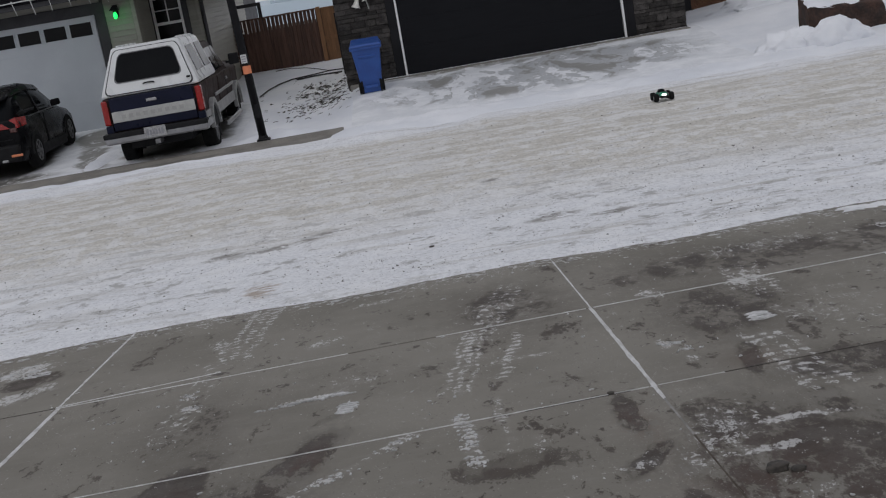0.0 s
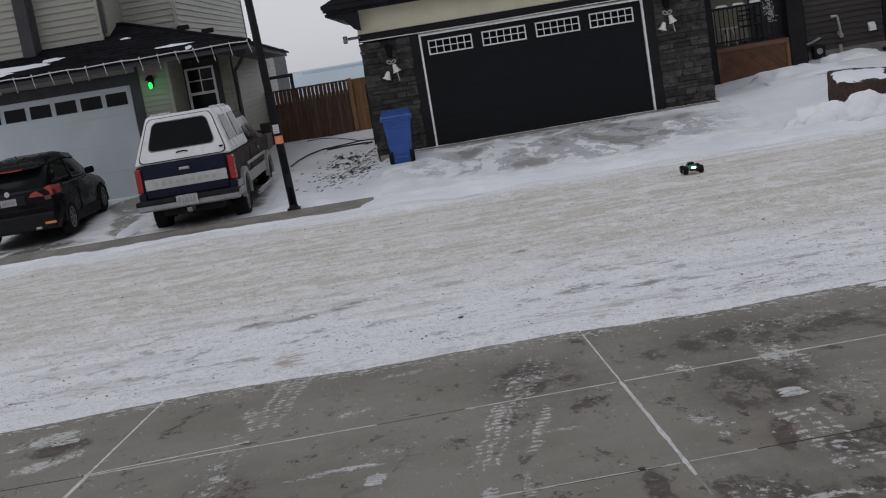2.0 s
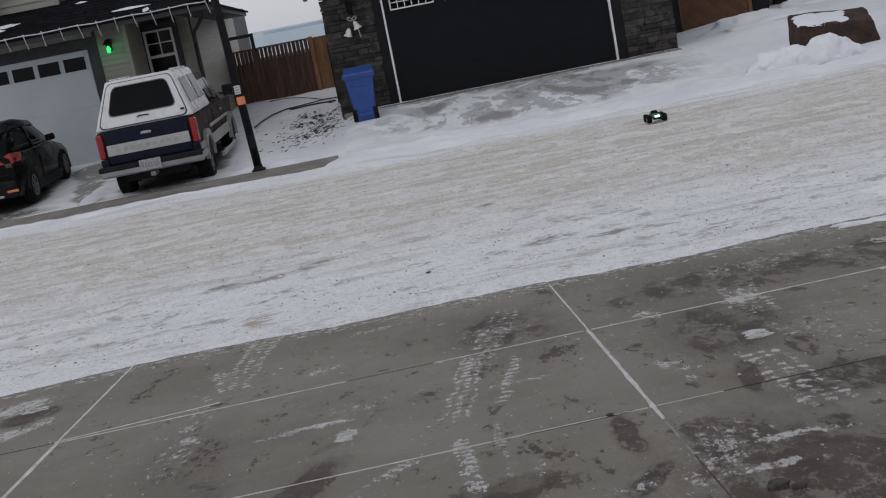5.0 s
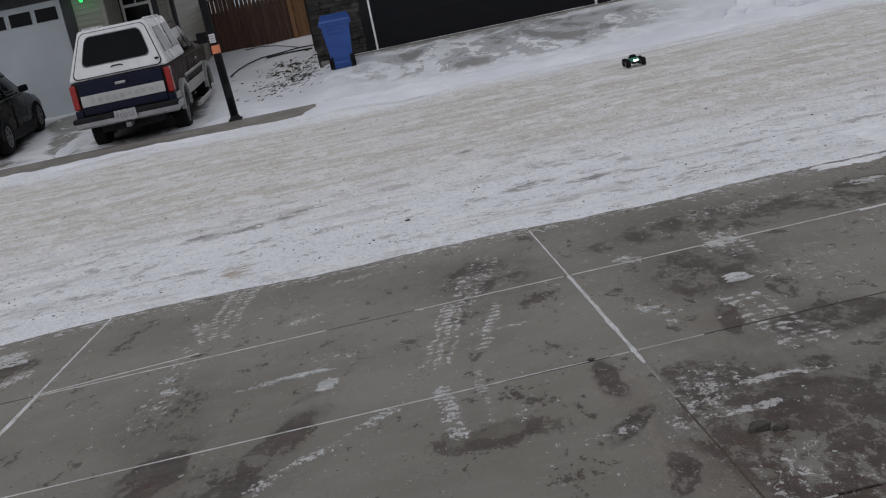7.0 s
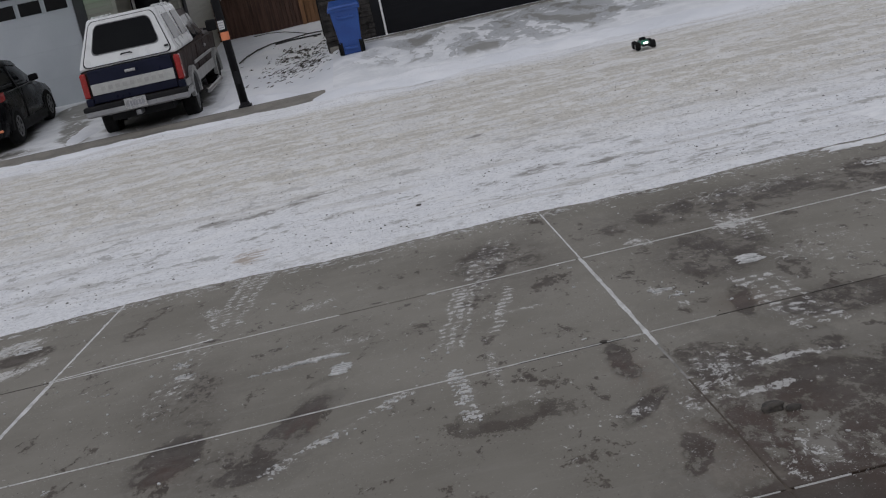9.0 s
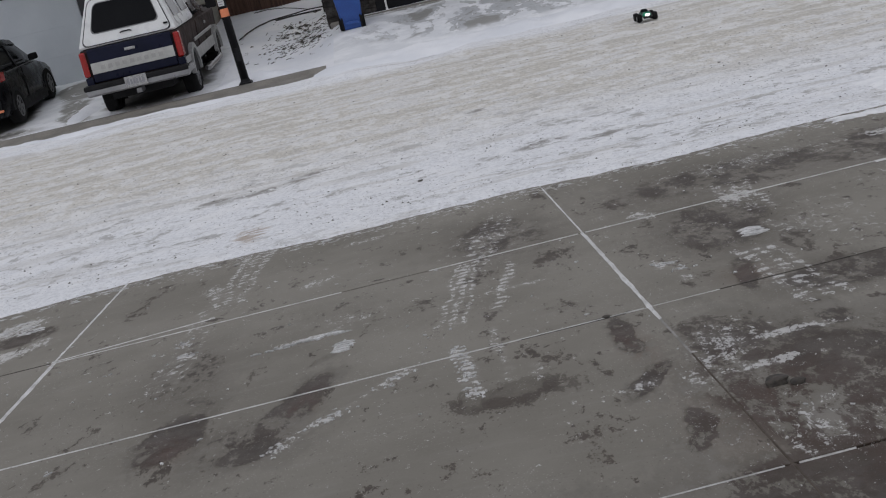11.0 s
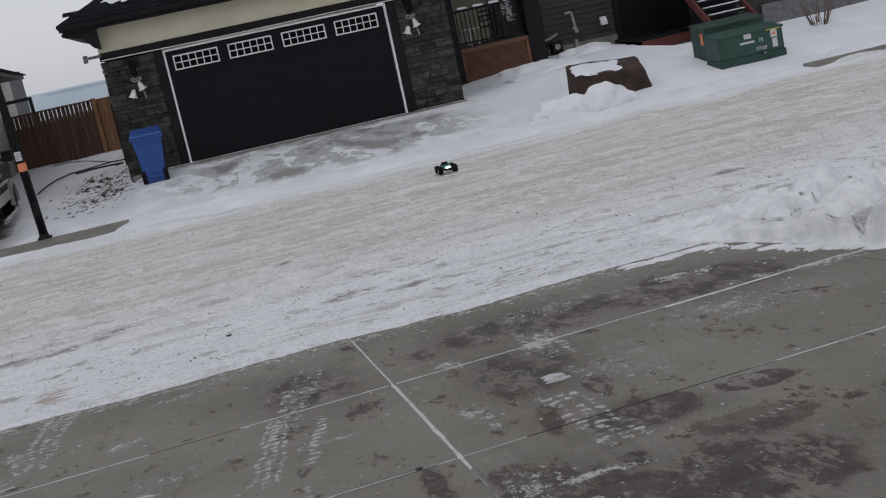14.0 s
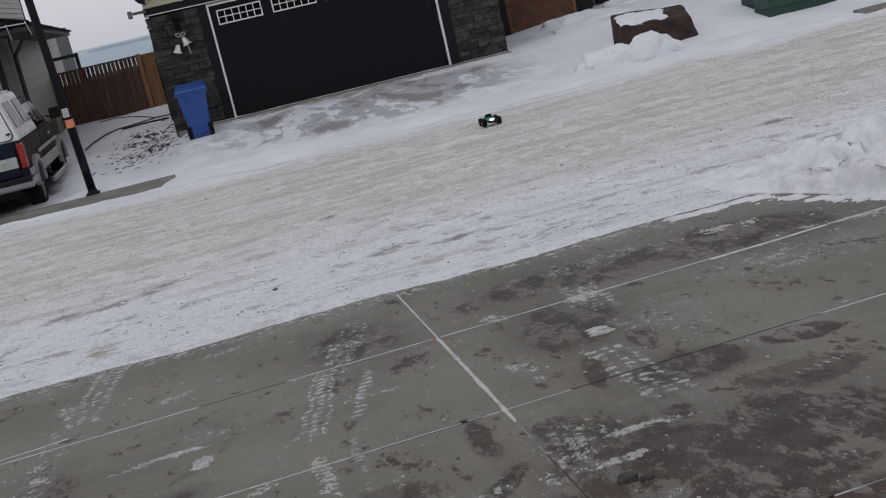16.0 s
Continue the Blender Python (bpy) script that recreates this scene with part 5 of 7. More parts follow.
green = new("green_bulb", bpy.data.lights.new("green_bulb", "POINT"))
green.data.energy, green.data.color, green.data.shadow_soft_size = 1.0, (0.05, 1.0, 0.2), 0.06
green.location = (-6.16, LY - 0.24, 2.84)

# ---- fence between the houses ----
fence = thing("fence", (-3, 36, 0.6), "weathered reddish board fence with a newer cedar gate", "fence")
for i in range(28):
    x = -5.1 + i * 0.118
    if x > -1.9:
        break
    z1 = 2.1 + 0.02 * math.sin(i * 3.7)
    slit = 0.016 + 0.012 * (0.5 + 0.5 * math.sin(i * 1.9))
    part("fence_board", box(x, x + 0.118 - slit, 36.0 + 0.008 * (i % 2), 36.02 + 0.008 * (i % 2), 0.45, z1, 0.004), FENCE_WOOD, fence)
part("backing", box(-5.1, -1.9, 36.029, 36.034, 0.45, 1.72), FENCE_WOOD, fence)
part("rail", box(-5.1, -1.9, 36.035, 36.08, 1.62, 1.72), FENCE_WOOD, fence)
part("rail", box(-5.1, -1.9, 36.035, 36.08, 0.75, 0.85), FENCE_WOOD, fence)
part("cap_rail", box(-5.1, -1.9, 35.985, 36.05, 2.07, 2.115, 0.006), FENCE_WOOD, fence)
part("post", box(-2.0, -1.88, 35.9, 36.02, 0.4, 2.14, 0.008), NEW_WOOD, fence)
gate = part("gate", box(-1.88, -1.1, 36.04, 36.06, 0.5, 2.08), NEW_WOOD, fence, "newer orange cedar gate")
for i in range(6):
    x = -1.86 + i * 0.128
    part("gate_board", box(x, x + 0.122, 36.0, 36.025, 0.5, 2.1, 0.004), NEW_WOOD, gate)
part("gate_brace", box(-1.88, -1.1, 35.97, 36.0, 1.18, 1.28, 0.004), NEW_WOOD, gate)
stake = thing("fence_post", (-1.3, 31.0, 0.4), "dark metal post standing beside the stone pier", "post")
part("post", box(-1.3, -1.24, 31, 31.06, 0.3, 2.0, 0.006), TRIM_BLACK, stake)
part("hook", tube([(-1.27, 30.98, 0.75), (-1.1, 30.9, 0.8), (-1.05, 30.9, 0.95)], 0.02, 6), TRIM_BLACK, stake)
per = thing("pergola_frame", (-4.3, 37.5, 0.6), "dark square frame standing behind the fence", "frame")
part("post", box(-3.8, -3.7, 37.5, 37.6, 0.4, 2.52), TRIM_DARK, per)
part("post", box(-5.6, -5.5, 37.5, 37.6, 0.4, 2.52), TRIM_DARK, per)
part("beam", box(-5.6, -3.7, 37.48, 37.62, 2.44, 2.54), TRIM_DARK, per)
far = thing("far_building", (-4, 62, 0.4), "distant building with a pale frosted roof", "building")
part("wall", box(-30, 4, 62.2, 75, 0.3, 1.9), SIDING, far)
part("roof", hexa([(-30, 60, 1.2), (4, 60, 1.2), (4, 70, 1.6), (-30, 70, 1.6)], [(-30, 61, 2.2), (4, 61, 2.2), (4, 69, 2.4), (-30, 69, 2.4)]), BLUE_ROOF, far, "pale blue frosted roof")
part("roof_step", box(-5.6, 3.5, 62, 68, 2.2, 2.36), BLUE_ROOF, far)

# ---- stones of the two piers ----
rs = random.Random(11)
stone_meshes = []
for k in range(6):
    bm = box(-0.5, 0.5, -0.5, 0.5, -0.5, 0.5, 0.05)
    for v in bm.verts:
        v.co += noise.noise_vector(v.co * 2.3 + Vector((k * 7.0, 0, 0))) * 0.09
    stone_meshes.append(mesh_of("stone", bm, STONE))


def pier(x0, x1, y, z0, z1, flank=None):
    z = z0
    while z < z1 - 0.03:
        h = min(rs.choice((0.075, 0.095, 0.12, 0.15)), z1 - z)
        x = x0 - 0.02
        while x < x1 - 0.04:
            w = min(rs.uniform(0.2, 0.55), x1 + 0.02 - x)
            if x1 - x - w < 0.08:
                w = x1 + 0.02 - x
            d = rs.uniform(0.08, 0.12)
            m = Matrix.Translation((x + w / 2, y + 0.06 - d / 2 + 0.03, z + h / 2)) @ Matrix.Diagonal((w - 0.004, d, h - 0.004, 1))
            piece("stone", rs.choice(stone_meshes), m, house)
            x += w
        z += h


pier(-1.08, 0.0, DY, 0.3, 2.99)
pier(5.36, 6.46, DY, 0.42, 2.99)

# ---- vehicles ----
def wheel(parent, x, y, z, r, w, side, rim_mat, name="wheel"):
    """A wheel with tyre and rim; side is the way its outer face looks along x."""
    hub = part(name, lathe([(-w * 0.42, r * 0.3), (-w * 0.4, r * 0.62), (w * 0.4, r * 0.62), (w * 0.42, r * 0.3)], (x, y, z), "x", 20), CAR_PLASTIC, parent)
    part("tyre", lathe([(-w / 2, r * 0.66), (-w / 2, r * 0.9), (-w * 0.4, r * 0.985), (-w * 0.2, r), (w * 0.2, r), (w * 0.4, r * 0.985), (w / 2, r * 0.9), (w / 2, r * 0.66), (w * 0.38, r * 0.62), (-w * 0.38, r * 0.62)], (x, y, z), "x", 32), RUBBER, hub, smooth=False)
    o = x + side * w * 0.36
    part("rim", lathe([(-0.012, r * 0.66), (0.03, r * 0.64), (0.03, r * 0.56), (-0.012, r * 0.54)] if side > 0 else [(-0.03, r * 0.56), (-0.03, r * 0.64), (0.012, r * 0.66), (0.012, r * 0.54)], (o, y, z), "x", 28), rim_mat, hub)
    for k in range(6):
        a = math.pi / 3 * k
        c, s = math.cos(a), math.sin(a)
        p = lambda u, v: (y + c * u - s * v, z + s * u + c * v)
        part("spoke", prism([p(0, -r * 0.1), p(r * 0.58, -r * 0.07), p(r * 0.58, r * 0.07), p(0, r * 0.1)], "x", min(o, o + side * 0.025), max(o, o + side * 0.025)), rim_mat, hub)
    part("hub_cap", lathe([(-0.03, r * 0.16), (0.03, r * 0.14)], (o + side * 0.01, y, z), "x", 14), rim_mat, hub)
    return hub


def plate(parent, x0, x1, y, z0, z1):
    p = part("licence_plate", box(x0, x1, y - 0.012, y, z0, z1, 0.004), PLATE, parent, "white licence plate")
    n = 6
    for k in range(n):
        w = (x1 - x0) * 0.8 / n
        a = x0 + (x1 - x0) * 0.1 + k * w
        part("plate_bar", box(a + w * 0.15, a + w * 0.85, y - 0.015, y - 0.011, z0 + (z1 - z0) * 0.25, z0 + (z1 - z0) * 0.72), INK, p)


truck = thing("pickup_truck", (-4.66, 26, 0.1), "navy and silver pickup truck with white bed cap, parked", "pickup truck")
TX0, TX1 = -5.6, -3.72
body = part("bed", frustum((TX0 + 0.05, TX1 - 0.05, 23.48, 25.95), (TX0, TX1, 23.46, 25.95), 0.72, 1.36, 0.05), MAROON, truck, "dark bed sides")
part("cab_body", frustum((TX0 + 0.05, TX1 - 0.05, 25.97, 29.25), (TX0, TX1, 25.97, 29.2), 0.62, 1.33, 0.06), MAROON, truck)
part("hood", frustum((TX0 + 0.02, TX1 - 0.02, 27.9, 29.2), (TX0 + 0.14, TX1 - 0.14, 27.8, 29.05), 1.31, 1.44, 0.05), MAROON, truck)
cab = part("cab_roof", frustum((TX0 + 0.06, TX1 - 0.06, 25.97, 28.0), (TX0 + 0.26, TX1 - 0.26, 26.05, 27.25), 1.31, 1.98, 0.06), MAROON, truck)
for s, x in ((1, TX1), (-1, TX0)):
    def slab_on(y0, y1, z0, z1, y2, y3, m, name, inset0, inset1, parent, out=0.012, lab=""):
        a, b = x - s * inset0, x - s * inset1
        bm = hexa([(a, y0, z0), (a + s * out, y0, z0), (a + s * out, y1, z0), (a, y1, z0)], [(b, y2, z1), (b + s * out, y2, z1), (b + s * out, y3, z1), (b, y3, z1)])
        return part(name, bm, m, parent, lab)
    slab_on(26.1, 27.0, 1.4, 1.86, 26.12, 26.95, GLASS, "side_window", 0.075, 0.215, cab)
    slab_on(27.08, 27.85, 1.4, 1.86, 27.03, 27.3, GLASS, "side_window", 0.075, 0.215, cab)
    part("lower_cladding", box(min(x, x + s * 0.015), max(x, x + s * 0.015), 25.1, 27.95, 0.66, 0.86, 0.006), SILVER, truck, "dirty silver lower cladding")
    part("lower_cladding", box(min(x, x + s * 0.015), max(x, x + s * 0.015), 23.5, 24.1, 0.74, 0.86, 0.006), SILVER, truck, "dirty silver lower cladding")
    part("side_moulding", box(min(x, x + s * 0.03), max(x, x + s * 0.03), 25.1, 28.0, 0.99, 1.05, 0.01), CHROME, truck)
    part("door_seam", box(min(x, x + s * 0.004), max(x, x + s * 0.004), 26.98, 27.0, 0.7, 1.34), CAR_PLASTIC, truck)
    part("door_handle", box(min(x, x + s * 0.035), max(x, x + s * 0.035), 27.02, 27.2, 1.16, 1.21, 0.01), CHROME, truck)
    part("step_bar", tube([(x + s * 0.06, 25.4, 0.44), (x + s * 0.1, 25.5, 0.42), (x + s * 0.1, 27.7, 0.42), (x + s * 0.06, 27.8, 0.44)], 0.045, 8), CHROME, truck)
    for yc in (24.55, 28.45):
        pts = [(yc + 0.52 * math.cos(math.pi * k / 12), 0.52 + 0.5 * math.sin(math.pi * k / 12)) for k in range(13)]
        pts += [(yc + 0.43 * math.cos(math.pi * k / 12), 0.5 + 0.42 * math.sin(math.pi * k / 12)) for k in range(12, -1, -1)]
        part("wheel_flare", prism(pts, "x", min(x - s * 0.03, x + s * 0.05), max(x - s * 0.03, x + s * 0.05)), SILVER, truck, "silver wheel flare")
        pts = [(yc + 0.43 * math.cos(math.pi * k / 12), 0.5 + 0.42 * math.sin(math.pi * k / 12)) for k in range(13)]
        part("wheel_well", prism(pts, "x", min(x - s * 0.25, x + s * 0.004), max(x - s * 0.25, x + s * 0.004)), CAR_PLASTIC, truck)
        wheel(truck, x - s * 0.14, yc, 0.47 + 0.045 * (yc - 24.55) / 1.5, 0.38, 0.27, s, STEEL)
    m = part("mirror_arm", box(min(x, x + s * 0.1), max(x, x + s * 0.1), 27.62, 27.68, 1.44, 1.48), CAR_PLASTIC, truck)
    part("wing_mirror", box(min(x + s * 0.08, x + s * 0.3), max(x + s * 0.08, x + s * 0.3), 27.58, 27.68, 1.4, 1.62, 0.02), CAR_PLASTIC, truck)
    # tail lamp
    part("tail_lamp", box(min(x - s * 0.1, x + s * 0.012), max(x - s * 0.1, x + s * 0.012), 23.4, 23.6, 0.9, 1.33, 0.02), TAIL_RED, truck, "tall red tail lamp")
    part("lamp_base", box(min(x - s * 0.13, x + s * 0.01), max(x - s * 0.13, x + s * 0.01), 23.405, 23.6, 0.74, 0.885, 0.01), NAVY, truck)
part("windscreen", hexa([(TX0 + 0.12, 28.0, 1.4), (TX1 - 0.12, 28.0, 1.4), (TX1 - 0.12, 28.02, 1.4), (TX0 + 0.12, 28.02, 1.4)], [(TX0 + 0.3, 27.3, 1.93), (TX1 - 0.3, 27.3, 1.93), (TX1 - 0.3, 27.34, 1.93), (TX0 + 0.3, 27.34, 1.93)]), GLASS, truck)
# fibreglass cap over the bed
cap = part("bed_cap", hexa([(TX0 - 0.01, 23.45, 1.37), (TX1 + 0.01, 23.45, 1.37), (TX1 + 0.01, 25.95, 1.37), (TX0 - 0.01, 25.95, 1.37)], [(-5.27, 23.72, 2.2), (-3.98, 23.72, 2.2), (-3.98, 25.92, 2.16), (-5.27, 25.92, 2.16)], 0.07, 3), CAP_WHITE, truck, "white fibreglass bed cap")


def on_back(u, v, out=0.0):
    """A point on the sloping rear face of the cap: u across 0 to 1, v up 0 to 1."""
    x0, x1 = TX0 - 0.01 + (-5.27 - TX0 + 0.01) * v, TX1 + 0.01 + (-3.98 - TX1 - 0.01) * v
    return Vector((x0 + (x1 - x0) * u, 23.45 + 0.27 * v - out, 1.37 + 0.83 * v + out * 0.3))


def back_panel(u0, u1, v0, v1, round_, depth, n=5):
    """A panel with rounded corners lying on the rear face."""
    out = []
    for cu, cv, a0 in ((u1 - round_, v0 + round_ * 2, -90), (u1 - round_, v1 - round_ * 2, 0), (u0 + round_, v1 - round_ * 2, 90), (u0 + round_, v0 + round_ * 2, 180)):
        for k in range(n):
            a = radians(a0 + 90 * k / (n - 1))
            out.append((cu + round_ * math.cos(a), cv + 2 * round_ * math.sin(a)))
    own = bmesh.new()
    lo = [own.verts.new(on_back(u, v, -0.01)) for u, v in out]
    hi = [own.verts.new(on_back(u, v, depth)) for u, v in out]
    own.faces.new(lo)
    own.faces.new(hi[::-1])
    for k in range(len(out)):
        own.faces.new((lo[k], lo[(k + 1) % len(out)], hi[(k + 1) % len(out)], hi[k]))
    return own


part("hatch_seal", back_panel(0.038, 0.962, 0.035, 0.945, 0.06, 0.01), TRIM_DARK, cap, "dark seal round the rear hatch")
hatch = part("hatch", back_panel(0.05, 0.95, 0.05, 0.93, 0.06, 0.018), CAP_WHITE, cap, "white rear hatch")
part("window_seal", back_panel(0.12, 0.88, 0.25, 0.86, 0.06, 0.024), STEEL, hatch)
part("hatch_window", back_panel(0.13, 0.87, 0.27, 0.84, 0.06, 0.03), GLASS, hatch, "dark tinted rear window")
part("hatch_handle", tube([on_back(0.44, 0.17, 0.02), on_back(0.46, 0.18, 0.05), on_back(0.54, 0.18, 0.05), on_back(0.56, 0.17, 0.02)], 0.012, 6), TRIM_BLACK, hatch)
part("hatch_latch", box(-3.93, -3.86, 23.43, 23.48, 1.5, 1.53), TRIM_BLACK, hatch)
for x in (-5.2, -4.05):
    part("roof_rail", tube([(x, 23.82, 2.19), (x, 23.95, 2.21), (x, 25.7, 2.18), (x, 25.8, 2.15)], 0.014, 6), CAP_WHITE, cap)
    part("rail_end", box(x - 0.02, x + 0.02, 23.79, 23.85, 2.18, 2.205, 0.006), TRIM_BLACK, cap)
for s, xb, xt in ((1, TX1 + 0.01, -3.98), (-1, TX0 - 0.01, -5.27)):
    for y0, y1 in ((23.85, 24.75), (24.95, 25.75)):
        f = lambda v: xb + (xt - xb) * v
        bm = hexa([(f(0.25) - s * 0.02, y0, 1.58), (f(0.25) + s * 0.012, y0, 1.58), (f(0.25) + s * 0.012, y1, 1.58), (f(0.25) - s * 0.02, y1, 1.58)],
                  [(f(0.82) - s * 0.02, y0 + 0.1, 2.03), (f(0.82) + s * 0.012, y0 + 0.1, 2.03), (f(0.82) + s * 0.012, y1 - 0.05, 2.03), (f(0.82) - s * 0.02, y1 - 0.05, 2.03)])
        part("cap_window", bm, GLASS, cap, "dark side window")
# tailgate, bumper and plate
gate_ = part("tailgate", box(TX0 + 0.14, TX1 - 0.14, 23.42, 23.5, 0.78, 1.36, 0.012), NAVY, truck, "navy tailgate")
strp = part("tailgate_strip", box(TX0 + 0.15, TX1 - 0.15, 23.4, 23.42, 0.93, 1.12, 0.006), STRIP, gate_, "pale strip across the tailgate")
for k in range(9):
    x = TX0 + 0.33 + k * 0.138
    part("raised_bar", box(x, x + 0.085, 23.394, 23.402, 0.99, 1.06, 0.003), STRIP_BAR, strp)
part("tailgate_handle", box(-4.76, -4.56, 23.4, 23.42, 1.21, 1.26, 0.008), CHROME, gate_)
bump = part("bumper", hexa([(TX0 - 0.03, 23.24, 0.57), (TX1 + 0.03, 23.24, 0.57), (TX1 + 0.03, 23.5, 0.57), (TX0 - 0.03, 23.5, 0.57)], [(TX0 - 0.06, 23.2, 0.73), (TX1 + 0.06, 23.2, 0.73), (TX1 + 0.06, 23.5, 0.73), (TX0 - 0.06, 23.5, 0.73)], 0.03), CHROME, truck, "dull chrome step bumper")
part("bumper_end", box(TX0 - 0.05, TX0 + 0.03, 23.3, 24.0, 0.6, 0.72, 0.02), CHROME, truck)
part("bumper_end", box(TX1 - 0.03, TX1 + 0.05, 23.3, 24.0, 0.6, 0.72, 0.02), CHROME, truck)
part("bumper_pad", box(TX0 - 0.05, TX1 + 0.05, 23.18, 23.42, 0.68, 0.765, 0.012), CAR_PLASTIC, truck, "black rubber step pad")
plate(truck, -4.87, -4.46, 23.165, 0.6, 0.79)
part("hitch", box(-4.7, -4.6, 23.15, 23.5, 0.48, 0.56, 0.01), STEEL, truck)
part("undercarriage", box(TX0 + 0.35, TX1 - 0.35, 23.6, 29, 0.42, 0.72), CAR_PLASTIC, truck)
part("axle", tube([(TX0 + 0.1, 24.55, 0.47), (TX1 - 0.1, 24.55, 0.47)], 0.06, 8), CAR_PLASTIC, truck)
part("mud_flap", box(TX1 - 0.3, TX1 - 0.02, 25.05, 25.08, 0.25, 0.75), CAR_PLASTIC, truck)
part("mud_flap", box(TX0 + 0.02, TX0 + 0.3, 25.05, 25.08, 0.25, 0.75), CAR_PLASTIC, truck)

truck.location, truck.scale = (-4.55, 25.3, 0.02), (0.98, 0.98, 1.06)

# small black crossover
suv = thing("crossover_car", (-8.1, 26, 0.15), "black compact crossover car parked before a white garage door", "car")
CX, HW = -8.08, 0.87


def loft(sections, rings):
    """sections: (y, half-widths, heights) listed from foot to top; closed over both sides."""
    own = bmesh.new()
    lines = []
    for y, prof in sections:
        left = [own.verts.new((CX - w, y, z)) for w, z in prof]
        right = [own.verts.new((CX + w, y, z)) for w, z in reversed(prof)]
        lines.append(left + right)
    for a, b in zip(lines, lines[1:]):
        n = len(a)
        for k in range(n):
            own.faces.new((a[k], a[(k + 1) % n], b[(k + 1) % n], b[k]))
    own.faces.new(lines[0][::-1])
    own.faces.new(lines[-1])
    return own


lowers = [(23.92, [(0.7, 0.45), (0.78, 0.62), (0.8, 0.9), (0.76, 1.12), (0.66, 1.2)]), (24.05, [(0.76, 0.38), (0.86, 0.6), (0.87, 0.92), (0.83, 1.15), (0.72, 1.24)]), (24.6, [(0.8, 0.36), (0.89, 0.62), (0.89, 0.95), (0.84, 1.18), (0.74, 1.26)]),
          (26.0, [(0.8, 0.36), (0.87, 0.6), (0.87, 0.92), (0.83, 1.13), (0.74, 1.22)]), (27.2, [(0.8, 0.36), (0.88, 0.6), (0.88, 0.9), (0.82, 1.08), (0.72, 1.16)]), (27.95, [(0.76, 0.38), (0.83, 0.6), (0.82, 0.86), (0.74, 1.0), (0.6, 1.06)]), (28.25, [(0.6, 0.42), (0.66, 0.6), (0.64, 0.8), (0.56, 0.9), (0.46, 0.94)])]
part("body", loft(lowers, 5), CAR_BLACK, suv, "glossy black body", smooth=True)
glassy = [(23.98, [(0.7, 1.16), (0.69, 1.2), (0.66, 1.24)]), (24.3, [(0.78, 1.18), (0.68, 1.55), (0.6, 1.66)]), (24.75, [(0.8, 1.2), (0.68, 1.6), (0.58, 1.75)]), (25.7, [(0.8, 1.2), (0.68, 1.62), (0.56, 1.79)]), (26.4, [(0.8, 1.16), (0.68, 1.56), (0.56, 1.72)]), (27.3, [(0.76, 1.1), (0.72, 1.14), (0.6, 1.17)])]
part("glasshouse", loft(glassy, 3), GLASS, suv, "dark tinted windows", smooth=True)
roof_l = [(24.12, [(0.64, 1.6), (0.62, 1.63), (0.5, 1.66)]), (24.4, [(0.66, 1.63), (0.62, 1.69), (0.5, 1.73)]), (24.9, [(0.67, 1.65), (0.6, 1.75), (0.48, 1.8)]), (25.7, [(0.67, 1.67), (0.59, 1.79), (0.46, 1.83)]), (26.4, [(0.67, 1.6), (0.59, 1.71), (0.46, 1.75)])]
part("roof", loft(roof_l, 3), CAR_BLACK, suv, smooth=True)
part("spoiler", hexa([(CX - 0.6, 24.05, 1.6), (CX + 0.6, 24.05, 1.6), (CX + 0.62, 24.4, 1.62), (CX - 0.62, 24.4, 1.62)], [(CX - 0.58, 24.06, 1.64), (CX + 0.58, 24.06, 1.64), (CX + 0.6, 24.4, 1.71), (CX - 0.6, 24.4, 1.71)], 0.015), CAR_BLACK, suv)
part("high_brake_lamp", box(CX - 0.3, CX + 0.3, 24.035, 24.06, 1.605, 1.63), TAIL_RED, suv)
part("hatch_line", box(CX - 0.68, CX + 0.68, 23.9, 23.93, 0.83, 0.845), CAR_PLASTIC, suv)
part("rear_bumper", frustum((CX - 0.74, CX + 0.74, 23.86, 24.1), (CX - 0.8, CX + 0.8, 23.84, 24.1), 0.4, 0.74, 0.05), CAR_PLASTIC, suv)
part("plate_recess", box(CX - 0.34, CX + 0.3, 23.885, 23.93, 0.92, 1.12, 0.015), CAR_PLASTIC, suv)
plate(suv, CX - 0.2, CX + 0.12, 23.88, 0.95, 1.09)
part("emblem", lathe([(0, 0.055), (0.015, 0.05)], (CX - 0.04, 23.89, 1.19), "y", 16), CHROME, suv)
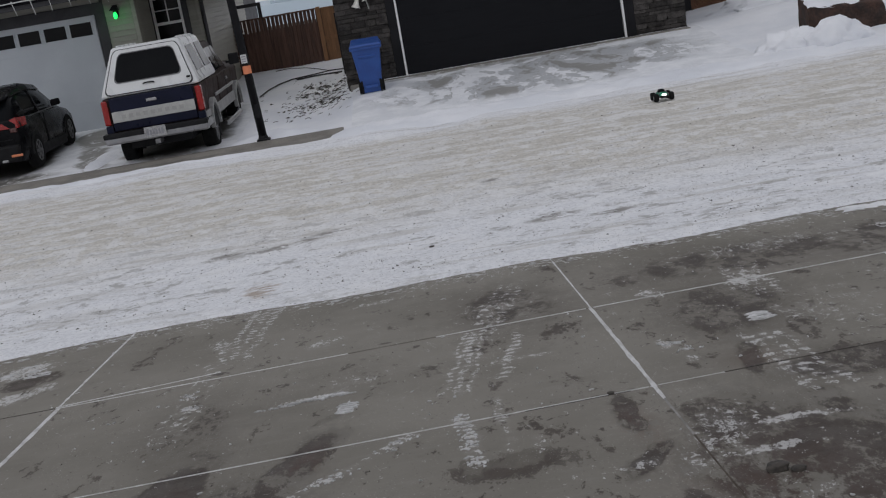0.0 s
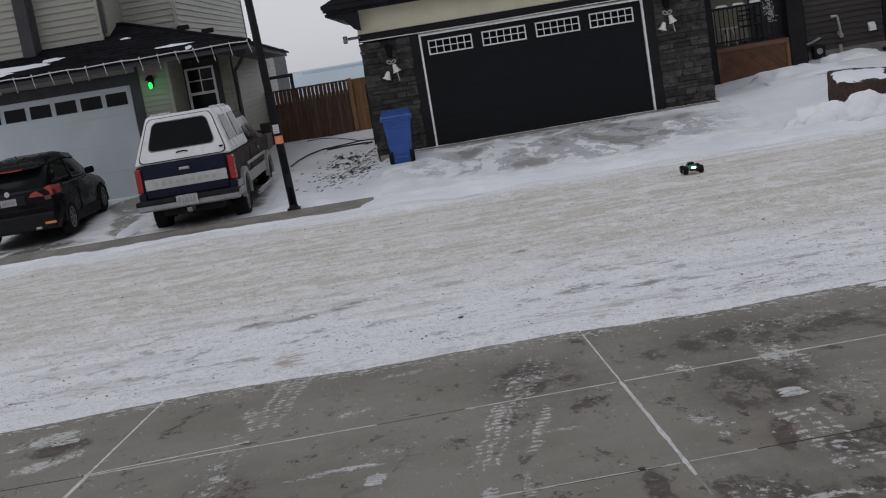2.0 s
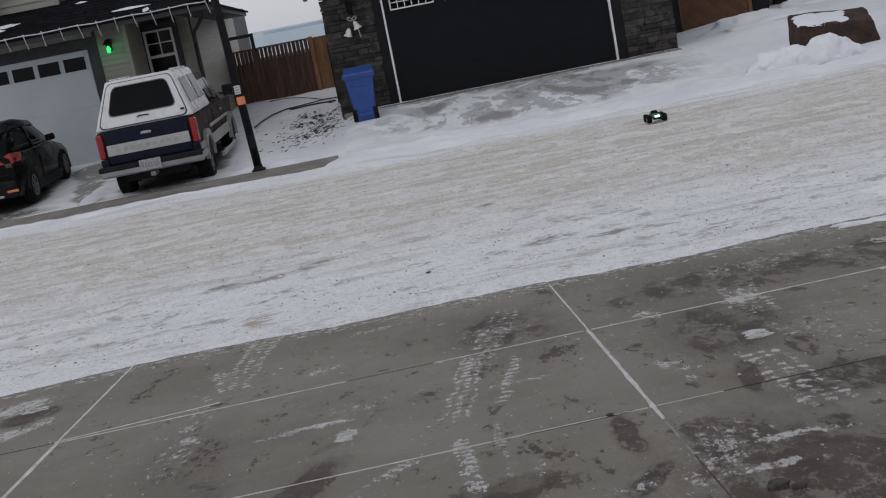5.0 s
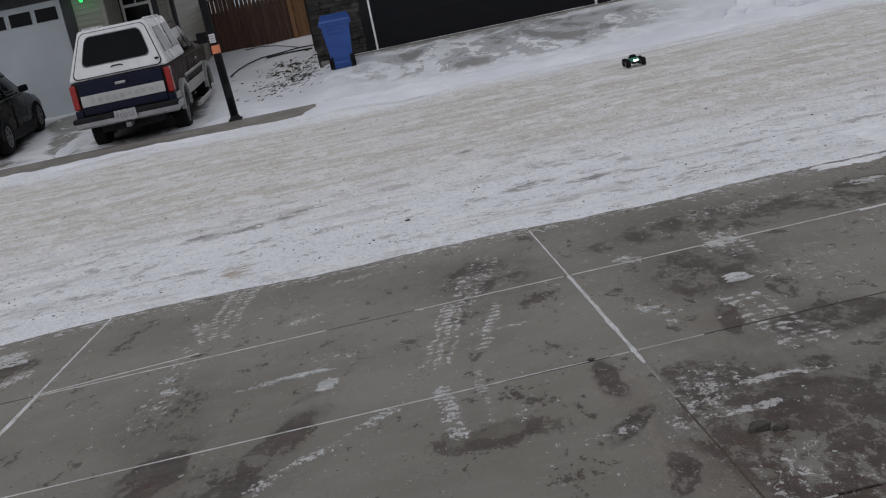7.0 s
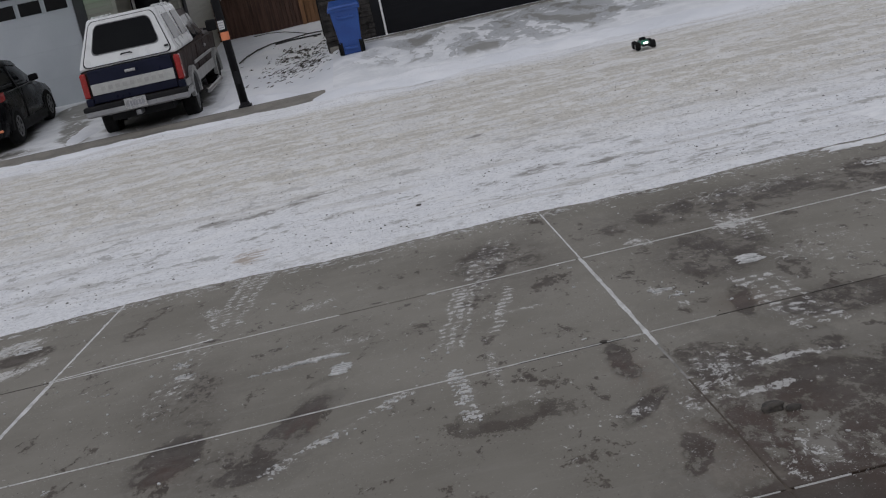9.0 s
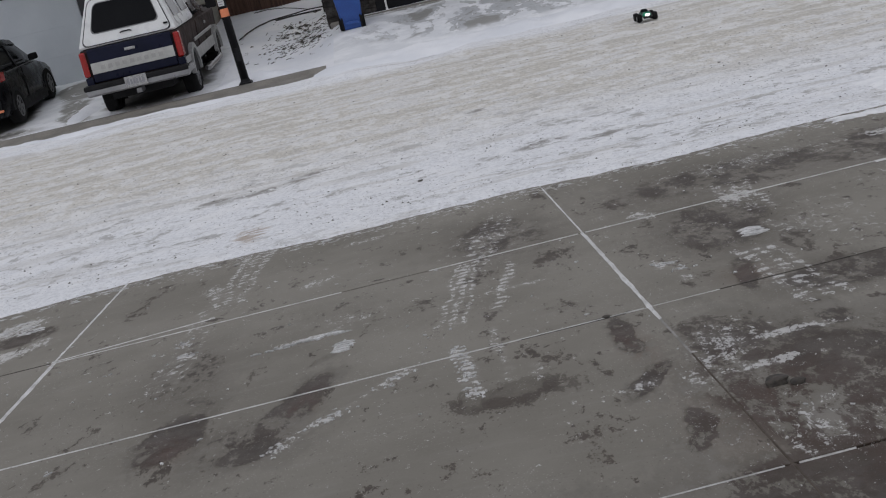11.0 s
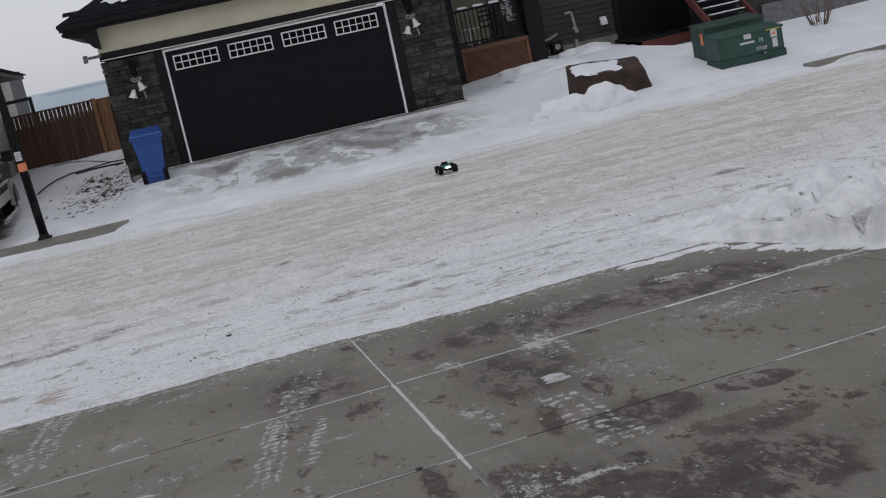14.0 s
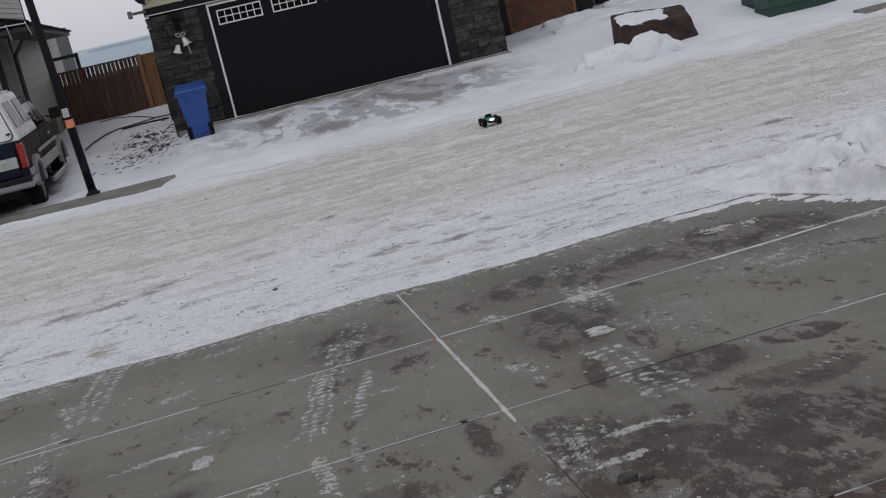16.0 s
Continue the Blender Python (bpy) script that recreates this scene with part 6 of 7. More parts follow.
for s in (-1, 1):
    x = CX + s * 0.66
    part("tail_lamp", hexa([(CX + s * 0.36, 23.88, 1.06), (CX + s * 0.83, 23.94, 1.04), (CX + s * 0.885, 24.35, 1.06), (CX + s * 0.5, 24.2, 1.06)], [(CX + s * 0.42, 23.9, 1.14), (CX + s * 0.8, 23.97, 1.25), (CX + s * 0.86, 24.45, 1.22), (CX + s * 0.5, 24.2, 1.16)], 0.01), TAIL_RED, suv, "swept red tail lamp")
    part("lamp_lens", box(min(CX + s * 0.66, CX + s * 0.8), max(CX + s * 0.66, CX + s * 0.8), 23.885, 24.0, 0.97, 1.055, 0.015), DARK_LENS, suv, "dark reversing lamp")
    part("reflector", box(min(CX + s * 0.6, CX + s * 0.82), max(CX + s * 0.6, CX + s * 0.82), 23.835, 23.87, 0.5, 0.55, 0.01), ORANGE, suv, "red reflector in the bumper")
    part("exhaust_trim", box(min(CX + s * 0.4, CX + s * 0.52), max(CX + s * 0.4, CX + s * 0.52), 23.83, 23.9, 0.42, 0.47, 0.01), CHROME, suv) if s > 0 else None
    part("wing_mirror", hexa([(CX + s * 0.86, 26.35, 1.2), (CX + s * 1.06, 26.38, 1.22), (CX + s * 1.04, 26.52, 1.22), (CX + s * 0.86, 26.55, 1.2)], [(CX + s * 0.86, 26.35, 1.34), (CX + s * 1.05, 26.38, 1.36), (CX + s * 1.03, 26.5, 1.35), (CX + s * 0.86, 26.52, 1.34)], 0.03), CAR_BLACK, suv)
    part("side_cladding", box(min(CX + s * 0.84, CX + s * 0.905), max(CX + s * 0.84, CX + s * 0.905), 25.0, 26.9, 0.36, 0.56, 0.02), CAR_PLASTIC, suv)
    part("pillar", hexa([(CX + s * 0.8, 25.55, 1.2), (CX + s * 0.81, 25.55, 1.2), (CX + s * 0.81, 25.65, 1.2), (CX + s * 0.8, 25.65, 1.2)], [(CX + s * 0.67, 25.5, 1.66), (CX + s * 0.69, 25.5, 1.66), (CX + s * 0.69, 25.58, 1.66), (CX + s * 0.67, 25.58, 1.66)]), CAR_BLACK, suv)
    part("door_seam", box(min(CX + s * 0.87, CX + s * 0.893), max(CX + s * 0.87, CX + s * 0.893), 25.6, 25.615, 0.56, 1.15), CAR_PLASTIC, suv)
    part("chrome_strip", box(min(CX + s * 0.82, CX + s * 0.845), max(CX + s * 0.82, CX + s * 0.845), 24.7, 26.6, 1.175, 1.19), STEEL, suv)
    for yc in (24.72, 27.3):
        pts = [(yc + 0.43 * math.cos(math.pi * k / 14), 0.46 + 0.42 * math.sin(math.pi * k / 14)) for k in range(15)]
        part("wheel_arch", prism(pts, "x", min(CX + s * 0.7, CX + s * 0.9), max(CX + s * 0.7, CX + s * 0.9)), CAR_PLASTIC, suv)
        wheel(suv, CX + s * 0.8, yc, 0.485 + 0.04 * (yc - 24.7), 0.335, 0.22, s, STEEL)
part("aerial", tube([(CX + 0.1, 24.5, 1.74), (CX + 0.16, 24.28, 1.9)], 0.008, 5), TRIM_BLACK, suv)

suv.location.x -= 0.17

# ---- street furniture ----
PX, PY0 = -2.66, 22.75
post = thing("lamp_post", (PX, PY0, 0.12), "black street lamp post with stickers, standing in snow", "lamp post")
lean = lambda z: PX - 0.034 * (z - 0.15)
part("shaft", tube([(PX, PY0, 0.1), (lean(7.5), PY0, 7.5)], 0.078, 16, None, 0.066), POLE_BLACK, post, smooth=True)
part("base_plate", box(PX - 0.12, PX + 0.12, PY0 - 0.11, PY0 + 0.11, 0.1, 0.155, 0.01), POLE_BLACK, post)
part("base_collar", lathe([(0, 0.095), (0.03, 0.09), (0.06, 0.08)], (PX, PY0, 0.15), "z", 16), POLE_BLACK, post)
part("hand_hole", box(PX - 0.045, PX + 0.035, PY0 - 0.084, PY0 - 0.07, 0.55, 0.8, 0.006), POLE_BLACK, post)
part("sticker", box(lean(1.66) - 0.06, lean(1.66) + 0.05, PY0 - 0.088, PY0 - 0.074, 1.58, 1.74, 0.003), PAPER, post, "white notice sticker")
part("sticker", lathe([(0, 0.079), (0.15, 0.079)], (lean(1.45), PY0, 1.38), "z", 16), ORANGE, post, "orange warning band")
for k in range(3):
    part("print_bar", box(lean(1.66) - 0.048, lean(1.66) + 0.035, PY0 - 0.092, PY0 - 0.087, 1.605 + k * 0.045, 1.62 + k * 0.045), INK, post)

cart = thing("wheeled_bin", (-0.58, 26.25, 0.4), "blue plastic wheeled recycling cart against a stone pier", "bin")
part("tub", frustum((-0.78, -0.38, 26.0, 26.45), (-0.88, -0.28, 25.92, 26.55), 0.4, 1.33, 0.04), BLUE_BIN, cart, smooth=False)
part("rim", frustum((-0.91, -0.25, 25.89, 26.58), (-0.91, -0.25, 25.89, 26.58), 1.28, 1.34, 0.015), BLUE_BIN, cart)
part("lid", hexa([(-0.92, 25.87, 1.34), (-0.24, 25.87, 1.34), (-0.24, 26.6, 1.34), (-0.92, 26.6, 1.34)], [(-0.88, 25.9, 1.39), (-0.28, 25.9, 1.39), (-0.3, 26.58, 1.48), (-0.86, 26.58, 1.48)], 0.02), BLUE_BIN, cart)
part("front_rib", box(-0.72, -0.44, 25.93, 25.98, 0.5, 0.56, 0.01), BLUE_BIN, cart)
part("front_rib", box(-0.76, -0.4, 25.9, 25.95, 1.12, 1.17, 0.01), BLUE_BIN, cart)
for x in (-0.81, -0.35):
    part("wheel", lathe([(-0.035, 0.09), (-0.03, 0.125), (0.03, 0.125), (0.035, 0.09)], (x, 26.06, 0.525), "x", 20), RUBBER, cart)
part("axle", tube([(-0.83, 26.06, 0.525), (-0.33, 26.06, 0.525)], 0.018, 8), STEEL, cart)
part("wheel_recess", box(-0.79, -0.75, 25.965, 26.1, 0.4, 0.66, 0.01), CAR_PLASTIC, cart, "dark wheel recess")
part("wheel_recess", box(-0.41, -0.37, 25.965, 26.1, 0.4, 0.66, 0.01), CAR_PLASTIC, cart, "dark wheel recess")
part("handle", tube([(-0.8, 26.62, 1.36), (-0.36, 26.62, 1.36)], 0.02, 8), BLUE_BIN, cart)

cart.location = (-0.555, 25.85, 0.385)
cart.scale = (1.02, 1, 1.03)


def cabinet(x0, x1, y0, y1, z0, z1, mat_, label, slope=0.08):
    c = thing("utility_cabinet", ((x0 + x1) / 2, y0, z0), label, "utility box")
    part("plinth", box(x0 - 0.02, x1 + 0.02, y0 - 0.02, y1, z0, z0 + 0.2, 0.01), GREEN_DARK, c)
    part("cabinet_body", hexa([(x0, y0, z0 + 0.2), (x1, y0, z0 + 0.2), (x1, y1, z0 + 0.2), (x0, y1, z0 + 0.2)], [(x0, y0, z1), (x1, y0, z1), (x1, y1, z1 + slope), (x0, y1, z1 + slope)], 0.02), mat_, c)
    part("lid", hexa([(x0 - 0.02, y0 - 0.03, z1 - 0.02), (x1 + 0.02, y0 - 0.03, z1 - 0.02), (x1 + 0.02, y1, z1 + slope - 0.02), (x0 - 0.02, y1, z1 + slope - 0.02)], [(x0 - 0.02, y0 - 0.03, z1 + 0.02), (x1 + 0.02, y0 - 0.03, z1 + 0.02), (x1 + 0.02, y1, z1 + slope + 0.02), (x0 - 0.02, y1, z1 + slope + 0.02)], 0.008), mat_, c)
    return c


def lettering(text, x, y, z, size, parent, material):
    cu = bpy.data.curves.new("lettering", "FONT")
    cu.body, cu.size, cu.extrude = text, size, 0.002
    tmp = bpy.data.objects.new("lettering", cu)
    scene.collection.objects.link(tmp)
    me = bpy.data.meshes.new_from_object(tmp.evaluated_get(bpy.context.evaluated_depsgraph_get()))
    bpy.data.objects.remove(tmp)
    me.materials.clear()
    me.materials.append(material)
    return piece("lettering", me, pose(x, y, z, 90), parent)


c2 = cabinet(11.2, 12.6, 24.1, 24.8, 0.22, 1.04, GREEN_DARK, "taller dark green utility cabinet in snow")
part("sticker", box(11.19, 11.197, 24.2, 24.32, 0.7, 0.95), ORANGE, c2, "faded orange sticker")
c1 = cabinet(11.05, 12.5, 23.2, 23.85, 0.18, 0.84, GREEN_BOX, "green transformer cabinet with white lettering in snow")
part("sticker", box(11.62, 11.78, 23.185, 23.198, 0.72, 0.82), PAPER, c1, "white label")
part("sticker", box(11.52, 11.84, 23.185, 23.198, 0.62, 0.665), PAPER, c1, "white label")
part("sticker", box(12.22, 12.36, 23.185, 23.198, 0.64, 0.8), PAPER, c1, "white warning label")
part("warning_cross", box(12.26, 12.32, 23.18, 23.186, 0.69, 0.75), ORANGE, c1, "red warning mark")
part("sticker", box(12.24, 12.35, 23.185, 23.198, 0.44, 0.62), PAPER, c1, "pale warning label")
part("sticker", box(12.12, 12.44, 23.175, 23.185, 0.8, 0.845), YELLOW, c1, "yellow strip")
lettering("75", 11.93, 23.19, 0.6, 0.12, c1, PAPER)
lettering("07/09", 11.86, 23.19, 0.44, 0.11, c1, PAPER)
part("latch", box(12.0, 12.06, 23.14, 23.2, 0.34, 0.4, 0.01), STEEL, c1)

# boulder and shrub
BOULDER = [(7.9, 23.15, 0.78), (9.38, 23.2, 0.64), (9.52, 23.9, 0.86), (7.98, 23.9, 0.98)]


def boulder_top(u, v):
    a, b, c, d = (Vector(p) for p in BOULDER)
    return a.lerp(b, u).lerp(d.lerp(c, u), v)


bm = hexa([(7.88, 23.05, 0.0), (9.5, 23.12, 0.0), (9.6, 23.95, 0.0), (7.92, 23.95, 0.0)], BOULDER, 0.05)
bmesh.ops.subdivide_edges(bm, edges=bm.edges[:], cuts=7, use_grid_fill=True)
for v in bm.verts:
    v.co += noise.noise_vector(v.co * 1.6) * 0.03 + noise.noise_vector(v.co * 5) * 0.022 + noise.noise_vector(v.co * 13) * 0.01
boulder = thing("boulder", (8.7, 23.5, 0.1), "rectangular brown sandstone boulder topped with snow", "boulder")
part("rock", bm, ROCK, boulder)
bm = bmesh.new()
rows = []
for j in range(15):
    line = []
    for i in range(31):
        u, v = i / 30, j / 14
        edge = min(u - 0.02, 0.7 - u, v * 0.5 - 0.02, (0.84 - v) * 0.7)
        edge += 0.07 * noise.noise((u * 6, v * 4, 3)) + 0.03 * noise.noise((u * 17, v * 9, 5))
        p = boulder_top(u, v)
        line.append(bm.verts.new((p.x, p.y, p.z - 0.045 + 0.075 * smooth01(-0.06, 0.06, edge))))
    rows.append(line)
for p, q in zip(rows, rows[1:]):
    for i in range(30):
        bm.faces.new((p[i], p[i + 1], q[i + 1], q[i]))
part("snow_cap", bm, SNOW, boulder, "thin snow on the boulder", smooth=True)

rg = random.Random(21)
shrub = thing("shrub", (14.6, 25.4, 0.3), "leafless brown shrub of thin twigs in snow", "shrub")
for k in range(34):
    a, l = rg.uniform(0, 6.28), rg.uniform(0.5, 1.1)
    x, y, z = 14.6 + 0.08 * math.cos(a), 25.4 + 0.08 * math.sin(a), 0.25
    pts = [(x, y, z)]
    for j in range(4):
        x += math.cos(a) * l * 0.09 + rg.gauss(0, 0.02)
        y += math.sin(a) * l * 0.09 + rg.gauss(0, 0.02)
        z += l * 0.24
        pts.append((x, y, z))
    part("twig", tube(pts, 0.011, 5, None, 0.004), TWIG, shrub)

# hose and litter of dead stalks between the houses
hose = thing("cable", (-1.8, 28, 0.35), "black cable lying across the snow", "cable")
for line, r in (([(-3.35, 29.6), (-3.25, 30.6), (-3.05, 31.6), (-2.75, 32.3), (-2.2, 32.6), (-1.75, 32.9), (-1.35, 32.5)], 0.017), ([(-3.4, 35.2), (-3.0, 35.3), (-2.5, 34.7), (-2.1, 33.8), (-1.8, 33.0)], 0.012), ([(-2.6, 32.0), (-2.2, 32.2), (-1.8, 32.2), (-1.4, 31.9)], 0.022)):
    part("cord", tube([(x, y, lot_z(x, y) + 0.03) for x, y in line], r, 6), CABLE, hose)
bm = bmesh.new()
for k in range(700):
    x, y = -1.75 + rg.gauss(0, 0.48), 28.4 + rg.gauss(0, 1.5)
    if (x > -1.15 and y > 26.4) or y < 25.4 or noise.noise((x * 2.2, y * 1.1, 3)) + 0.4 * noise.noise((x * 7, y * 5, 1)) < 0.08:
        continue
    r, n, a = 0.006 + 0.036 * rg.random() ** 2, 7, rg.uniform(-0.3, 0.3)
    rim = [bm.verts.new((x + r * 1.7 * rg.uniform(0.6, 1.2) * math.cos(a + 6.283 * m / n), y + r * 2.0 * rg.uniform(0.6, 1.2) * math.sin(6.283 * m / n), lot_z(x, y) + 0.012)) for m in range(n)]
    peak = bm.verts.new((x, y, lot_z(x, y) + 0.02 + 0.5 * r))
    for m in range(n):
        bm.faces.new((rim[m], rim[(m + 1) % n], peak))
for k in range(300):
    x, y = -1.75 + rg.gauss(0, 0.5), 27.6 + rg.gauss(0, 1.4)
    if (x > -1.12 and y > 26.6) or y < 25.0:
        continue
    z, a, l = lot_z(x, y) + 0.01, rg.uniform(-0.7, 0.7), rg.uniform(0.02, 0.12)
    tube([(x, y, z), (x + l * math.cos(a), y + l * math.sin(a), z + rg.uniform(0.0, 0.04))], rg.uniform(0.003, 0.008), 4, bm)
tagged(part("dead_stalks", bm, DIRT), "dark dead stalks and mulch poking through snow", "plants", kind="stuff")

# ---- remote-controlled toy truck ----
toy = thing("toy_truck", (4.12, 19.3, 0.05), "green and black remote-controlled toy truck with white light", "toy car")
tx, ty, tz = 4.12, 19.3, road_z(19.3) + 0.01
for sx in (-1, 1):
    for sy in (-1, 1):
        w = part("wheel", lathe([(-0.05, 0.05), (-0.05, 0.078), (-0.03, 0.09), (0.03, 0.09), (0.05, 0.078), (0.05, 0.05)], (tx + sx * 0.17, ty + sy * 0.16, tz + 0.09), "x", 18), RUBBER, toy)
        part("hub", lathe([(-0.008, 0.045), (0.008, 0.04)], (tx + sx * 0.222, ty + sy * 0.16, tz + 0.09), "x", 12), STEEL, w)
    part("shock", tube([(tx + sx * 0.14, ty - 0.15, tz + 0.1), (tx + sx * 0.07, ty - 0.12, tz + 0.19)], 0.012, 6), STEEL, toy)
    part("shock", tube([(tx + sx * 0.14, ty + 0.15, tz + 0.1), (tx + sx * 0.07, ty + 0.12, tz + 0.19)], 0.012, 6), STEEL, toy)
part("chassis", box(tx - 0.07, tx + 0.07, ty - 0.2, ty + 0.2, tz + 0.08, tz + 0.12, 0.012), CAR_PLASTIC, toy)
part("axle", tube([(tx - 0.17, ty - 0.16, tz + 0.09), (tx + 0.17, ty - 0.16, tz + 0.09)], 0.01, 6), STEEL, toy)
part("axle", tube([(tx - 0.17, ty + 0.16, tz + 0.09), (tx + 0.17, ty + 0.16, tz + 0.09)], 0.01, 6), STEEL, toy)
part("shell", frustum((tx - 0.1, tx + 0.1, ty - 0.22, ty + 0.2), (tx - 0.07, tx + 0.07, ty - 0.14, ty + 0.14), tz + 0.12, tz + 0.19, 0.02), TOY_GREEN, toy)
part("cabin", frustum((tx - 0.08, tx + 0.08, ty - 0.06, ty + 0.12), (tx - 0.055, tx + 0.055, ty - 0.01, ty + 0.09), tz + 0.185, tz + 0.245, 0.012), GLASS, toy)
part("light_bar", box(tx - 0.05, tx + 0.05, ty - 0.245, ty - 0.222, tz + 0.125, tz + 0.165, 0.006), LED, toy, "bright white light")
part("bumper", box(tx - 0.09, tx + 0.09, ty - 0.25, ty - 0.2, tz + 0.07, tz + 0.1, 0.01), CAR_PLASTIC, toy)
toy.scale = (0.72, 0.72, 0.72)

# ---- the near driveway: slabs, joints and trodden snow ----
drive = thing("driveway", (0, 5, 0.5), "stained grey concrete driveway with snow-filled joints", "driveway", kind="structure")
COLS = (-13.4, -9.8, -6.19, -2.58, 1.03, 4.64, 8.25, 11.9)
ROWS = (-2.8, -0.66, 1.5, 3.68, 5.85, 7.93, 10.65)
SLANT = 0.053
slant = lambda x: SLANT * (x - 1.03)
slab_meshes = {}
# Out-of-view wall, added to block part of the sky over the near slabs.
tagged(part("wall_behind", box(-6.5, 10.5, -3.3, -3.0, 0.3, 6.3), SIDING), "unseen plain beige wall added to shade the near driveway", "wall", kind="structure")
for i, (x0, x1) in enumerate(zip(COLS, COLS[1:])):
    for j, (y0, y1) in enumerate(zip(ROWS, ROWS[1:])):
        key = (round(x1 - x0, 2), round(y1 - y0, 2))
        if key not in slab_meshes:
            w, h = (x1 - x0) / 2 - 0.003, (y1 - y0) / 2 - 0.003
            e = SLANT * w
            slab_meshes[key] = mesh_of("slab", hexa([(-w, -h - e, -0.12), (w, -h + e, -0.12), (w, h + e, -0.12), (-w, h - e, -0.12)], [(-w, -h - e, 0), (w, -h + e, 0), (w, h + e, 0), (-w, h - e, 0)], 0.004), SLAB)
        cx = (x0 + x1) / 2
        cy = (y0 + y1) / 2 + slant(cx)
        tilt = Matrix.Rotation(-math.atan(SLOPE), 4, "X")
        lift = 0.002 * math.sin(i * 5.1 + j * 2.3)
        piece("slab", slab_meshes[key], Matrix.Translation((cx, cy, drive_z(cy) + lift)) @ tilt, drive)


def strip(points, width, lift, broken, seed):
    """Snow lying in a joint, its width wavering, with gaps where broken is above 0."""
    bm = bmesh.new()
    (xa, ya), (xb, yb) = points
    length = math.hypot(xb - xa, yb - ya)
    n = max(2, int(length / 0.04))
    ux, uy = (xb - xa) / length, (yb - ya) / length
    prev = None
    for k in range(n + 1):
        s = length * k / n
        x, y = xa + ux * s, ya + uy * s
        w = width * (0.8 + 0.45 * noise.noise((s * 3.0, seed, 0)) + 0.35 * noise.noise((s * 14, seed, 1)))
        hole = noise.noise((s * 1.1, seed, 7)) < broken - 0.5
        if hole or w < 0.003:
            prev = None
            continue
        o = 0.006 * noise.noise((s * 5, seed, 3))
        a = bm.verts.new((x - uy * (w / 2 + o), y + ux * (w / 2 + o), drive_z(y + ux * w / 2) - 0.004))
        m = bm.verts.new((x, y, drive_z(y) + lift))
        b = bm.verts.new((x + uy * (w / 2 - o), y - ux * (w / 2 - o), drive_z(y - ux * w / 2) - 0.004))
        if prev:
            bm.faces.new((prev[0], prev[1], m, a))
            bm.faces.new((prev[1], prev[2], b, m))
        prev = (a, m, b)
    return bm


part("joint_snow", strip([(1.03, 5.6), (1.03, 10.0)], 0.042, 0.005, -0.2, 1.0), JOINT_SNOW, drive)
part("joint_snow", strip([(1.03, 5.0), (1.03, 5.65)], 0.05, 0.0015, -1.0, 2.0), SMEAR, drive)
part("joint_seal", strip([(1.03, 2.0), (1.03, 5.1)], 0.03, 0.0012, -1.0, 8.0), OLD_DIRT, drive, "mud-filled joint")
part("joint_snow", strip([(-2.6, 3.0), (-2.57, 10.1)], 0.06, 0.006, -0.2, 3.0), JOINT_SNOW, drive)
across = lambda xa, xb, y, da=0.0, db=0.0: [(xa, y + da + slant(xa)), (xb, y + db + slant(xb))]
for y, seed, w in ((7.93, 4.0, 0.013), (5.85, 5.0, 0.016), (3.68, 6.0, 0.015)):
    part("joint_snow", strip(across(-2.6, 1.0, y), w, 0.003, 0.12, seed), JOINT_SNOW, drive)
    part("joint_snow", strip(across(-6.2, -2.6, y), w * 0.8, 0.003, 0.5, seed + 5), JOINT_SNOW, drive)
part("joint_snow", strip(across(1.05, 8.2, 7.93), 0.011, 0.003, 0.2, 13.0), JOINT_SNOW, drive)
part("joint_snow", strip(across(1.05, 8.2, 3.68), 0.012, 0.003, 0.36, 15.0), JOINT_SNOW, drive)
part("joint_snow", strip(across(1.05, 1.5, 5.85), 0.016, 0.003, -1.0, 14.0), JOINT_SNOW, drive)
part("joint_snow", strip(across(2.75, 8.2, 5.85), 0.026, 0.004, 0.05, 47.0), JOINT_SNOW, drive)
part("joint_snow", strip(across(-2.6, -1.55, 7.95, 0.0, 0.13), 0.05, 0.006, 0.1, 31.0), JOINT_SNOW, drive)
part("joint_seal", strip(across(1.4, 2.9, 5.85), 0.03, 0.0035, -1.0, 41.0), DIRT, drive, "dark open joint between slabs")
part("joint_seal", strip(across(0.7, 0.82, 5.855), 0.036, 0.004, -1.0, 43.0), DIRT, drive)
part("joint_seal", strip(across(-3.3, -2.6, 7.93), 0.03, 0.0035, -1.0, 44.0), DIRT, drive)
part("joint_seal", strip(across(0.35, 0.9, 5.835), 0.01, 0.0025, -1.0, 46.0), DIRT, drive)
part("joint_snow", strip(across(3.1, 4.6, 7.9, 0.0, 0.06), 0.06, 0.006, 0.15, 45.0), JOINT_SNOW, drive)
part("joint_gap", box(-13, 11.5, -2.5, 10.3, 0.0, 0.001), SLAB, drive)
for v in drive.children[-1].data.vertices:
    v.co.z = drive_z(v.co.y + 5) - 0.0035 - 0.5

rng = random.Random(5)


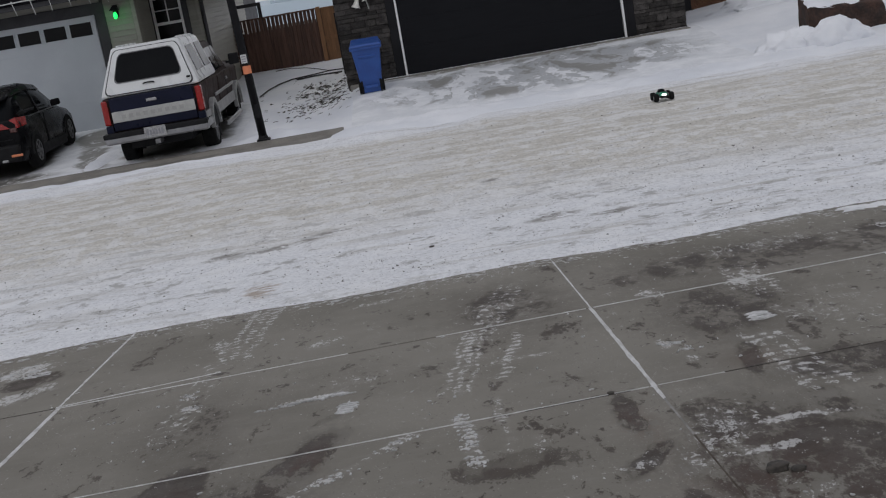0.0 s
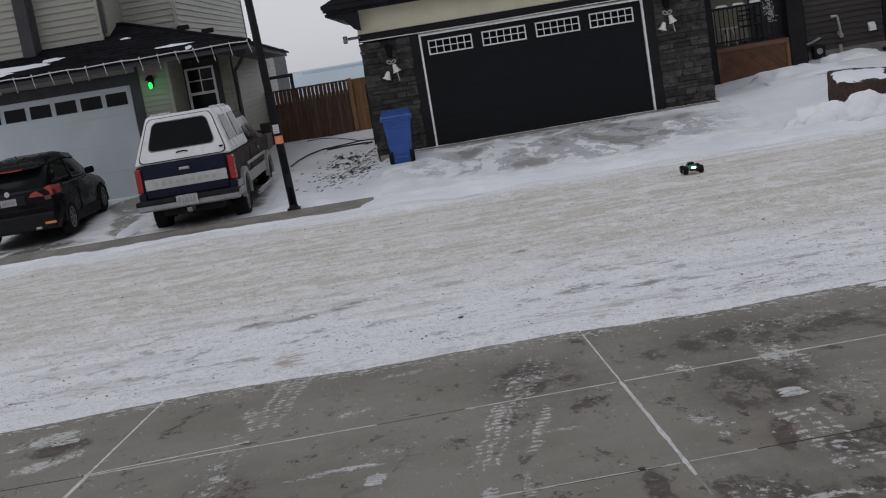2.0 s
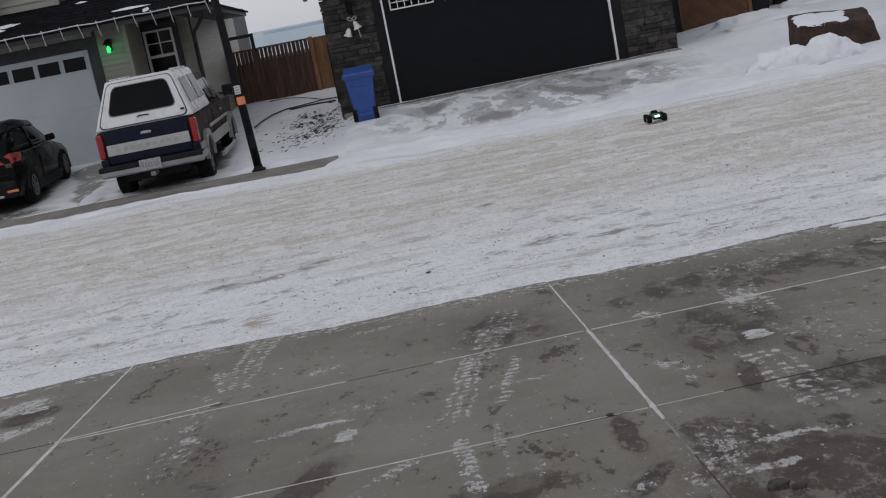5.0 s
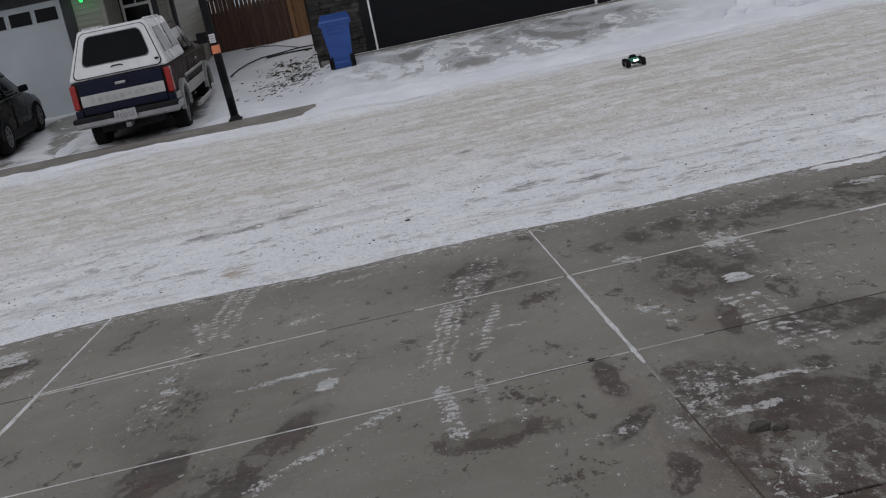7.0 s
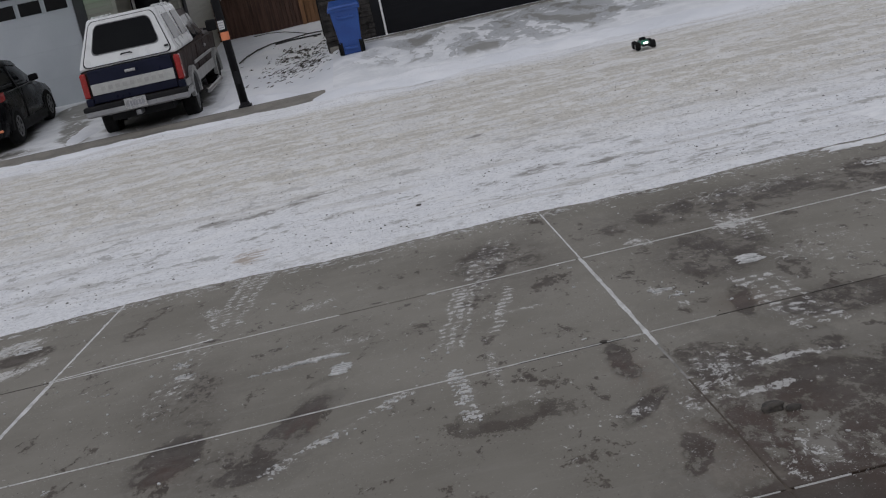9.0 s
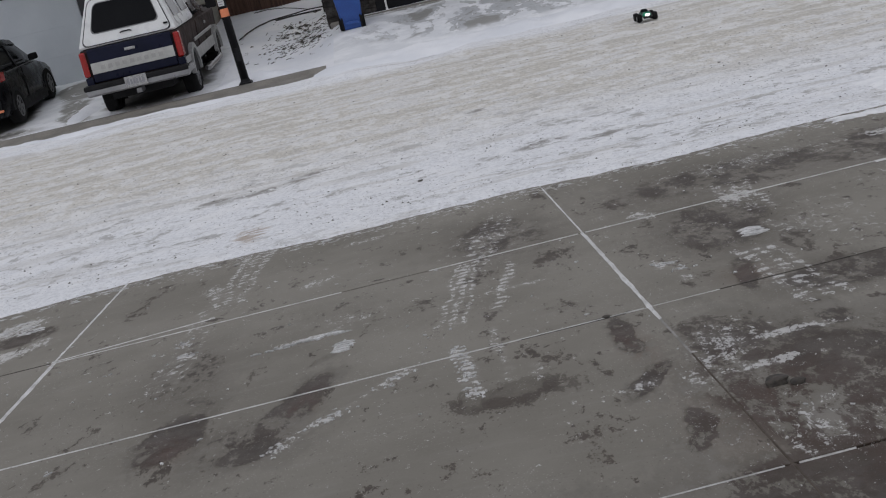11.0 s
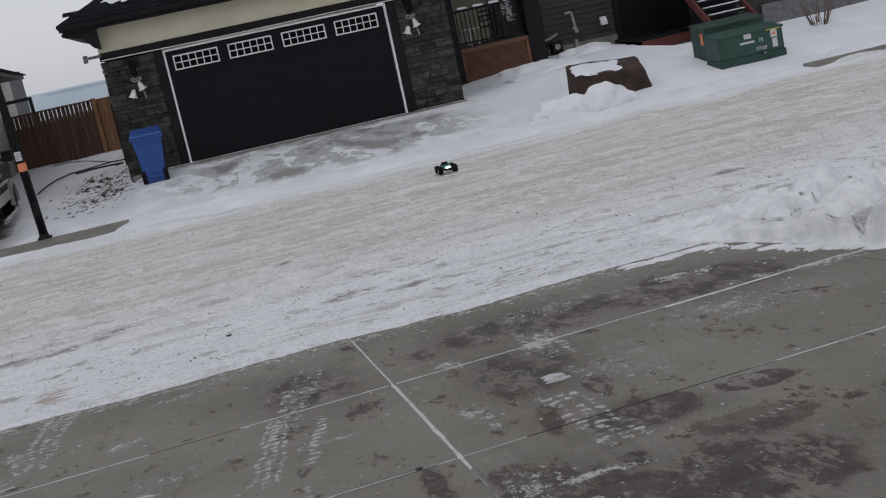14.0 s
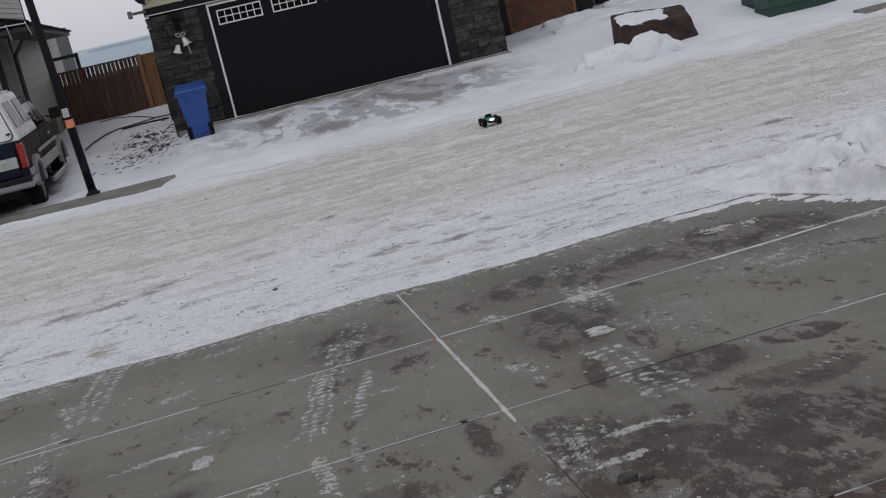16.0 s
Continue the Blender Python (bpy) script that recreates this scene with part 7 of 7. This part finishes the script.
def flake(bm, x, y, rx, ry, turn=0.0, height=0.006, ragged=0.45, n=9):
    """A scrap of trodden snow lying on the slope."""
    c, s = math.cos(radians(turn)), math.sin(radians(turn))
    seed = rng.random() * 50
    rim, top = [], []
    for k in range(n):
        a = 2 * math.pi * k / n
        r = 1 + ragged * noise.noise((math.cos(a) * 1.4 + seed, math.sin(a) * 1.4, 0)) * 2 + rng.uniform(-0.5, 0.5) * ragged * 0.5
        u, v = rx * math.cos(a) * r, ry * math.sin(a) * r
        px, py = x + c * u - s * v, y + s * u + c * v
        rim.append(bm.verts.new((px, py, drive_z(py) - 0.002)))
        px, py = x + (c * u - s * v) * 0.8, y + (s * u + c * v) * 0.8
        top.append(bm.verts.new((px, py, drive_z(py) + height * rng.uniform(0.6, 1.2))))
    for k in range(n):
        bm.faces.new((rim[k], rim[(k + 1) % n], top[(k + 1) % n], top[k]))
    bm.faces.new(top)


def square_patch(bm, x, y, w, h, turn, rows=4):
    """A lug print: short bars of snow side by side."""
    c, s = math.cos(radians(turn)), math.sin(radians(turn))
    for k in range(rows):
        v = (k + 0.5) / rows * h - h / 2
        flake(bm, x - s * v + rng.uniform(-0.006, 0.006), y + c * v, w / 2 * rng.uniform(0.85, 1.1), h / rows * 0.52, turn + rng.uniform(-5, 5), 0.007, 0.25, 8)


def tread(bm, x0, y0, x1, y1, width, lug=0.055, keep=0.75, skew=14, size=1.0):
    """A tyre's print in thin snow: rows of lugs along a line."""
    length = math.hypot(x1 - x0, y1 - y0)
    turn = math.degrees(math.atan2(y1 - y0, x1 - x0)) - 90
    n = int(length / lug)
    for k in range(n):
        for side in (-1.05, -0.35, 0.35, 1.05):
            if rng.random() > keep:
                continue
            s = (k + 0.5 * (abs(side) < 0.5) + 0.5) / n
            o = side * width * 0.36
            t = radians(turn)
            o += rng.gauss(0, width * 0.07)
            bx, by = x0 + (x1 - x0) * s + o * math.cos(t), y0 + (y1 - y0) * s + o * math.sin(t) + rng.gauss(0, lug * 0.22)
            if noise.noise((bx * 5, by * 5, 3)) < -0.12 - (size - 1) * 0.5:
                continue
            flake(bm, bx, by, size * width * 0.115 * rng.uniform(0.35, 1.2), size * lug * 0.22 * rng.uniform(0.4, 1.3), turn + side * skew + rng.gauss(0, 9), 0.003, 0.7, 8)


bm = bmesh.new()
square_patch(bm, 1.89, 6.91, 0.17, 0.2, 0, 3)
for k in range(46):
    u = rng.random() ** 0.7
    flake(bm, -1.2 + 0.62 * u, 6.71 + 0.11 * u + rng.gauss(0, 0.012 + 0.014 * u), 0.012 + 0.05 * u * rng.random(), 0.005 + 0.016 * u * rng.random(), rng.uniform(0, 18), 0.006, 0.6, 9)
square_patch(bm, -0.59, 6.47, 0.12, 0.2, -8, 5)
tread(bm, 0.06, 5.05, 0.03, 5.95, 0.09, 0.06, 0.85, 20, 1.2)
tread(bm, -0.9, 4.95, -0.22, 5.75, 0.1, 0.055, 0.7, 25, 1.1)
for x, y, rx, ry, t in ((1.27, 6.62, 0.07, 0.03, -25), (1.34, 6.45, 0.05, 0.03, -30), (-1.66, 7.42, 0.04, 0.06, 0), (-1.59, 7.1, 0.06, 0.03, 0), (3.6, 9.02, 0.13, 0.09, 0), (3.85, 8.95, 0.1, 0.08, 0), (4.6, 8.1, 0.4, 0.04, 8), (-3.3, 9.1, 0.25, 0.14, 10)):
    for k in range(16):
        flake(bm, x + rng.gauss(0, rx * 0.6), y + rng.gauss(0, ry * 0.7), rx * rng.uniform(0.06, 0.3), ry * rng.uniform(0.1, 0.4), t + rng.uniform(-12, 12), 0.004, 0.7, 9)
for k in range(240):
    x, y = rng.uniform(-4.2, 6.0), 3.6 + 6.3 * rng.random() ** 0.7
    r = 0.006 + 0.012 * rng.random() ** 3
    flake(bm, x, y, r * rng.uniform(0.8, 1.9), r * 0.7, rng.uniform(0, 180), 0.005, 0.5, 6)
for k in range(130):
    x = rng.uniform(-4.5, 5.0)
    flake(bm, x, road_edge(x) - abs(rng.gauss(0, 0.12)), rng.uniform(0.008, 0.06), rng.uniform(0.005, 0.02), rng.uniform(-10, 14), 0.006, 0.6, 9)
for k in range(5):
    flake(bm, 2.33 + 0.055 * k, 5.1 + 0.012 * k, 0.006, 0.04, 12, 0.002, 0.5, 8)
tagged(part("trodden_snow", bm, CRUST), "scraps and tyre prints of trodden snow on concrete", "snow", kind="stuff")

# loose snow strewn at the foot of the ploughed bank
bm = bmesh.new()
for k in range(420):
    x = rng.uniform(3.6, 6.2)
    y = 10.25 - 1.4 * smooth01(4.2, 4.75, x) - 2.2 * smooth01(4.6, 5.5, x) - abs(rng.gauss(0, 0.2)) + 0.08
    r = 0.012 + 0.07 * rng.random() ** 3
    flake(bm, x, min(y, 9.95), r * rng.uniform(1, 2.2), r, rng.uniform(-25, 25), 0.004 + 0.2 * r, 0.6, 9)
tagged(part("loose_snow", bm, BANK, smooth=True), "loose white snow strewn on concrete", "snow", kind="stuff")

# grit and clods
verts, faces = [], []
for k in range(5200):
    if k < 900:
        x, y = rng.uniform(-4, 5), rng.uniform(3.8, 9.8)
        z, r = drive_z(y), 0.002 + 0.004 * rng.random() ** 3
    else:
        x, y = rng.uniform(-9, 13), 10.4 + 10.5 * rng.random() ** 1.4
        z, r = road_z(y), 0.004 + 0.011 * rng.random() ** 5
    a, n = rng.uniform(0, 6.28), len(verts)
    for j in range(4):
        verts.append((x + r * rng.uniform(0.9, 1.7) * math.cos(a + j * 1.57), y + r * rng.uniform(0.7, 1.1) * math.sin(a + j * 1.57), z - 0.003))
    verts.append((x + r * rng.uniform(-0.3, 0.3), y, z + r * rng.uniform(0.5, 0.9)))
    faces += [(n + j, n + (j + 1) % 4, n + 4) for j in range(4)]
me = bpy.data.meshes.new("grit")
me.from_pydata(verts, [], faces)
me.materials.append(DIRT)
tagged(new("grit", me), "dark grit and clods on packed snow and concrete", "grit", kind="stuff")
for x, y, r, surf in ((0.05, 11.75, 0.025, road_z), (1.22, 4.42, 0.04, drive_z), (1.29, 4.38, 0.028, drive_z), (0.8, 5.85, 0.018, drive_z)):
    bm = bmesh.new()
    bmesh.ops.create_icosphere(bm, subdivisions=3, radius=r)
    rough_up(bm, r * 0.6, 18)
    bmesh.ops.scale(bm, verts=bm.verts, vec=(1.3, 1, 0.5))
    bmesh.ops.translate(bm, verts=bm.verts, vec=(x, y, surf(y) + r * 0.25))
    tagged(part("dirt_clod", bm, DIRT), "dark clod of frozen dirt on the ground", "dirt")
